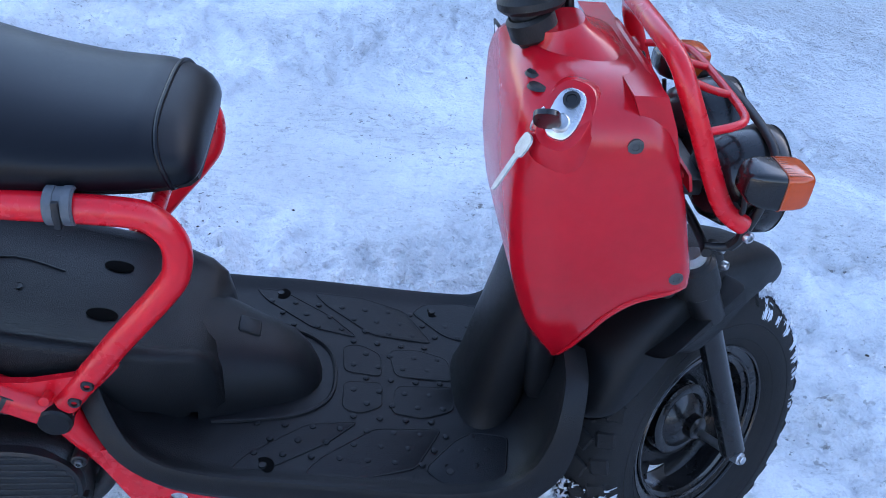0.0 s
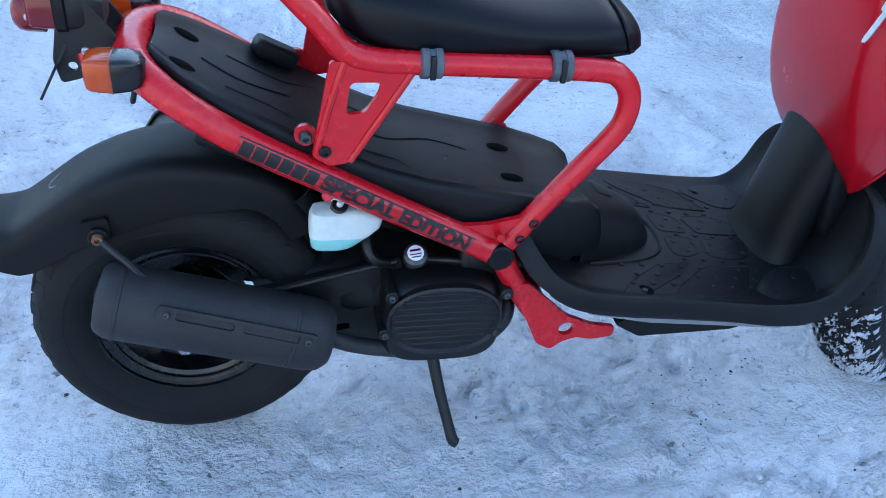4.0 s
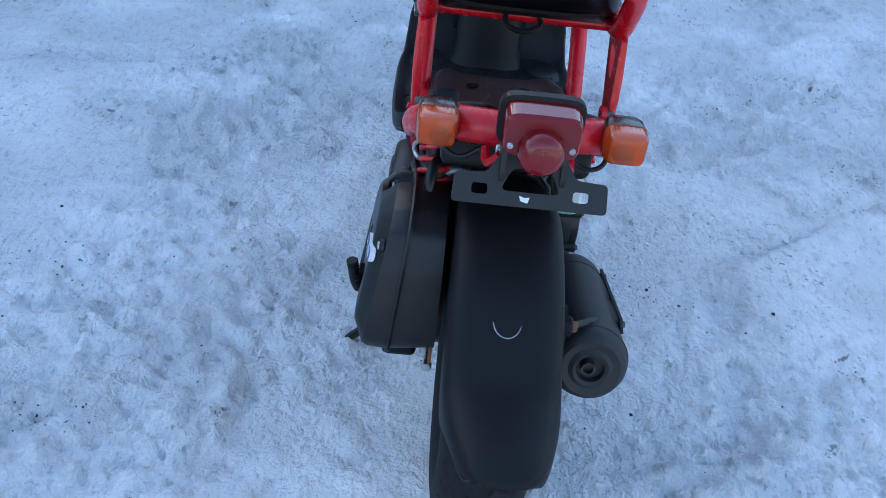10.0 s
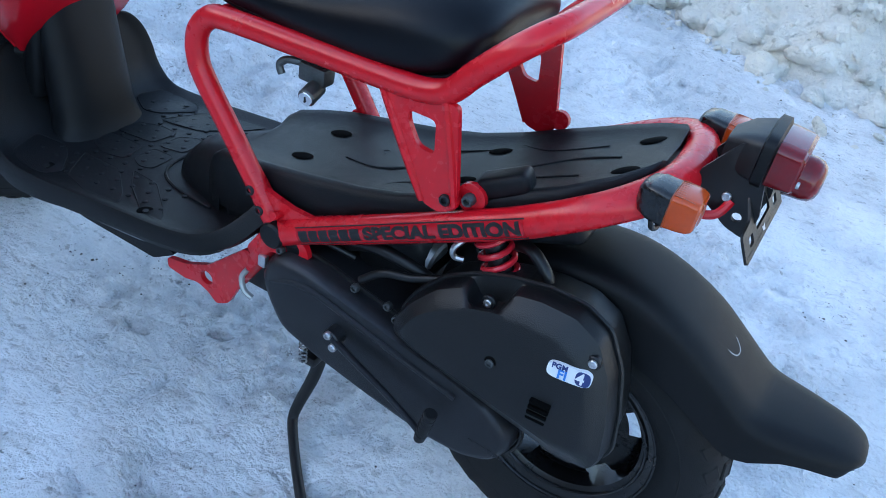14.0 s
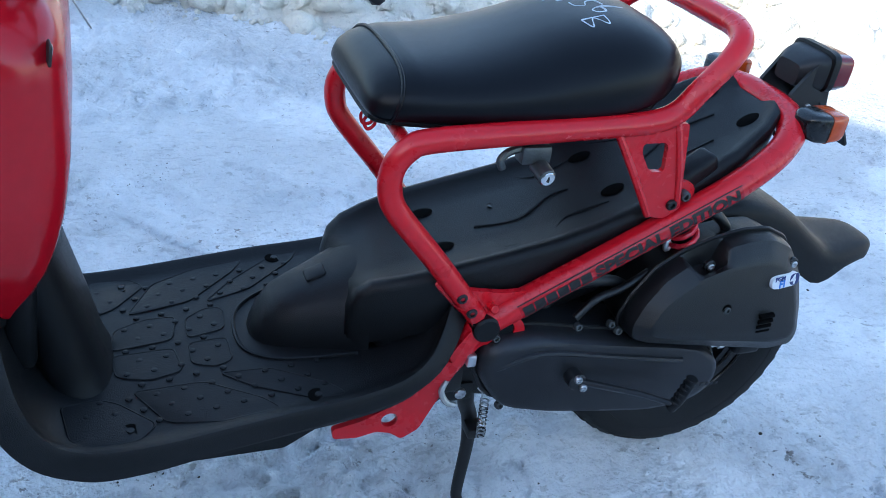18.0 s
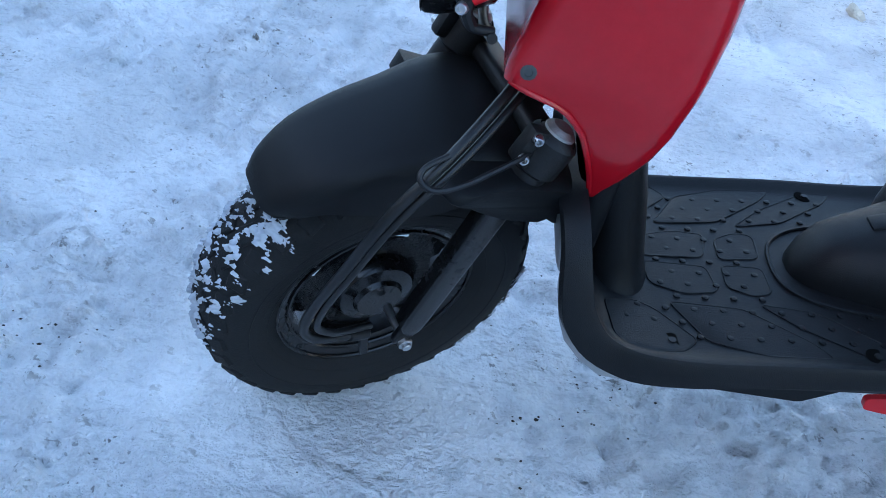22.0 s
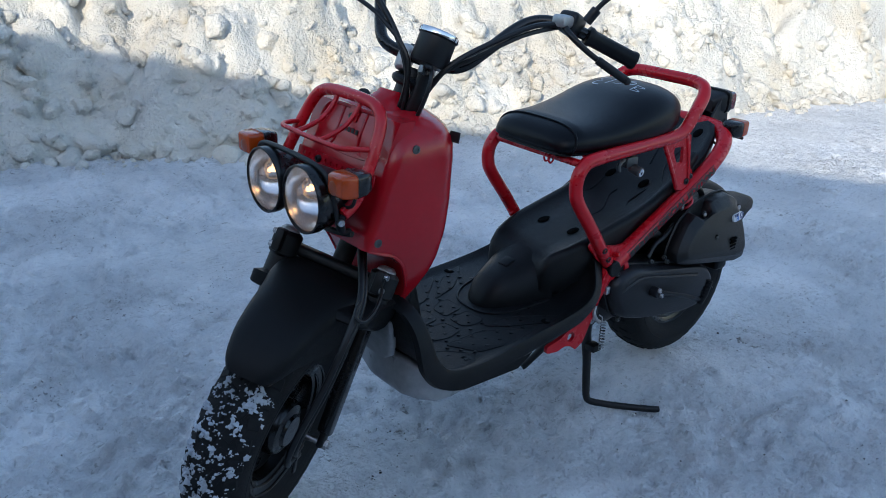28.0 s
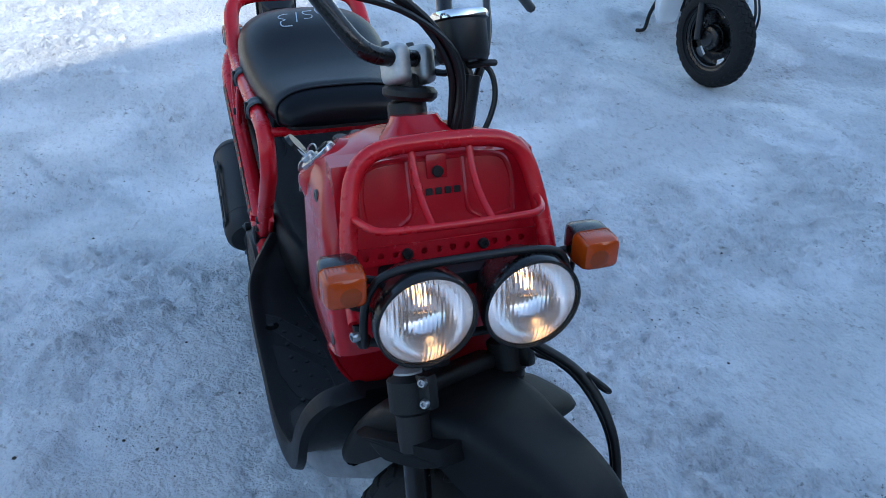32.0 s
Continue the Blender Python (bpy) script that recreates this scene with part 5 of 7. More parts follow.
part("round_lens", loft([[(x, p, 0.697 + q) for p, q in sup(32, r, r, 1.0)] for x, r in ((-0.130, 0.0260), (-0.150, 0.0250), (-0.158, 0.0232), (-0.1635, 0.018), (-0.1655, 0.011))]), TAIL_IN, tl, "round red reflector lens", 40)
part("lens_edge", tube([(-0.141, p, 0.711 + q) for p, q in sup(28, 0.0385, 0.0225, 0.35)], 0.0011, 6, 0, True), TAIL_IN, lens)
for y in (-0.033, 0.033):
    bolt(tl, (-0.1422, y, 0.700), (-1, 0, 0), 0.0038, 0.003, STEEL)
holder = xf(plate(round_poly([(-0.088, -0.017), (0.088, -0.017), (0.086, 0.017), (0.050, 0.019), (0.032, 0.050), (-0.032, 0.050), (-0.050, 0.019), (-0.086, 0.017)], 0.006),
                  [round_poly([(-0.066, -0.006), (-0.048, -0.006), (-0.048, 0.006), (-0.066, 0.006)], 0.004), round_poly([(0.048, -0.006), (0.066, -0.006), (0.066, 0.006), (0.048, 0.006)], 0.004),
                   round_poly([(-0.034, 0.000), (0.034, 0.000), (0.022, 0.026), (-0.022, 0.026)], 0.008)], -0.0015, 0.0015), Matrix.Translation((-0.124, 0, 0.632)) @ Euler((radians(29), 0, radians(90))).to_matrix().to_4x4())
hold = part("plate_holder", holder, SATIN, scooter, "empty black number plate holder with slots", 30)
part("holder_edge", xf(plate(round_poly([(-0.086, -0.016), (0.086, -0.016), (0.084, -0.010), (-0.084, -0.010)], 0.002), (), 0.0017, 0.0019), Matrix.Translation((-0.124, 0, 0.632)) @ Euler((radians(29), 0, radians(90))).to_matrix().to_4x4()), SATIN, hold)
for y in (-0.034, 0.034):
    part("lamp_arm", plate(round_poly([(-0.044, 0.676), (-0.056, 0.648), (-0.092, 0.624), (-0.116, 0.618), (-0.122, 0.648), (-0.110, 0.703), (-0.092, 0.729), (-0.077, 0.725)], 0.006), [ring2(-0.100, 0.640, 0.006, 10)], y - 0.003, y + 0.003), SATIN, tl)
    bolt(tl, (-0.082, y * 1.1, 0.660), (0, y, 0), 0.0055, 0.004, STEEL)
part("lamp_stem", tube([(-0.045, -0.05, 0.640), (-0.062, -0.05, 0.634), (-0.080, -0.046, 0.640), (-0.088, -0.036, 0.656)], 0.0055, 8, 4), RED, tl)
part("lamp_stem", tube([(-0.045, 0.05, 0.640), (-0.062, 0.05, 0.634), (-0.080, 0.046, 0.640), (-0.088, 0.036, 0.656)], 0.0055, 8, 4), RED, tl)
part("paint_chip", xf(plate([(0.002, -0.012), (0.010, -0.010), (0.012, -0.004), (0.006, -0.006), (0.000, -0.005)], (), 0.0019, 0.0023), Matrix.Translation((-0.124, 0, 0.632)) @ Euler((radians(29), 0, radians(90))).to_matrix().to_4x4()), DECAL_WHITE, hold, "chipped pale spot")


# wheels ---------------------------------------------------------------------
def wheel(name, label, R, W, rim_r, parent, m, seed, drum):
    """Spoked black pressed-steel wheel with a chunky tyre; the axle is local y."""
    w = W / 2
    rim = part(name, lathe([(rim_r + 0.008, -w * 0.64), (rim_r + 0.008, -w * 0.56), (rim_r - 0.004, -w * 0.52), (rim_r - 0.016, -w * 0.40), (rim_r - 0.018, 0), (rim_r - 0.016, w * 0.40), (rim_r - 0.004, w * 0.52),
                            (rim_r + 0.008, w * 0.56), (rim_r + 0.008, w * 0.64), (rim_r - 0.004, w * 0.60), (rim_r - 0.020, w * 0.44), (rim_r - 0.024, 0), (rim_r - 0.020, -w * 0.44), (rim_r - 0.004, -w * 0.60)], 56, "y", closed=True), GLOSS, parent, label)
    rim.matrix_basis = m
    side = [(rim_r + 0.004, w * 0.66), (rim_r + 0.014, w * 0.82), (R * 0.70, w * 0.97), (R * 0.78, w * 1.0), (R * 0.85, w * 0.96), (R * 0.905, w * 0.83), (R * 0.942, w * 0.62), (R * 0.962, w * 0.34), (R * 0.968, 0)]
    prof = side + [(r, -a) for r, a in side[-2::-1]]
    tyre = part("tyre", lathe(prof, 72, "y"), RUBBER, rim, "knobbly black tyre with dirty sidewalls", 45)
    for r, a in ((rim_r + 0.020, 0.86), (R * 0.76, 0.985)):
        for s in (-1, 1):
            part("sidewall_ring", lathe([(r - 0.0016, s * w * a), (r, s * (w * a + 0.0014)), (r + 0.0016, s * w * (a + 0.004))], 60, "y"), RUBBER, rim)
    # tread blocks: shoulder and centre rows, each on one shared mesh
    low = 0.0015 if seed == 1 else 0.0
    shoulder = block((0, 0, -0.002 - low), (0.025, 0.026, 0.010), 0.003, 1, (0, 0, 14))
    centre = block((0, 0, -low), (0.025, 0.024, 0.010), 0.002, 1, (0, 0, -22))
    count = 34
    proto = {}
    for i in range(count):
        a = 2 * math.pi * i / count
        for kind, off, y, r in ((0, 0, w * 0.74, R * 0.915), (0, 0.5, -w * 0.74, R * 0.915), (1, 0.25, w * 0.28, R * 0.958), (1, 0.75, -w * 0.28, R * 0.958)):
            b = a + off * 2 * math.pi / count
            tilt = -math.copysign(0.66, y) if kind == 0 else -math.copysign(0.14, y)
            mm = Matrix.Rotation(-b, 4, "Y") @ Matrix.Translation((0, y, r)) @ Matrix.Rotation(tilt, 4, "X")
            if kind not in proto:
                proto[kind] = part("tread_block", (shoulder, centre)[kind], RUBBER, rim, "", 30)
                proto[kind].matrix_basis = mm
            else:
                share(proto[kind], mm, rim)
    for s in (-1, 1):
        for r, a in ((rim_r + 0.004, 0.66), (rim_r - 0.012, 0.56)):
            part("rim_ridge", tube([(r * math.cos(2 * math.pi * j / 48), s * w * a, r * math.sin(2 * math.pi * j / 48)) for j in range(48)], 0.0026, 6, 0, True), GLOSS, rim)
    # dished pressed disc with long slots beside the rim
    disc, turns = bmesh.new(), 60
    rows = [(0.040, 0.020), (0.052, 0.019), (0.060, 0.010), (0.074, 0.006), (rim_r - 0.044, 0.010), (rim_r - 0.030, 0.008), (rim_r - 0.021, 0.000), (rim_r - 0.018, -0.010)]
    net = [[disc.verts.new((r * math.cos(2 * math.pi * j / turns), y, r * math.sin(2 * math.pi * j / turns))) for j in range(turns)] for r, y in rows]
    for i in range(len(rows) - 1):
        for j in range(turns):
            if i in (4, 5) and j % 12 < 4:
                continue
            disc.faces.new((net[i][j], net[i][(j + 1) % turns], net[i + 1][(j + 1) % turns], net[i + 1][j]))
    bmesh.ops.solidify(disc, geom=disc.faces[:], thickness=0.004)
    part("wheel_disc", disc, GLOSS, rim, "gloss black pressed steel wheel disc with slots", 35)
    part("hub", lathe([(0, 0.036), (0.014, 0.036), (0.016, 0.028), (0.040, 0.026), (0.050, 0.016), (0.058, -0.006), (0.050, -0.010), (0.044, -0.009), (0.036, -0.016), (0.026, -0.020), (0.0185, -0.023), (0.0175, -0.036), (0.012, -0.040), (0, -0.040)], 36, "y"), GLOSS, rim, "black hub")
    part("brake_drum", lathe([(0, drum * 0.046), (0.030, drum * 0.046), (0.034, drum * 0.040), (0.050, drum * 0.036), (0.057, drum * 0.026), (0.057, drum * 0.010), (0.0, drum * 0.010)], 40, "y"), GLOSS, rim, "drum brake plate")
    return rim


REAR = pose(0.002, 0, 0.233)
rear_wheel = wheel("rear_wheel", "black rear wheel with a fat tyre", 0.2305, 0.128, 0.132, scooter, REAR, 1, 1)

CASTER, TURNED = 25.0, 32.0
STEER = Matrix.Translation((1.2285, 0, 0.226)) @ Matrix.Rotation(radians(-CASTER), 4, "Y") @ Matrix.Rotation(radians(TURNED), 4, "Z")
front_wheel = wheel("front_wheel", "black front wheel turned to its left, snow in the tread", 0.230, 0.118, 0.130, scooter, STEER @ pose(0.034, -0.006, -0.007), 2, 1)


def fpart(name, bm, material, parent=None, label="", smooth=38):
    return part(name, xf(bm, STEER), material, parent or scooter, label, smooth)


# snow packed in the front tread: an uneven crust that follows the tyre
def tyre_r(y):
    return float(np.interp(abs(y), [0, 0.020, 0.0366, 0.049, 0.0566, 0.059], [0.2225, 0.2215, 0.2165, 0.208, 0.195, 0.178]))


def crust(name, a0, a1, density, label):
    step = 0.0017
    aa, yy = np.arange(a0, a1, step / 0.23), np.arange(-0.0585, 0.0586, step)
    A_, Y_ = np.meshgrid(aa, yy)
    U_ = A_ * 0.23
    f1, f2 = fbm(U_, Y_, 61, 74.0, 4, 0.74), fbm(U_, Y_, 63, 240.0, 2, 0.6)
    keep = f1 * 0.95 + f2 * 0.62 + density(A_, Y_)
    b = bmesh.new()
    grid = {}
    for jy in range(len(yy) - 1):
        for ia in range(len(aa) - 1):
            if keep[jy, ia] > 0:
                q = []
                for dj, di in ((0, 0), (0, 1), (1, 1), (1, 0)):
                    key = (jy + dj, ia + di)
                    if key not in grid:
                        k = max(0.0, keep[key])
                        r = tyre_r(yy[key[0]]) + 0.0032 + 0.013 * min(k, 0.45) + 0.003 * f2[key]
                        a = aa[key[1]]
                        grid[key] = b.verts.new((r * math.cos(a), yy[key[0]], r * math.sin(a)))
                    q.append(grid[key])
                b.faces.new(q)
    return tagged(part(name, b, SNOW_STUCK, front_wheel, label, 80), kind="stuff")


crust("stuck_snow", -0.55, 0.75, lambda A, Y: 0.80 * np.exp(-(((A - 0.42) / 0.10) ** 2 + ((Y - 0.032) / 0.020) ** 2)) - 0.27 + 0.14 * np.exp(-((Y + 0.022) / 0.03) ** 2) - 0.30 * np.clip((Y - 0.03) / 0.02, 0, 1), "frosty crust of snow in the tread")
crust("stuck_snow", 2.75, 4.1, lambda A, Y: 0.70 * np.exp(-(((A - 3.55) / 0.22) ** 2 + ((Y + 0.030) / 0.022) ** 2)) - 0.26 + 0.12 * np.exp(-((Y + 0.010) / 0.03) ** 2), "frosty crust of snow in the tread")

# fork: a boxed leg on the left, a round one on the right
for s in (-1, 1):
    if s > 0:
        leg = fpart("fork_leg", loft([[(x + p, 0.102 + q, z) for p, q in sup(24, d, 0.013, 0.3)] for z, x, d in ((0.020, 0.036, 0.010), (0.026, 0.037, 0.015), (0.045, 0.038, 0.0165), (0.235, 0.049, 0.0170), (0.25, 0.050, 0.015))]), GLOSS, None, "black box-section fork leg", 35)
    else:
        leg = fpart("fork_leg", bar((0.032, -0.106, -0.004), (0.044, -0.104, 0.26), 0.0165, 22), GLOSS, None, "black round fork leg")
    part("axle_lug", xf(block((0.029, 0.101 * s, 0.006), (0.024, 0.014, 0.036), 0.005, 2), STEER), SATIN, leg)
    part("axle_nut", xf(bar((0.026, (0.104 if s > 0 else 0.112) * s, -0.004), (0.026, (0.114 if s > 0 else 0.124) * s, -0.004), 0.010, 6, bev=0.1), STEER), STEEL, leg)
    part("axle_end", xf(bar((0.028, 0.050 * s, -0.004), (0.026, (0.119 if s > 0 else 0.129) * s, -0.004), 0.0062, 12), STEER), STEEL, leg)
    part("fork_tube", xf(bar((0.046, 0.104 * s, 0.25), (0.044, 0.102 * s, 0.348), 0.0215, 20), STEER), SATIN, leg, "black fork tube")
    part("fork_cap", xf(lathe([(0, 0.008), (0.012, 0.0075), (0.018, 0.002), (0.0185, -0.004)], 20, "z", (0.044, 0.102 * s, 0.349)), STEER), ALUMIN, leg, "grey metal fork cap")
    part("clamp", xf(lathe([(0.0225, -0.024), (0.0275, -0.019), (0.0275, 0.019), (0.0225, 0.024)], 22, "z", (0.044, 0.102 * s, 0.322)), STEER), ENGINE, leg)
    part("clamp_ear", xf(block((0.074, 0.104 * s, 0.328), (0.024, 0.018, 0.044), 0.005, 2), STEER), ENGINE, leg)
    for dz in (-0.012, 0.014):
        bolt(leg, STEER @ Vector((0.078, 0.112 * s, 0.328 + dz)), STEER.to_3x3() @ Vector((0.25, s, 0)), 0.006, 0.008, STEEL)
fpart("fork_bridge", block((0.022, 0, 0.318), (0.042, 0.19, 0.022), 0.008, 3), ENGINE, None, "black fork bridge")
fpart("steering_stem", bar((0, 0, 0.30), (0, 0, 0.715), 0.0195, 20), SATIN, None, "black steering stem")
fpart("stem_nut", bar((0, 0, 0.655), (0, 0, 0.682), 0.026, 20), ENGINE)

# front fender: rounded roof with side skirts over the fork
FEND = [(0.258, 0.118, 0.040, 0.016), (0.253, 0.142, 0.052, 0.034), (0.232, 0.184, 0.062, 0.054), (0.190, 0.224, 0.071, 0.074), (0.142, 0.256, 0.080, 0.088), (0.095, 0.286, 0.092, 0.074), (0.04, 0.303, 0.098, 0.070),
        (-0.03, 0.298, 0.098, 0.070), (-0.085, 0.270, 0.092, 0.064), (-0.120, 0.241, 0.086, 0.052), (-0.142, 0.218, 0.080, 0.032), (-0.152, 0.205, 0.068, 0.014), (-0.155, 0.200, 0.054, 0.006)]


def fender_rings(path, centre, inset=0.0035, e=0.5, n=13):
    rings = []
    c = Vector((centre[0], 0, centre[1]))
    for i, (x, z, w, skirt) in enumerate(path):
        a, b = path[max(i - 1, 0)], path[min(i + 1, len(path) - 1)]
        t = Vector((b[0] - a[0], 0, b[1] - a[1])).normalized()
        out = Vector((-t.z, 0, t.x))
        if out.dot(Vector((x, 0, z)) - c) < 0:
            out = -out
        p = Vector((x, 0, z))
        sec = [(-w, -skirt)] + [(math.copysign(abs(math.cos(math.pi * (1 - j / (n - 1)))) ** e, math.cos(math.pi * (1 - j / (n - 1)))) * w,
                                 (abs(math.sin(math.pi * j / (n - 1))) ** 0.7 - 1) * 0.030) for j in range(n)] + [(w, -skirt)]
        inner = [(q * (1 - inset / w), d - inset) for q, d in sec][::-1]
        inner[0], inner[-1] = (w - inset, -skirt), (-w + inset, -skirt)
        rings.append([p + out * d + Vector((0, q, 0)) for q, d in sec + inner])
    return rings


ffender = fpart("front_fender", loft(fender_rings(smooth_rows([(x + 0.008, z + 0.006, w, k) for x, z, w, k in FEND], 3), (0.025, 0))), FENDER, None, "matt black front fender", 50)
for s in (-1, 1):
    side = [(-0.006, 0.240), (0.050, 0.236), (0.090, 0.241), (0.118, 0.247), (0.134, 0.246), (0.142, 0.250), (0.134, 0.264), (0.108, 0.276), (0.070, 0.290), (-0.010, 0.298), (-0.052, 0.288), (-0.050, 0.272), (-0.030, 0.262)]
    fpart("fender_side", loft([[(cx_[0] + ((x if s > 0 else min(x, 0.104)) - cx_[0]) * k, s * y * (1 if s > 0 else 0.95), cx_[1] + ((min(z, 0.270) if s < 0 else z) - (0.27 if s > 0 else 0.256)) * k) for x, z in round_poly(side, 0.008)] for cx_ in ((0.06, 0.27 if s > 0 else 0.252),) for k, y in ((1.06, 0.066), (1.03, 0.095), (1.0, 0.112), (0.95, 0.123), (0.84, 0.1285))]), FENDER, ffender, "fork shroud of the fender", 50)

# brake hose and cables on the left leg, wire guide
fpart("speedo_cable", tube([(0.050, 0.020, 0.420), (0.098, 0.062, 0.362), (0.158, 0.108, 0.300), (0.190, 0.120, 0.222), (0.192, 0.115, 0.135), (0.184, 0.101, 0.050), (0.170, 0.094, 0.000), (0.138, 0.088, -0.026), (0.105, 0.078, -0.036), (0.069, 0.074, -0.034)], 0.0062, 10, 6), CABLE, None, "black cable to the front hub")
fpart("brake_cable", tube([(0.040, 0.024, 0.422), (0.085, 0.066, 0.360), (0.146, 0.112, 0.296), (0.182, 0.124, 0.216), (0.184, 0.119, 0.135), (0.175, 0.106, 0.056), (0.160, 0.099, 0.012), (0.126, 0.092, -0.008), (0.095, 0.082, -0.016), (0.06, 0.076, -0.012)], 0.0048, 10, 6), CABLE)
fpart("cable_end", bar((0.050, 0.071, -0.034), (0.080, 0.075, -0.036), 0.0085, 12), SATIN)
fpart("cable_guide", tube([(0.068, 0.108, 0.322), (0.085, 0.118, 0.318), (0.120, 0.130, 0.304), (0.150, 0.136, 0.286), (0.176, 0.134, 0.272), (0.190, 0.124, 0.274), (0.186, 0.116, 0.284), (0.165, 0.112, 0.300)], 0.0032, 8, 5), SATIN, None, "bent wire cable guide")
fpart("brake_arm", block((0.045, 0.072, -0.055), (0.012, 0.006, 0.05), 0.002, 1, (0, 30, 0)), SATIN)

# handlebar
RISE = [(-0.109, 0.345, 0.885), (-0.085, 0.30, 0.890), (-0.055, 0.236, 0.892), (-0.047, 0.195, 0.889), (-0.041, 0.164, 0.876), (-0.030, 0.140, 0.848), (-0.010, 0.112, 0.795), (0.006, 0.086, 0.752), (0.012, 0.055, 0.737)]
bars = fpart("handlebar", tube(RISE + [(0.012, 0, 0.735)] + [(x, -y, z) for x, y, z in RISE[::-1]], 0.0115, 14, 5), GLOSS, None, "high black handlebar")
for s in (-1, 1):
    part("grip", xf(lathe([(0.0, 0), (0.0168, 0.0), (0.0175, 0.006), (0.0155, 0.012), (0.0155, 0.095), (0.0185, 0.100), (0.0185, 0.108), (0.012, 0.110)], 20, "z"), STEER @ look((-0.113, 0.362 * s, 0.884), (-0.055, 0.245 * s, 0.892)) @ pose(0, 0, 0, 180, 0, 0)), PLASTIC, bars, "black rubber grip")
    sw = part("switch_box", xf(block((-0.052, 0.232 * s, 0.899), (0.044, 0.042, 0.040), 0.010, 3, (0, 0, -24 * s)), STEER), SATIN, bars, "black switch housing")
    part("lever", xf(tube([(-0.024, 0.222 * s, 0.888), (-0.005, 0.250 * s, 0.868), (-0.012, 0.300 * s, 0.848), (-0.034, 0.366 * s, 0.832)], [0.0075, 0.006, 0.0052, 0.006], 10, 5), STEER), CABLE, bars, "brake lever")
    part("lever_tip", xf(lathe([(0, -0.008), (0.006, -0.005), (0.008, 0), (0.006, 0.005), (0, 0.008)], 12, "z", (-0.035, 0.370 * s, 0.831)), STEER), SATIN if s > 0 else CABLE, bars)
    part("lever_sleeve", xf(tube([(-0.013, 0.308 * s, 0.845), (-0.034, 0.366 * s, 0.832)], 0.0078, 10, 0), STEER), CABLE, bars)
    part("lever_perch", xf(block((-0.020, 0.222 * s, 0.892), (0.034, 0.03, 0.022), 0.006, 2, (0, 20, -24 * s)), STEER), ALUMIN if s > 0 else SATIN, bars)
    # mirror
    part("mirror_base", xf(bar((-0.026, 0.262 * s, 0.905), (-0.022, 0.272 * s, 0.932), 0.0095, 12), STEER), SATIN, bars)
    part("mirror_stem", xf(tube([(-0.022, 0.272 * s, 0.932), (-0.018, 0.285 * s, 0.955), (-0.02, 0.32 * s, 1.00), (-0.045, 0.37 * s, 1.055), (-0.05, 0.375 * s, 1.07)], 0.0048, 10, 5), STEER), SATIN, bars, "thin black mirror stem")
    mir = part("mirror_shell", xf(loft([[(x, p, q) for p, q in sup(26, 0.055 * k, 0.038 * k, 0.75)] for x, k in ((0.022, 0.25), (0.018, 0.6), (0.008, 0.9), (0, 1.0), (-0.006, 0.97))]), STEER @ pose(-0.05, 0.385 * s, 1.105, 0, 8, 8 * s)), SATIN, bars, "oval black mirror", 50)
    part("mirror_glass", xf(loft([[(x, p, q) for p, q in sup(26, 0.052, 0.035, 0.75)] for x in (-0.0062, -0.0075)]), STEER @ pose(-0.05, 0.385 * s, 1.105, 0, 8, 8 * s)), CHROME, mir)
part("bar_clamp", xf(bar((0.006, 0, 0.683), (0.010, 0, 0.700), 0.036, 22), STEER), ENGINE, bars)
for y in (-0.024, 0.024):
    part("bar_riser", xf(block((0.010, y, 0.727), (0.040, 0.028, 0.052), 0.011, 3), STEER), ALUMIN, bars, "cast aluminium handlebar clamp")
    bolt(bars, STEER @ Vector((-0.004, y, 0.752)), STEER.to_3x3() @ Vector((0, 0, 1)), 0.0058, 0.006, SCREW)

# speedometer
met = fpart("speedometer", lathe([(0, 0.0), (0.030, 0.0), (0.0345, 0.006), (0.0345, 0.050), (0.037, 0.052), (0.037, 0.060), (0.034, 0.061), (0.0335, 0.057), (0, 0.057)], 36, "z", (0.070, 0.040, 0.722)), SATIN, None, "round black speedometer with a bright rim")
fpart("meter_rim", lathe([(0.0335, 0.0565), (0.0378, 0.0525), (0.0384, 0.0590), (0.0365, 0.0620), (0.0338, 0.0615)], 36, "z", (0.070, 0.040, 0.722), closed=True), CHROME, met, "chromed rim")
fpart("meter_stay", tube([(0.012, 0.03, 0.722), (0.040, 0.036, 0.712), (0.070, 0.040, 0.716), (0.100, 0.048, 0.716), (0.105, 0.060, 0.716)], 0.0045, 8, 4), SATIN, met)
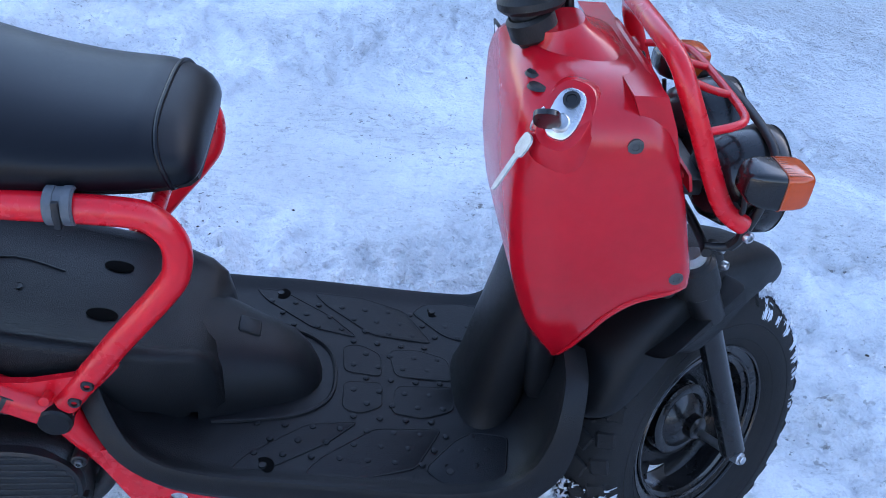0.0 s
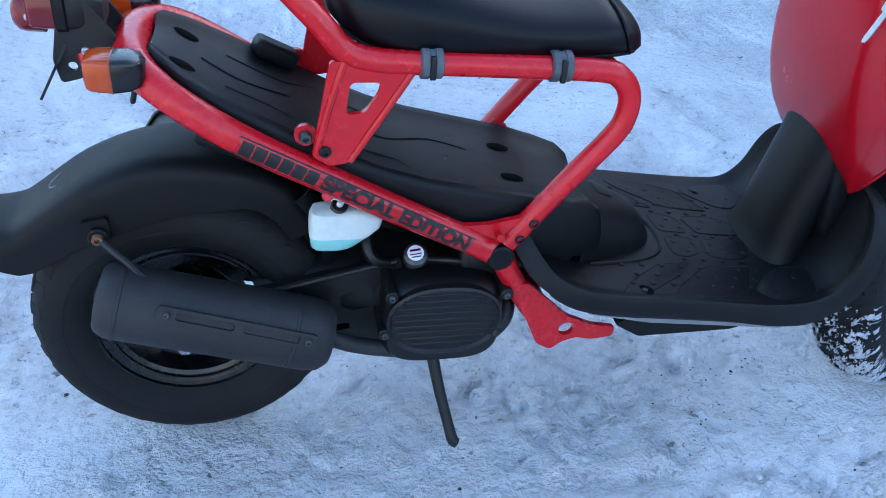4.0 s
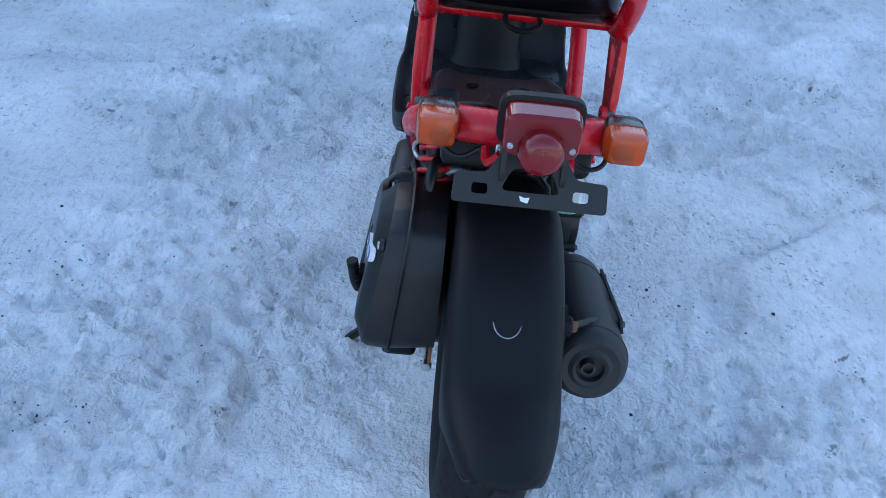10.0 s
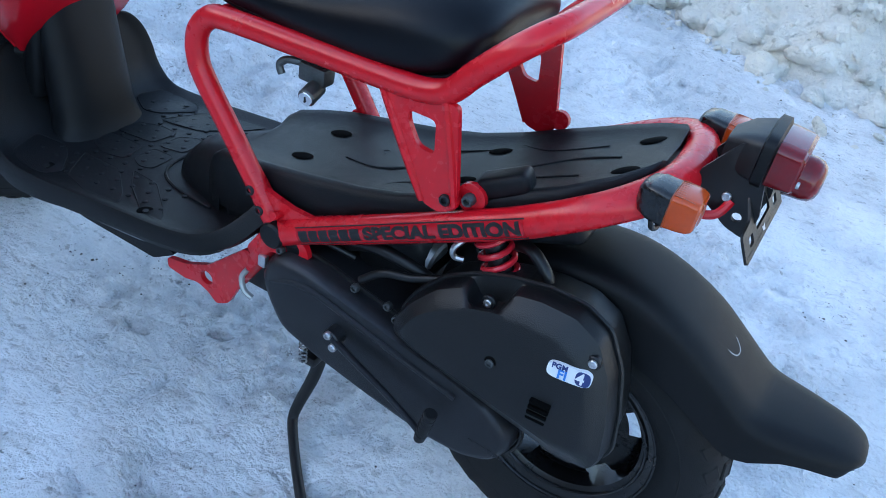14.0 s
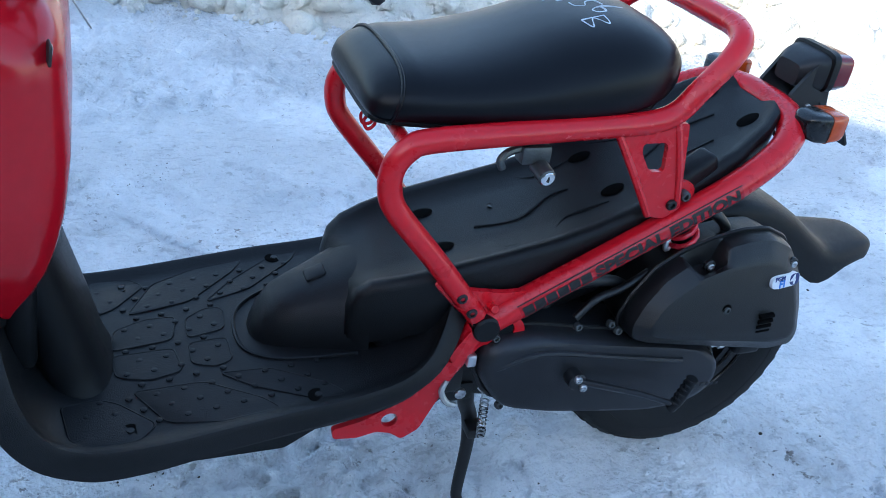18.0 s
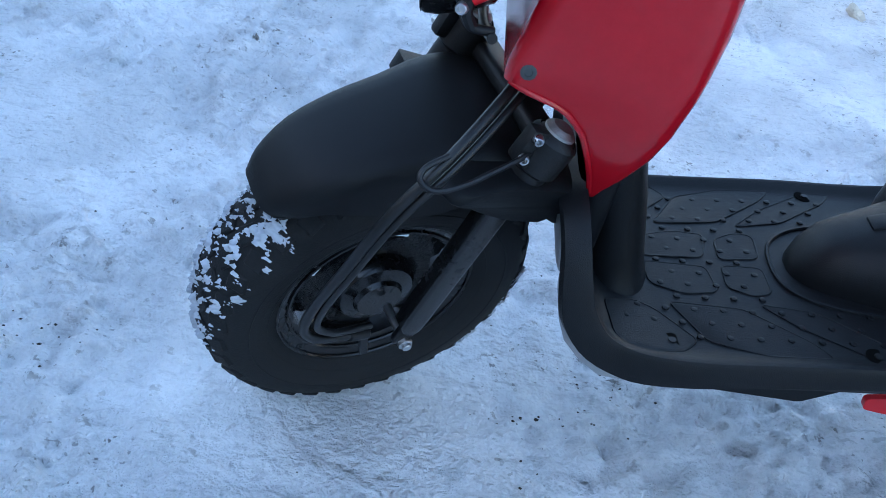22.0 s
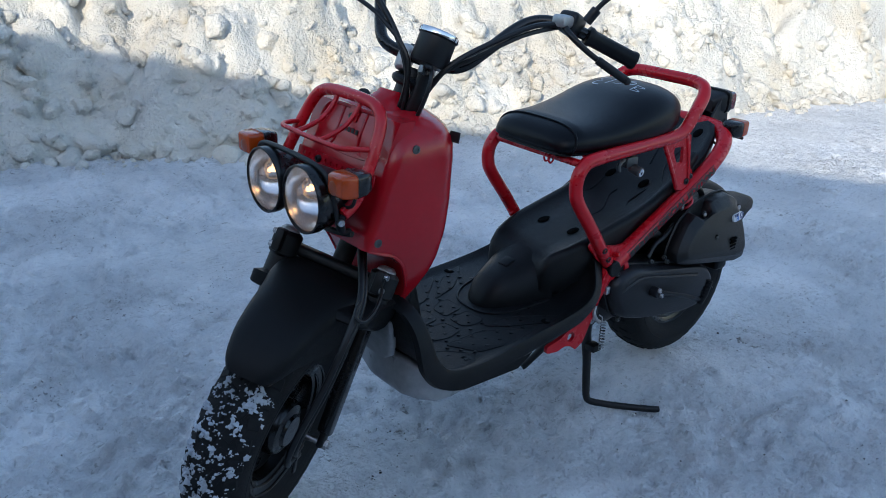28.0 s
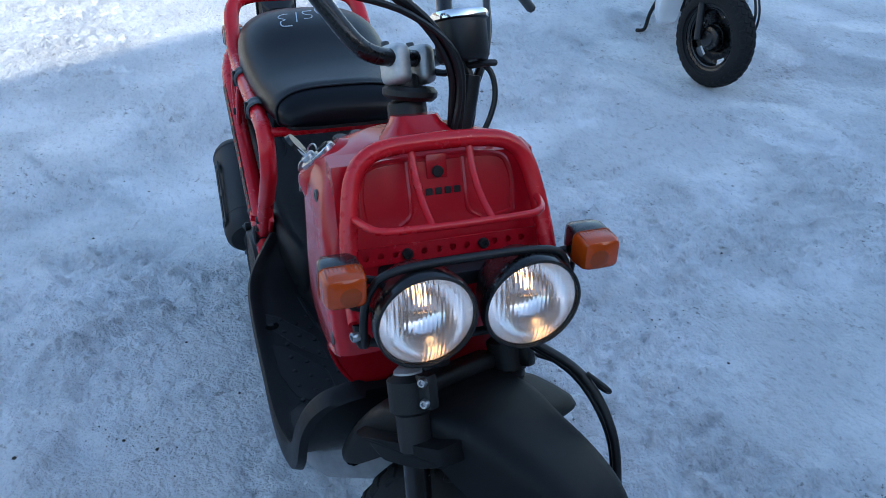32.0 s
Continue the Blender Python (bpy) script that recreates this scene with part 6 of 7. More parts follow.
# cable bundle down the stem and to the switches
for i, pts in enumerate((
        [(-0.030, 0.228, 0.888), (0.010, 0.185, 0.862), (0.050, 0.130, 0.800), (0.075, 0.085, 0.740), (0.068, 0.060, 0.690), (0.045, 0.040, 0.635), (0.030, 0.030, 0.585)],
        [(-0.030, 0.215, 0.880), (0.020, 0.170, 0.835), (0.060, 0.115, 0.765), (0.072, 0.070, 0.715), (0.058, 0.048, 0.66), (0.038, 0.030, 0.60)],
        [(-0.028, -0.228, 0.888), (0.020, -0.190, 0.868), (0.060, -0.120, 0.820), (0.080, -0.050, 0.770), (0.078, 0.0, 0.715), (0.058, 0.020, 0.66), (0.040, 0.020, 0.60)],
        [(-0.028, -0.215, 0.878), (0.035, -0.160, 0.845), (0.075, -0.085, 0.800), (0.090, -0.020, 0.745), (0.080, 0.015, 0.69), (0.055, 0.015, 0.62)],
        [(-0.030, -0.250, 0.885), (-0.004, -0.262, 0.852), (0.020, -0.225, 0.815), (0.050, -0.160, 0.800), (0.085, -0.070, 0.772), (0.088, 0.010, 0.715), (0.055, 0.025, 0.61)],
        [(0.070, 0.040, 0.722), (0.075, 0.045, 0.690), (0.062, 0.050, 0.645), (0.040, 0.040, 0.59)],
        [(0.085, 0.050, 0.722), (0.096, 0.062, 0.704), (0.094, 0.066, 0.670), (0.076, 0.058, 0.630), (0.052, 0.044, 0.600)])):
    fpart("cable", tube(pts, (0.0052, 0.0045, 0.0052, 0.0048, 0.0042, 0.0062, 0.0038)[i], 8, 6), CABLE, None, "black control cable" if i == 0 else "")
fpart("cable_sleeve", tube([(0.000, -0.258, 0.842), (0.018, -0.229, 0.817), (0.036, -0.192, 0.806)], 0.0078, 10, 4), CABLE, None, "rubber sleeve on the brake cable")
fpart("loom_wrap", tube([(0.075, 0.045, 0.705), (0.062, 0.042, 0.66), (0.045, 0.032, 0.61)], 0.014, 10, 4), CABLE)


# rear fender with its broad flap ---------------------------------------------
RF = [(0.200, 0.403, 0.060, 0.047), (0.175, 0.453, 0.064, 0.052), (0.130, 0.493, 0.068, 0.056), (0.070, 0.513, 0.071, 0.071), (0.000, 0.520, 0.072, 0.082), (-0.060, 0.509, 0.072, 0.087), (-0.120, 0.483, 0.073, 0.082), (-0.165, 0.452, 0.073, 0.071), (-0.200, 0.426, 0.073, 0.065), (-0.222, 0.415, 0.072, 0.064), (-0.262, 0.412, 0.066, 0.036), (-0.314, 0.410, 0.052, 0.028), (-0.338, 0.404, 0.042, 0.021), (-0.346, 0.397, 0.032, 0.012)]
rfender = part("rear_fender", loft(fender_rings(smooth_rows(RF, 3), (0.0, 0.238))), FENDER, scooter, "matt black rear fender with a duck-tail flap", 50)
arc = []
for i in range(17):
    a = 0.35 + 6.0 * i / 16
    arc.append((-0.150 + 0.016 * math.cos(a), 0.001 + 0.017 * math.sin(a)))
part("scratch_ring", tube([(x, y, float(np.interp(-x, [-r[0] for r in RF], [r[1] for r in RF])) - 0.0004) for x, y in arc], 0.0006, 6, 3), MARKER, rfender, "pale scratched ring")
part("inner_fender", loft(fender_rings(smooth_rows([(0.225, 0.30, 0.058, 0.02), (0.235, 0.36, 0.06, 0.02), (0.222, 0.42, 0.062, 0.03), (0.190, 0.47, 0.064, 0.03)], 3), (0, 0.238))), PLASTIC, rfender, "", 50)
part("fender_tab", plate(round_poly([(-0.118, 0.440), (-0.082, 0.446), (-0.080, 0.408), (-0.112, 0.400)], 0.006), (), -0.082, -0.074), PLASTIC, rfender)

# muffler
A, B = Vector((-0.103, -0.128, 0.353)), Vector((0.205, -0.140, 0.268))
ax_ = (B - A).normalized()
L_ = (B - A).length
MUF = Matrix.Translation(A) @ ax_.to_track_quat("Z", "Y").to_matrix().to_4x4()
muf = part("muffler", xf(lathe([(0.0, 0.012), (0.018, 0.012), (0.019, 0.002), (0.024, 0.000), (0.030, 0.004), (0.040, 0.002), (0.046, 0.006), (0.0520, 0.018), (0.0530, 0.030), (0.0530, L_ - 0.030), (0.050, L_ - 0.012), (0.040, L_), (0.0, L_)], 40, "z"), MUF), MUFFLER, scooter, "matt black muffler with a slotted heat shield", 40)
part("tail_pipe", xf(lathe([(0.0065, 0.013), (0.0068, -0.003), (0.0095, -0.003), (0.0100, 0.013)], 18, "z", (0.004, 0.002, 0), closed=True), MUF), MUFFLER, muf)
part("pipe_bore", xf(lathe([(0, 0.0045), (0.0066, 0.0045)], 16, "z", (0.004, 0.002, 0)), MUF), DECAL, muf)
part("end_seam", xf(lathe([(0.0530, 0.026), (0.0542, 0.027), (0.0542, 0.031), (0.0530, 0.032)], 40, "z"), MUF), MUFFLER, muf)
part("band", xf(lathe([(0.0530, L_ - 0.058), (0.0540, L_ - 0.057), (0.0540, L_ - 0.053), (0.0530, L_ - 0.052)], 40, "z"), MUF), MUFFLER, muf)
slot = lambda x0, x1: round_poly([(x0, -0.006), (x1, -0.006), (x1, 0.006), (x0, 0.006)], 0.0045)
sh_m = Matrix.Translation((0.082, -0.1835, 0.3305)) @ Euler((radians(-12), radians(17.0), radians(-2.2))).to_matrix().to_4x4()
shield = part("heat_shield", xf(plate(round_poly([(-0.107, -0.0115), (0.107, -0.0115), (0.107, 0.0115), (-0.107, 0.0115)], 0.006), [slot(-0.083, -0.006), slot(0.006, 0.083)], -0.002, 0.002), sh_m), MUFFLER, muf, "slotted black heat shield strip")
for x in (-0.095, 0.095):
    bolt(shield, sh_m @ Vector((x, -0.002, 0)), (0, -1, 0.1), 0.005, 0.004, SCREW)
    part("spacer", xf(bar((x, 0.0, 0), (x, 0.016, 0), 0.005, 10), sh_m), MUFFLER, shield)
part("muffler_stay", tube([(-0.096, -0.088, 0.420), (-0.078, -0.104, 0.410), (-0.058, -0.120, 0.400), (-0.035, -0.136, 0.384), (-0.012, -0.138, 0.378)], 0.0048, 8, 4), MUFFLER, muf, "bent steel stay")
part("stay_washer", bar((-0.096, -0.078, 0.420), (-0.096, -0.090, 0.420), 0.0135, 18), PLASTIC, muf)
bolt(muf, (-0.096, -0.090, 0.420), (0, -1, 0), 0.0078, 0.007, RUST, "bolt", "rusty bolt")
part("exhaust_pipe", tube([(0.400, -0.05, 0.23), (0.45, -0.08, 0.255), (0.475, -0.10, 0.285), (0.468, -0.12, 0.262), (0.430, -0.128, 0.235), (0.36, -0.130, 0.222), (0.27, -0.132, 0.236), (0.215, -0.140, 0.262), (0.19, -0.142, 0.287)], 0.0125, 14, 5), MUFFLER, muf, "black exhaust pipe")

# engine, right side: fan cover, swing arm, radiator cap
eng = part("engine", loft([[(x, p, z + q) for p, q in sup(28, w, h, 0.5)] for x, w, h, z in ((0.10, 0.05, 0.03, 0.275), (0.18, 0.075, 0.05, 0.285), (0.27, 0.095, 0.070, 0.29), (0.36, 0.105, 0.078, 0.285), (0.44, 0.095, 0.070, 0.29), (0.485, 0.06, 0.045, 0.30))]), ENGINE, scooter, "black water-cooled engine unit", 45)
part("fan_shroud", loft([[(0.370 + p, y, 0.285 + q) for p, q in sup(40, w, h, 0.55)] for y, w, h in ((-0.085, 0.088, 0.072), (-0.125, 0.090, 0.074), (-0.142, 0.088, 0.072), (-0.150, 0.082, 0.066))]), ENGINE, eng, "black radiator shroud", 40)
part("fan_ring", loft([[(0.370 + p, y, 0.297 + q) for p, q in sup(48, w, h, 0.85)] for y, w, h in ((-0.146, 0.086, 0.062), (-0.156, 0.085, 0.061), (-0.158, 0.081, 0.057), (-0.154, 0.078, 0.054))]), SATIN, eng, "oval ribbed grille", 40)
for i in range(9):
    z = 0.297 - 0.044 + i * 0.011
    half = 0.077 * math.sqrt(max(0.02, 1 - ((z - 0.297) / 0.055) ** 2))
    part("grille_slat", block((0.370, -0.1530, z), (2 * half, 0.004, 0.0095), 0.0012, 1, (8, 0, 0)), ENGINE, eng)
for bx_, bz_ in ((0.291, 0.345), (0.458, 0.340), (0.283, 0.278), (0.448, 0.272)):
    part("bolt_boss", bar((bx_, -0.09, bz_), (bx_, -0.157, bz_), 0.0095, 14), ENGINE, eng)
    bolt(eng, (bx_, -0.157, bz_), (0, -1, 0), 0.0052, 0.004, SCREW)
part("head_lump", block((0.44, -0.03, 0.345), (0.10, 0.16, 0.075), 0.016, 3, (0, 12, 0)), ENGINE, eng)
part("swing_arm", plate(round_poly([(0.312, 0.372), (0.285, 0.362), (0.10, 0.318), (0.0, 0.268), (-0.022, 0.246), (-0.014, 0.214), (0.02, 0.212), (0.12, 0.232), (0.22, 0.222), (0.30, 0.212), (0.318, 0.252)], 0.012),
                        [round_poly([(0.222, 0.305), (0.262, 0.325), (0.272, 0.315), (0.272, 0.285), (0.245, 0.278), (0.225, 0.285)], 0.008), round_poly([(0.212, 0.252), (0.238, 0.256), (0.240, 0.244), (0.215, 0.240)], 0.005)], -0.095, -0.078), ENGINE, eng, "black cast swing arm")
part("swing_rib", tube([(0.305, -0.096, 0.366), (0.20, -0.097, 0.342), (0.10, -0.097, 0.314), (0.0, -0.095, 0.262)], 0.005, 8, 4), ENGINE, eng)
part("axle_boss", bar((0, -0.060, 0.238), (0, -0.104, 0.238), 0.020, 20), ENGINE, eng)
part("axle_nut", bar((0, -0.102, 0.238), (0, -0.114, 0.238), 0.011, 6, bev=0.1), STEEL, eng)
cap = part("radiator_cap", lathe([(0, 0.010), (0.012, 0.0095), (0.0165, 0.005), (0.0170, -0.004), (0.012, -0.006)], 28, "z"), SCREW, eng, "dull metal radiator cap with a warning label")
cap.matrix_basis = Matrix.Translation((0.324, -0.136, 0.402)) @ Euler((radians(32), radians(-8), 0)).to_matrix().to_4x4()
part("cap_label", lathe([(0, 0.0106), (0.0115, 0.0101)], 24, "z"), DECAL_WHITE, cap, "white label")
part("label_bar", block((0, 0.004, 0.0110), (0.015, 0.003, 0.0006), 0, 1), TAIL, cap)
part("label_bar", block((0, -0.002, 0.0110), (0.016, 0.0016, 0.0006), 0, 1), SCREW, cap)
part("label_bar", block((0, -0.006, 0.0110), (0.013, 0.0016, 0.0006), 0, 1), SCREW, cap)
part("filler_neck", bar((0.324, -0.112, 0.378), (0.324, -0.134, 0.398), 0.014, 18), ENGINE, eng)
for pts, r in (([(0.30, -0.09, 0.36), (0.27, -0.10, 0.375), (0.262, -0.085, 0.40), (0.28, -0.05, 0.43)], 0.009), ([(0.35, -0.085, 0.36), (0.39, -0.10, 0.365), (0.425, -0.09, 0.352)], 0.008),
               ([(0.40, -0.06, 0.39), (0.45, -0.06, 0.38), (0.49, -0.03, 0.34)], 0.008), ([(0.23, -0.05, 0.44), (0.27, -0.04, 0.43), (0.33, 0.0, 0.41), (0.38, 0.05, 0.40)], 0.008),
               ([(0.36, 0.10, 0.40), (0.30, 0.12, 0.44), (0.24, 0.115, 0.435), (0.20, 0.10, 0.41)], 0.009), ([(0.30, 0.14, 0.395), (0.27, 0.135, 0.42), (0.23, 0.13, 0.43), (0.18, 0.12, 0.45)], 0.006),
               ([(0.08, 0.10, 0.46), (0.06, 0.11, 0.50), (0.09, 0.105, 0.53), (0.12, 0.09, 0.52)], 0.008), ([(0.42, 0.10, 0.395), (0.37, 0.12, 0.41), (0.33, 0.11, 0.40)], 0.005)):
    part("hose", tube(pts, r, 10, 5), CABLE, eng, "black rubber hose")
part("intake_block", block((0.29, 0.03, 0.41), (0.12, 0.12, 0.07), 0.018, 3, (0, 20, 0)), ENGINE, eng)
part("throttle_body", bar((0.23, 0.06, 0.42), (0.29, 0.06, 0.43), 0.025, 20), ALUMIN, eng)
part("under_tray", block((0.20, 0, 0.515), (0.34, 0.20, 0.05), 0.012, 3, (0, 24, 0)), PLASTIC, eng)
part("battery_box", block((0.50, 0, 0.385), (0.16, 0.20, 0.09), 0.014, 3, (0, 10, 0)), PLASTIC, eng)
part("engine_link", block((0.478, 0.11, 0.310), (0.05, 0.05, 0.06), 0.008, 2), ENGINE, eng)
part("clamp_clip", block((0.455, 0.150, 0.352), (0.014, 0.010, 0.020), 0.003), STEEL, eng)
part("cable_clip", tube([(0.485, 0.146, 0.318), (0.492, 0.150, 0.302), (0.484, 0.154, 0.285), (0.470, 0.152, 0.276)], 0.0045, 8, 4), ALUMIN, eng, "pale metal bracket")

# coolant bottle
TANKS = [(0.408, 0.186, 0.232, 0.016), (0.414, 0.181, 0.240, 0.021), (0.430, 0.179, 0.262, 0.023), (0.442, 0.179, 0.276, 0.023), (0.456, 0.180, 0.280, 0.022), (0.466, 0.184, 0.268, 0.020), (0.470, 0.200, 0.248, 0.014)]
ring = lambda z, x0, x1, w: [((x0 + x1) / 2 + p, -0.108 + q, z) for p, q in sup(28, (x1 - x0) / 2, w, 0.45)]
bottle = part("coolant_bottle", loft([ring(*r) for r in TANKS[2:]]), TANK, scooter, "milky coolant bottle, half full of turquoise coolant", 45)
part("coolant", loft([ring(*r) for r in TANKS[:3]]), COOLANT, bottle, "turquoise coolant showing through", 45)
part("bottle_neck", bar((0.222, -0.104, 0.468), (0.217, -0.100, 0.502), 0.011, 16), TANK, bottle)
part("bottle_cap", bar((0.219, -0.108, 0.462), (0.220, -0.118, 0.478), 0.0115, 16), SATIN, bottle, "black cap")
part("cap_nipple", bar((0.220, -0.117, 0.477), (0.222, -0.124, 0.487), 0.0045, 10), DECAL_WHITE, bottle)
part("bottle_bolt", bar((0.205, -0.124, 0.497), (0.203, -0.136, 0.503), 0.008, 12), RED, bottle)

# left side: belt case, air box, kick lever
CVT = [(0.438, 0.318), (0.448, 0.345), (0.440, 0.372), (0.415, 0.388), (0.370, 0.392), (0.300, 0.378), (0.220, 0.362), (0.130, 0.345), (0.075, 0.330), (0.040, 0.300), (0.032, 0.268), (0.048, 0.236), (0.085, 0.218), (0.150, 0.216), (0.250, 0.232), (0.340, 0.250), (0.410, 0.272)]
cc = (0.24, 0.302)


def shrink(poly, k, c=cc):
    return [(c[0] + (x - c[0]) * k, c[1] + (z - c[1]) * (1 - (1 - k) * 1.8)) for x, z in poly]


cvt = part("belt_case", loft([[(x, y, z) for x, z in round_poly(shrink(CVT, k), 0.016)] for y, k in ((0.070, 1.0), (0.135, 1.0), (0.152, 0.995), (0.164, 0.975), (0.170, 0.945), (0.172, 0.90))]), CASE, scooter, "dull grey cast belt case", 38)
part("case_joint", tube([(x, 0.136, z) for x, z in shrink(CVT, 1.008)], 0.0035, 6, 3, True), ENGINE, cvt)
part("raised_rib", tube([(0.425, 0.168, 0.345), (0.36, 0.173, 0.366), (0.25, 0.173, 0.345), (0.12, 0.172, 0.318)], 0.0045, 8, 4), CASE, cvt)
for i in range(6):
    part("letter_bar", block((0.085 - i * 0.0095, 0.1725, 0.262 - i * 0.0003), (0.006, 0.0012, 0.006), 0.0004, 1), CASE, cvt)
for x, z in ((0.425, 0.386), (0.300, 0.388), (0.247, 0.386), (0.232, 0.372), (0.10, 0.222), (0.40, 0.262)):
    bolt(cvt, (x, 0.150, z), (0, 1, 0.2), 0.0062, 0.006, SCREW)
kick = part("kick_lever", tube([(0.304, 0.186, 0.320), (0.262, 0.192, 0.308), (0.20, 0.198, 0.288), (0.150, 0.204, 0.268), (0.138, 0.206, 0.262)], [0.0095, 0.0085, 0.0075, 0.0075, 0.0085], 12, 5, flat=0.6), CASE, scooter, "grey kick starter lever")
part("kick_boss", bar((0.305, 0.168, 0.320), (0.305, 0.192, 0.320), 0.0135, 18), CASE, kick)
bolt(kick, (0.307, 0.192, 0.328), (0, 1, 0), 0.006, 0.005, STEEL)
bolt(kick, (0.297, 0.193, 0.313), (0, 1, 0), 0.006, 0.005, STEEL)
part("kick_pedal", tube([(0.142, 0.205, 0.256), (0.136, 0.212, 0.280), (0.129, 0.216, 0.320)], 0.0080, 10, 3), PLASTIC, kick, "ribbed rubber kick pedal")
for i in range(6):
    t = i / 5
    p = Vector((0.139, 0.209, 0.270)).lerp(Vector((0.130, 0.2155, 0.316)), t)
    part("pedal_rib", bar(p, p + Vector((-0.0006, 0.0004, 0.0035)), 0.0094, 12), PLASTIC, kick)
AIR = [(0.226, 0.372), (0.228, 0.392), (0.212, 0.424), (0.182, 0.460), (0.146, 0.482), (0.130, 0.489), (0.098, 0.500), (0.084, 0.503), (0.050, 0.510), (0.005, 0.510), (-0.030, 0.494), (-0.056, 0.452), (-0.072, 0.395), (-0.080, 0.345), (-0.072, 0.326), (-0.030, 0.322), (0.110, 0.346), (0.200, 0.362)]
DENT = {5: (0.128, 0.459), 6: (0.098, 0.465)}         # the screw well in the upper edge


def air_ring(y, k, dent=0.0):
    pts = [(x + (DENT[i][0] - x) * dent, z + (DENT[i][1] - z) * dent) if i in DENT else (x, z) for i, (x, z) in enumerate(shrink(AIR, k, (0.08, 0.42)))]
    return [(x, y + (0.43 - z) * 0.16 * min(1, max(0, (y - 0.10) / 0.06)), z) for x, z in round_poly(pts, 0.008)]


air = part("air_box", loft([air_ring(*r) for r in ((0.082, 0.97), (0.140, 1.0), (0.142, 1.0, 0.9), (0.158, 0.992, 1.0), (0.166, 0.975, 1.0), (0.174, 0.90, 0.55), (0.182, 0.84), (0.1835, 0.80))]), AIRBOX, scooter, "matt black air filter box", 28)
part("box_joint", tube([(x, y, z) for x, y, z in air_ring(0.136, 1.012)], 0.0035, 6, 0, True), AIRBOX, air)
for x, y, z in ((0.112, 0.158, 0.474), (-0.030, 0.166, 0.470), (0.082, 0.1845, 0.414), (-0.046, 0.172, 0.352), (0.205, 0.170, 0.386)):
    # The well at 0.082 gets its shade from black colour.
    part("screw_well", bar((x, y - 0.006, z), (x, y + 0.0015, z), 0.0095, 16), HOLLOW_SHADE if x == 0.082 else AIRBOX, air)
    bolt(air, (x, y + 0.0015, z), (0, 1, 0), 0.0058, 0.003, STEEL if x < 0.08 or z > 0.46 else SCREW)
# Black blocks give the uncut slots their shade.
for i in range(5):
    part("vent_slot", block((0.008, 0.1905 - 0.0004 * i, 0.398 - i * 0.0088), (0.026, 0.008, 0.0056), 0.001, 1, (-9, 4, 0)), HOLLOW_SHADE, air, "dark vent slot" if i == 0 else "")
part("intake_snout", block((-0.022, 0.13, 0.315), (0.05, 0.05, 0.050), 0.010, 3), PLASTIC, air)
# white-blue sticker with its letters
STK = Matrix.Translation((-0.011, 0.1795, 0.452)) @ Euler((radians(90), 0, radians(180 + 6))).to_matrix().to_4x4() @ pose(0, 0, 0, -10, 0, 3)
stk = part("sticker", xf(loft([[(p, q, z) for p, q in sup(30, 0.0265, 0.0105, 0.55)] for z in (-0.004, 0.0035)]), STK), DECAL_WHITE, air, "white and blue oval sticker")
part("sticker_fade", xf(loft([[(0.0165 + p, q, z) for p, q in sup(20, 0.0090, 0.0092, 0.7)] for z in (0.0034, 0.0039)]), STK), DECAL_NAVY, stk)


def letters(text, size, material, parent, m, name="letters", weight=0.0):
    cu = bpy.data.curves.new(name, "FONT")
    cu.body, cu.size, cu.extrude, cu.align_x, cu.align_y, cu.offset = text, size, 0.0003, "CENTER", "CENTER", weight
    tmp = new(name, cu)
    me = bpy.data.meshes.new_from_object(tmp.evaluated_get(bpy.context.evaluated_depsgraph_get()))
    bpy.data.objects.remove(tmp)
    bpy.data.curves.remove(cu)
    me.materials.clear()
    me.materials.append(material)
    ob = new(name, me)
    ob.parent = parent
    ob.matrix_basis = m
    return ob


letters("PGM", 0.0095, DECAL_NAVY, stk, STK @ pose(-0.012, 0.0055, 0.0042), weight=0.0003)
letters("FI", 0.0165, DECAL_BLUE, stk, STK @ pose(-0.0075, -0.0040, 0.0042), weight=0.0004)
letters("4", 0.0200, DECAL_WHITE, stk, STK @ pose(0.0135, -0.0005, 0.0044), weight=0.0005)

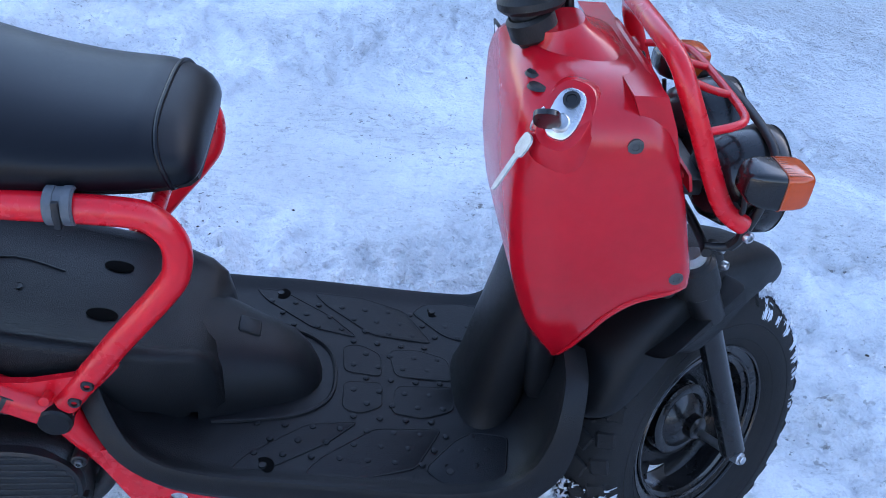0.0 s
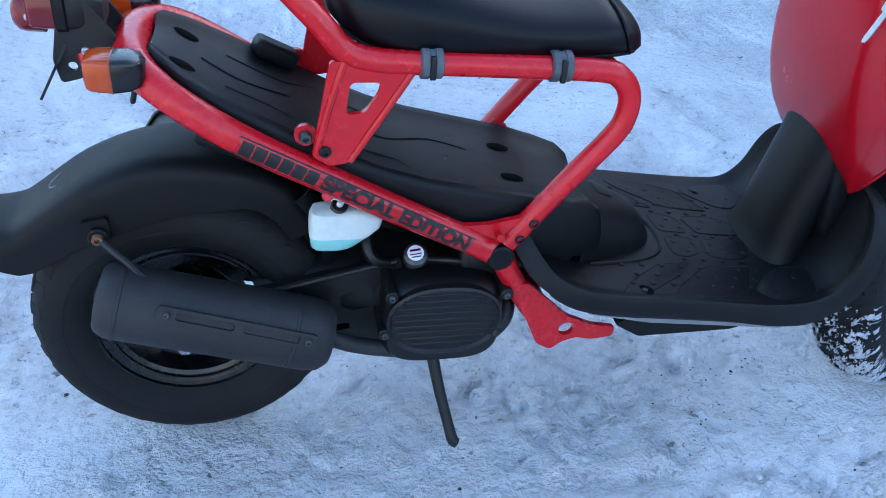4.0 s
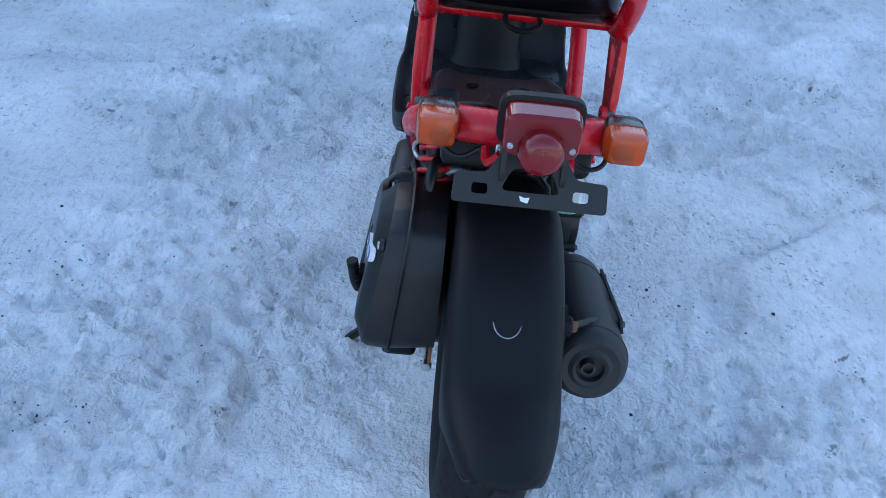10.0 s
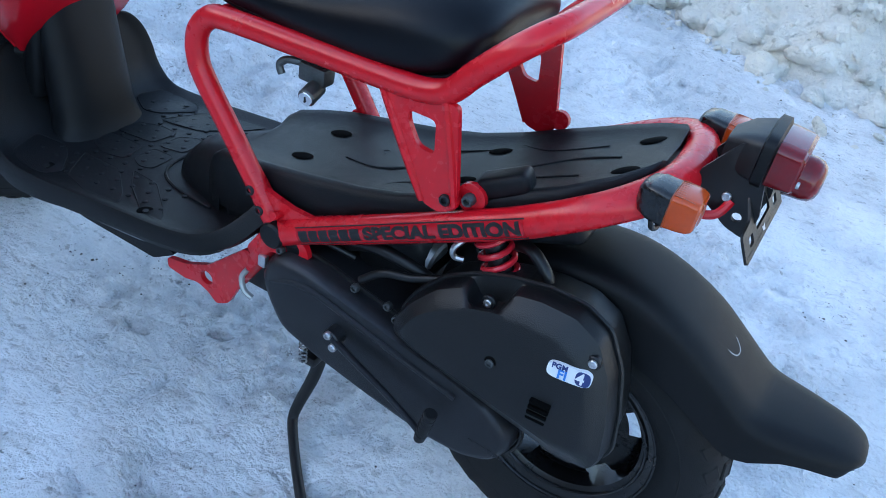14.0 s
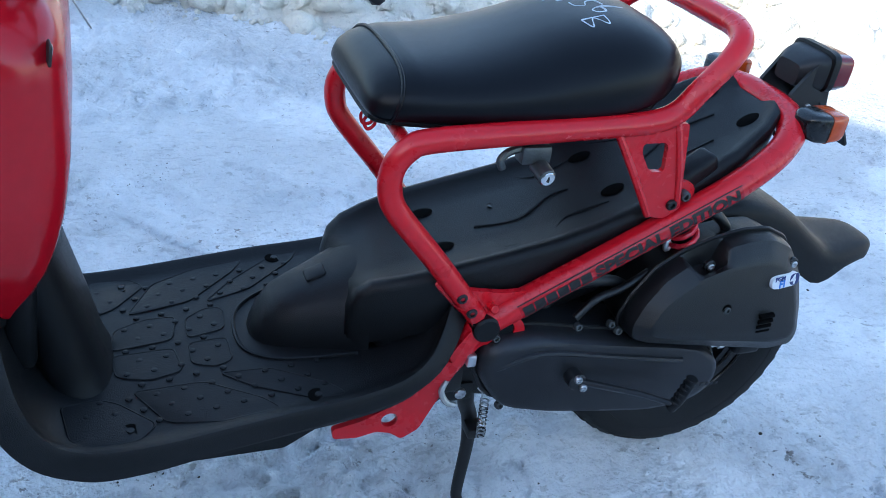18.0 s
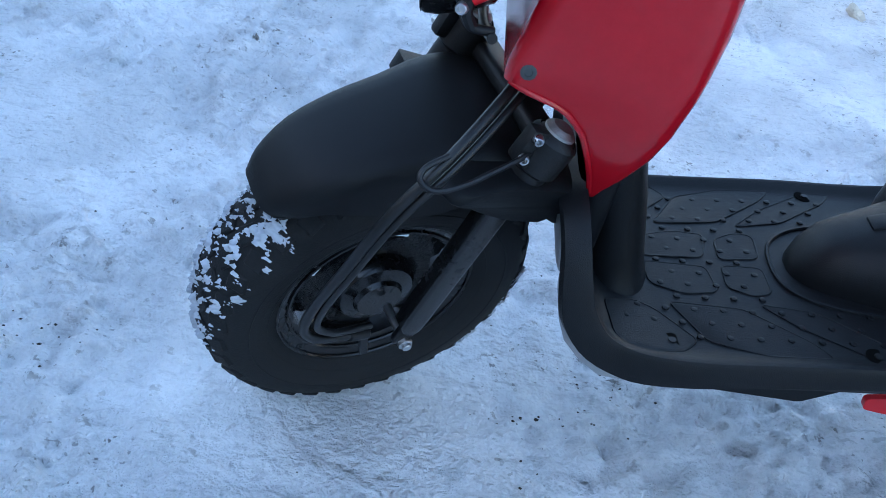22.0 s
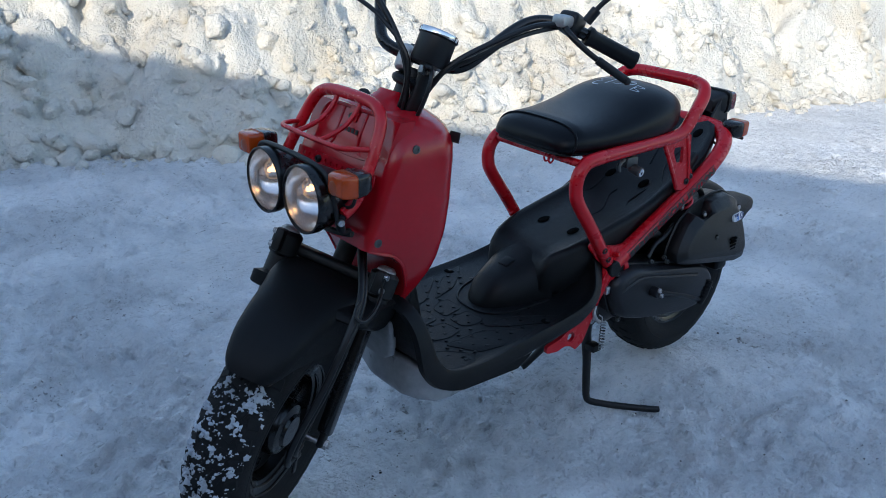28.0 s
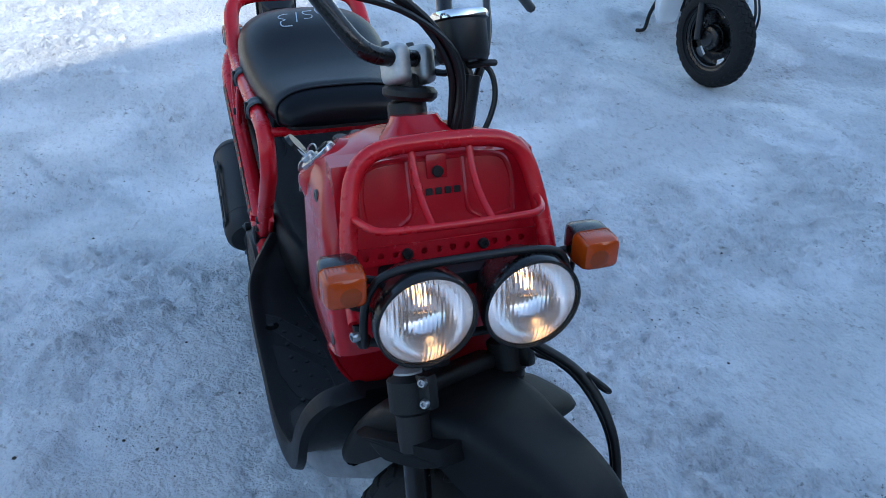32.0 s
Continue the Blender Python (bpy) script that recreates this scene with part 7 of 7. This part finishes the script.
# words along both main tubes: name as blocks, then the two readable words
for s in (-1, 1):
    a, b = Vector((0.392, 0, 0.4282)), Vector((0.098, 0, 0.5866))
    d = (b - a).normalized() * (1 if s > 0 else -1)
    nrm = Vector((0, s, 0))
    up = nrm.cross(d)
    base_m = Matrix((d, up, nrm)).transposed().to_4x4()
    mid = (a + b) / 2
    roll = Matrix.Translation(mid + nrm * HALF) @ base_m @ pose(0, 0, 0, 2 if s > 0 else 0)
    tubeband = part("word_band", xf(loft([[(p, q, math.sqrt(max(0, LOW_R ** 2 - q * q)) + z) for q in np.linspace(-0.0122, 0.0122, 9)] for p in (-0.172, 0.172) for z in (0.0004,)], cap=False, close=False), roll), RED_DARK, scooter, "dark red backing of the tube lettering")
    for i in range(6):
        u = -0.160 + i * 0.0176
        letter = part("name_bar", xf(loft([[(u + p, q, math.sqrt(LOW_R ** 2 - q * q) + 0.0007) for q in (0.0082 if s > 0 else 0.0096) * np.linspace(-1, 1, 7)] for p in (-0.0078, 0.0078)], cap=False, close=False), roll), DECAL, tubeband, "plain black block")
    wm = roll @ pose(0, 0, LOW_R + 0.0004)
    w1 = letters("SPECIAL", 0.0270, DECAL, tubeband, wm @ pose(-0.004, 0, -0.0006), "letters", 0.0013)
    w2 = letters("EDITION", 0.0270, DECAL, tubeband, wm @ pose(0.112, 0, -0.0006), "letters", 0.0013)
    for w in (w1, w2):                      # cut the flat letters into strips and wrap them round the tube
        bm = bmesh.new()
        bm.from_mesh(w.data)
        for q in np.linspace(-0.0120, 0.0120, 14):
            bmesh.ops.bisect_plane(bm, geom=bm.verts[:] + bm.edges[:] + bm.faces[:], plane_co=(0, q, 0), plane_no=(0, 1, 0))
        bm.to_mesh(w.data)
        bm.free()
        wide = max(abs(v.co.x) for v in w.data.vertices)
        for v in w.data.vertices:
            q = max(-0.0185, min(0.0185, v.co.y * (0.84 if s > 0 else 1.0)))
            v.co.z += math.sqrt(LOW_R ** 2 - q * q) - LOW_R + 0.0008
            v.co.y = q
            v.co.x *= 0.0545 / wide
    for q in (-0.0120, 0.0120):
        part("band_line", xf(tube([(-0.173, q, math.sqrt(LOW_R ** 2 - q * q) + 0.0002), (0.173, q, math.sqrt(LOW_R ** 2 - q * q) + 0.0002)], 0.0009, 6, 0), roll), DECAL, tubeband)

# red shock absorber
P, Q = Vector((0.158, 0.105, 0.552)), Vector((0.098, 0.105, 0.430))
shock = part("shock_absorber", bar(P, Q, 0.0075, 14), STEEL, scooter, "shock absorber with a red coil spring")
turns = 7
axis_ = (Q - P).normalized()
u_ = axis_.orthogonal().normalized()
v_ = axis_.cross(u_)
part("coil_spring", tube([P.lerp(Q, 0.06 + 0.86 * i / (turns * 12)) + 0.021 * (math.cos(2 * math.pi * i / 12) * u_ + math.sin(2 * math.pi * i / 12) * v_) for i in range(turns * 12 + 1)], 0.0042, 8, 0), SPRING_RED, shock, "red coil spring")
part("spring_seat", bar(P.lerp(Q, 0.92), P.lerp(Q, 0.97), 0.024, 20), SATIN, shock)
part("spring_seat", bar(P.lerp(Q, 0.02), P.lerp(Q, 0.06), 0.024, 20), SATIN, shock)
part("damper", bar(P.lerp(Q, 0.1), P.lerp(Q, 0.92), 0.014, 16), SATIN, shock)
part("hose_clip", tube([(0.172, 0.128, 0.520), (0.180, 0.136, 0.508), (0.178, 0.134, 0.495), (0.168, 0.128, 0.492)], 0.004, 8, 4), STEEL, shock)

# brake arm at the rear hub, left
part("brake_arm", plate(round_poly([(-0.030, 0.300), (-0.020, 0.302), (-0.012, 0.262), (-0.020, 0.255), (-0.030, 0.262)], 0.003), (), 0.082, 0.087), RUST, scooter, "rusty brake arm")
part("brake_rod", bar((-0.026, 0.088, 0.262), (0.06, 0.095, 0.258), 0.0035, 10), STEEL, scooter)
part("adjuster_nut", bar((-0.034, 0.088, 0.262), (-0.022, 0.088, 0.262), 0.008, 6, bev=0.1), STEEL, scooter)
part("brake_bracket", block((0.012, 0.092, 0.268), (0.03, 0.012, 0.018), 0.003), STEEL, scooter)

# centre stand: two legs on a cross tube, long tread lever on the left, return spring
stand = part("centre_stand", tube([(0.418, 0.078, 0.240), (0.412, 0.072, 0.200), (0.398, 0.066, 0.160), (0.398, 0.074, 0.110), (0.411, 0.092, 0.048), (0.414, 0.100, 0.024), (0.408, 0.110, 0.015), (0.385, 0.136, 0.012), (0.350, 0.173, 0.010), (0.305, 0.217, 0.009), (0.287, 0.231, 0.008)],
                                  [0.0135, 0.013, 0.0125, 0.0105, 0.0095, 0.009, 0.0088, 0.0085, 0.0085, 0.0085, 0.0082], 12, 5), SATIN, scooter, "black centre stand standing in the snow")
part("stand_leg", tube([(0.400, -0.020, 0.205), (0.382, -0.042, 0.150), (0.390, -0.072, 0.092), (0.404, -0.106, 0.036), (0.411, -0.122, 0.012), (0.418, -0.126, 0.006)], [0.011, 0.0105, 0.0095, 0.009, 0.010, 0.009], 12, 5), SATIN, stand)
part("stand_cross", tube([(0.414, 0.076, 0.215), (0.408, 0.03, 0.210), (0.398, -0.03, 0.205)], 0.011, 12, 3), SATIN, stand)
part("stand_pivot", block((0.440, 0.088, 0.248), (0.046, 0.026, 0.034), 0.006), ENGINE, stand)
part("stand_lug", block((0.398, 0.088, 0.158), (0.030, 0.030, 0.018), 0.004), SATIN, stand)
bolt(stand, (0.440, 0.102, 0.250), (0, 1, 0), 0.009, 0.006, STEEL)
part("stand_spring", tube([(0.402 - 0.004 * (i / 90) + 0.0062 * math.cos(i * 0.698), 0.112 + 0.0062 * math.sin(i * 0.698), 0.240 - 0.078 * i / 90) for i in range(91)], 0.0013, 6, 0), STEEL, stand, "bright coil spring")
part("spring_hook", tube([(0.408, 0.112, 0.240), (0.408, 0.112, 0.252), (0.414, 0.106, 0.258)], 0.0016, 6, 4), STEEL, stand)


# white scooter further back ----------------------------------------------------
ws = thing("white_scooter", "white scooter with black trim parked behind", "scooter")
WS = pose(-1.155, 2.06, 0, 0, 0, -23)
ws.matrix_basis = WS
wheel("front_wheel", "black cast wheel of the white scooter", 0.218, 0.096, 0.140, ws, pose(0.0, 0, 0.216, 0, 0, 31), 3, -1)
wheel("rear_wheel", "black cast rear wheel", 0.218, 0.096, 0.140, ws, pose(-1.18, 0, 0.216), 4, -1)
for s in (-1, 1):
    part("fork_leg", bar((0.0, 0.072 * s, 0.203), (-0.10, 0.06 * s, 0.50), 0.017, 14), SATIN, ws)
apron = [(0.440, 0.030, 0.075, 0.020), (0.452, 0.015, 0.110, 0.055), (0.50, -0.015, 0.150, 0.100), (0.60, -0.055, 0.175, 0.125), (0.72, -0.10, 0.175, 0.120), (0.84, -0.16, 0.150, 0.095), (0.92, -0.20, 0.105, 0.06)]
front = part("front_fairing", loft([[(x + p, q, z) for p, q in sup(36, d, w, 0.75)] for z, x, w, d in smooth_rows(apron, 3)]), WHITE, ws, "glossy white nose of the fairing", 55)
for s in (-1, 1):
    outline = [(-0.02, 0.66), (-0.30, 0.70), (-0.45, 0.60), (-0.50, 0.40), (-0.48, 0.20), (-0.43, 0.15), (-0.37, 0.18), (-0.24, 0.36), (-0.12, 0.50), (-0.02, 0.53)]
    side = part("leg_shield", loft([[(x0 + (x - x0) * k, s * y, z0 + (z - z0) * k) for x, z in round_poly(outline, 0.02)] for x0, z0 in ((-0.26, 0.48),) for y, k in ((0.10, 0.97), (0.165, 1.0), (0.186, 0.96), (0.196, 0.86))]), WHITE, ws, "white side panel tapering to a point", 45)
    part("side_trim", loft([[(x0 + (x - x0) * k, s * y, z0 + (z - z0) * k) for x, z in round_poly([(-0.17, 0.66), (-0.27, 0.68), (-0.30, 0.54), (-0.39, 0.60), (-0.41, 0.50), (-0.345, 0.29), (-0.31, 0.285), (-0.23, 0.46)], 0.012)] for x0, z0 in ((-0.26, 0.48),) for y, k in ((0.18, 1.0), (0.1985, 0.95))]), GLOSS, side, "black pointed inlay", 40)
part("inner_guard", loft([[(x, q, z + p) for q, p in sup(24, w, h, 0.5)] for x, z, w, h in ((-0.24, 0.36, 0.10, 0.14), (-0.18, 0.42, 0.10, 0.10), (-0.05, 0.475, 0.095, 0.03))]), SATIN, ws, "black guard behind the wheel", 50)
part("floor_tunnel", block((-0.60, 0, 0.28), (0.50, 0.30, 0.10), 0.03, 3), SATIN, ws)
part("body_side", loft([[(x, q, z + p) for q, p in sup(32, w, h, 0.6)] for x, z, w, h in ((-0.76, 0.40, 0.13, 0.10), (-0.86, 0.50, 0.17, 0.17), (-1.08, 0.58, 0.17, 0.15), (-1.35, 0.64, 0.13, 0.09), (-1.52, 0.68, 0.07, 0.04))]), WHITE, ws, "white tail bodywork", 50)
part("seat", loft([[(x, q, z + p) for q, p in sup(32, w, h, 0.6)] for x, z, w, h in ((-0.70, 0.72, 0.10, 0.03), (-0.78, 0.74, 0.14, 0.05), (-1.0, 0.76, 0.15, 0.05), (-1.3, 0.80, 0.13, 0.045), (-1.45, 0.81, 0.08, 0.02))]), VINYL, ws, "black saddle", 50)
part("engine_cover", block((-1.02, 0.10, 0.26), (0.42, 0.07, 0.13), 0.03, 3), CASE, ws)
part("steering_column", bar((-0.18, 0, 0.9), (-0.22, 0, 1.02), 0.03, 16), SATIN, ws)
part("handlebar", tube([(-0.32, -0.32, 1.04), (-0.26, -0.2, 1.06), (-0.22, 0, 1.03), (-0.26, 0.2, 1.06), (-0.32, 0.32, 1.04)], 0.014, 12, 5), SATIN, ws, "black handlebar")
part("stand_foot", tube([(-0.80, -0.10, 0.24), (-0.86, -0.14, 0.10), (-0.875, -0.155, 0.012), (-0.84, -0.20, 0.010)], 0.010, 10, 4), SATIN, ws)
for r_, dy in ((0.006, 0.0), (0.005, 0.016)):
    part("brake_hose", tube([(0.02, 0.085 + dy, 0.21), (0.10, 0.11 + dy, 0.25), (0.13, 0.115 + dy, 0.36), (0.05, 0.10 + dy, 0.47)], r_, 8, 5), CABLE, ws)
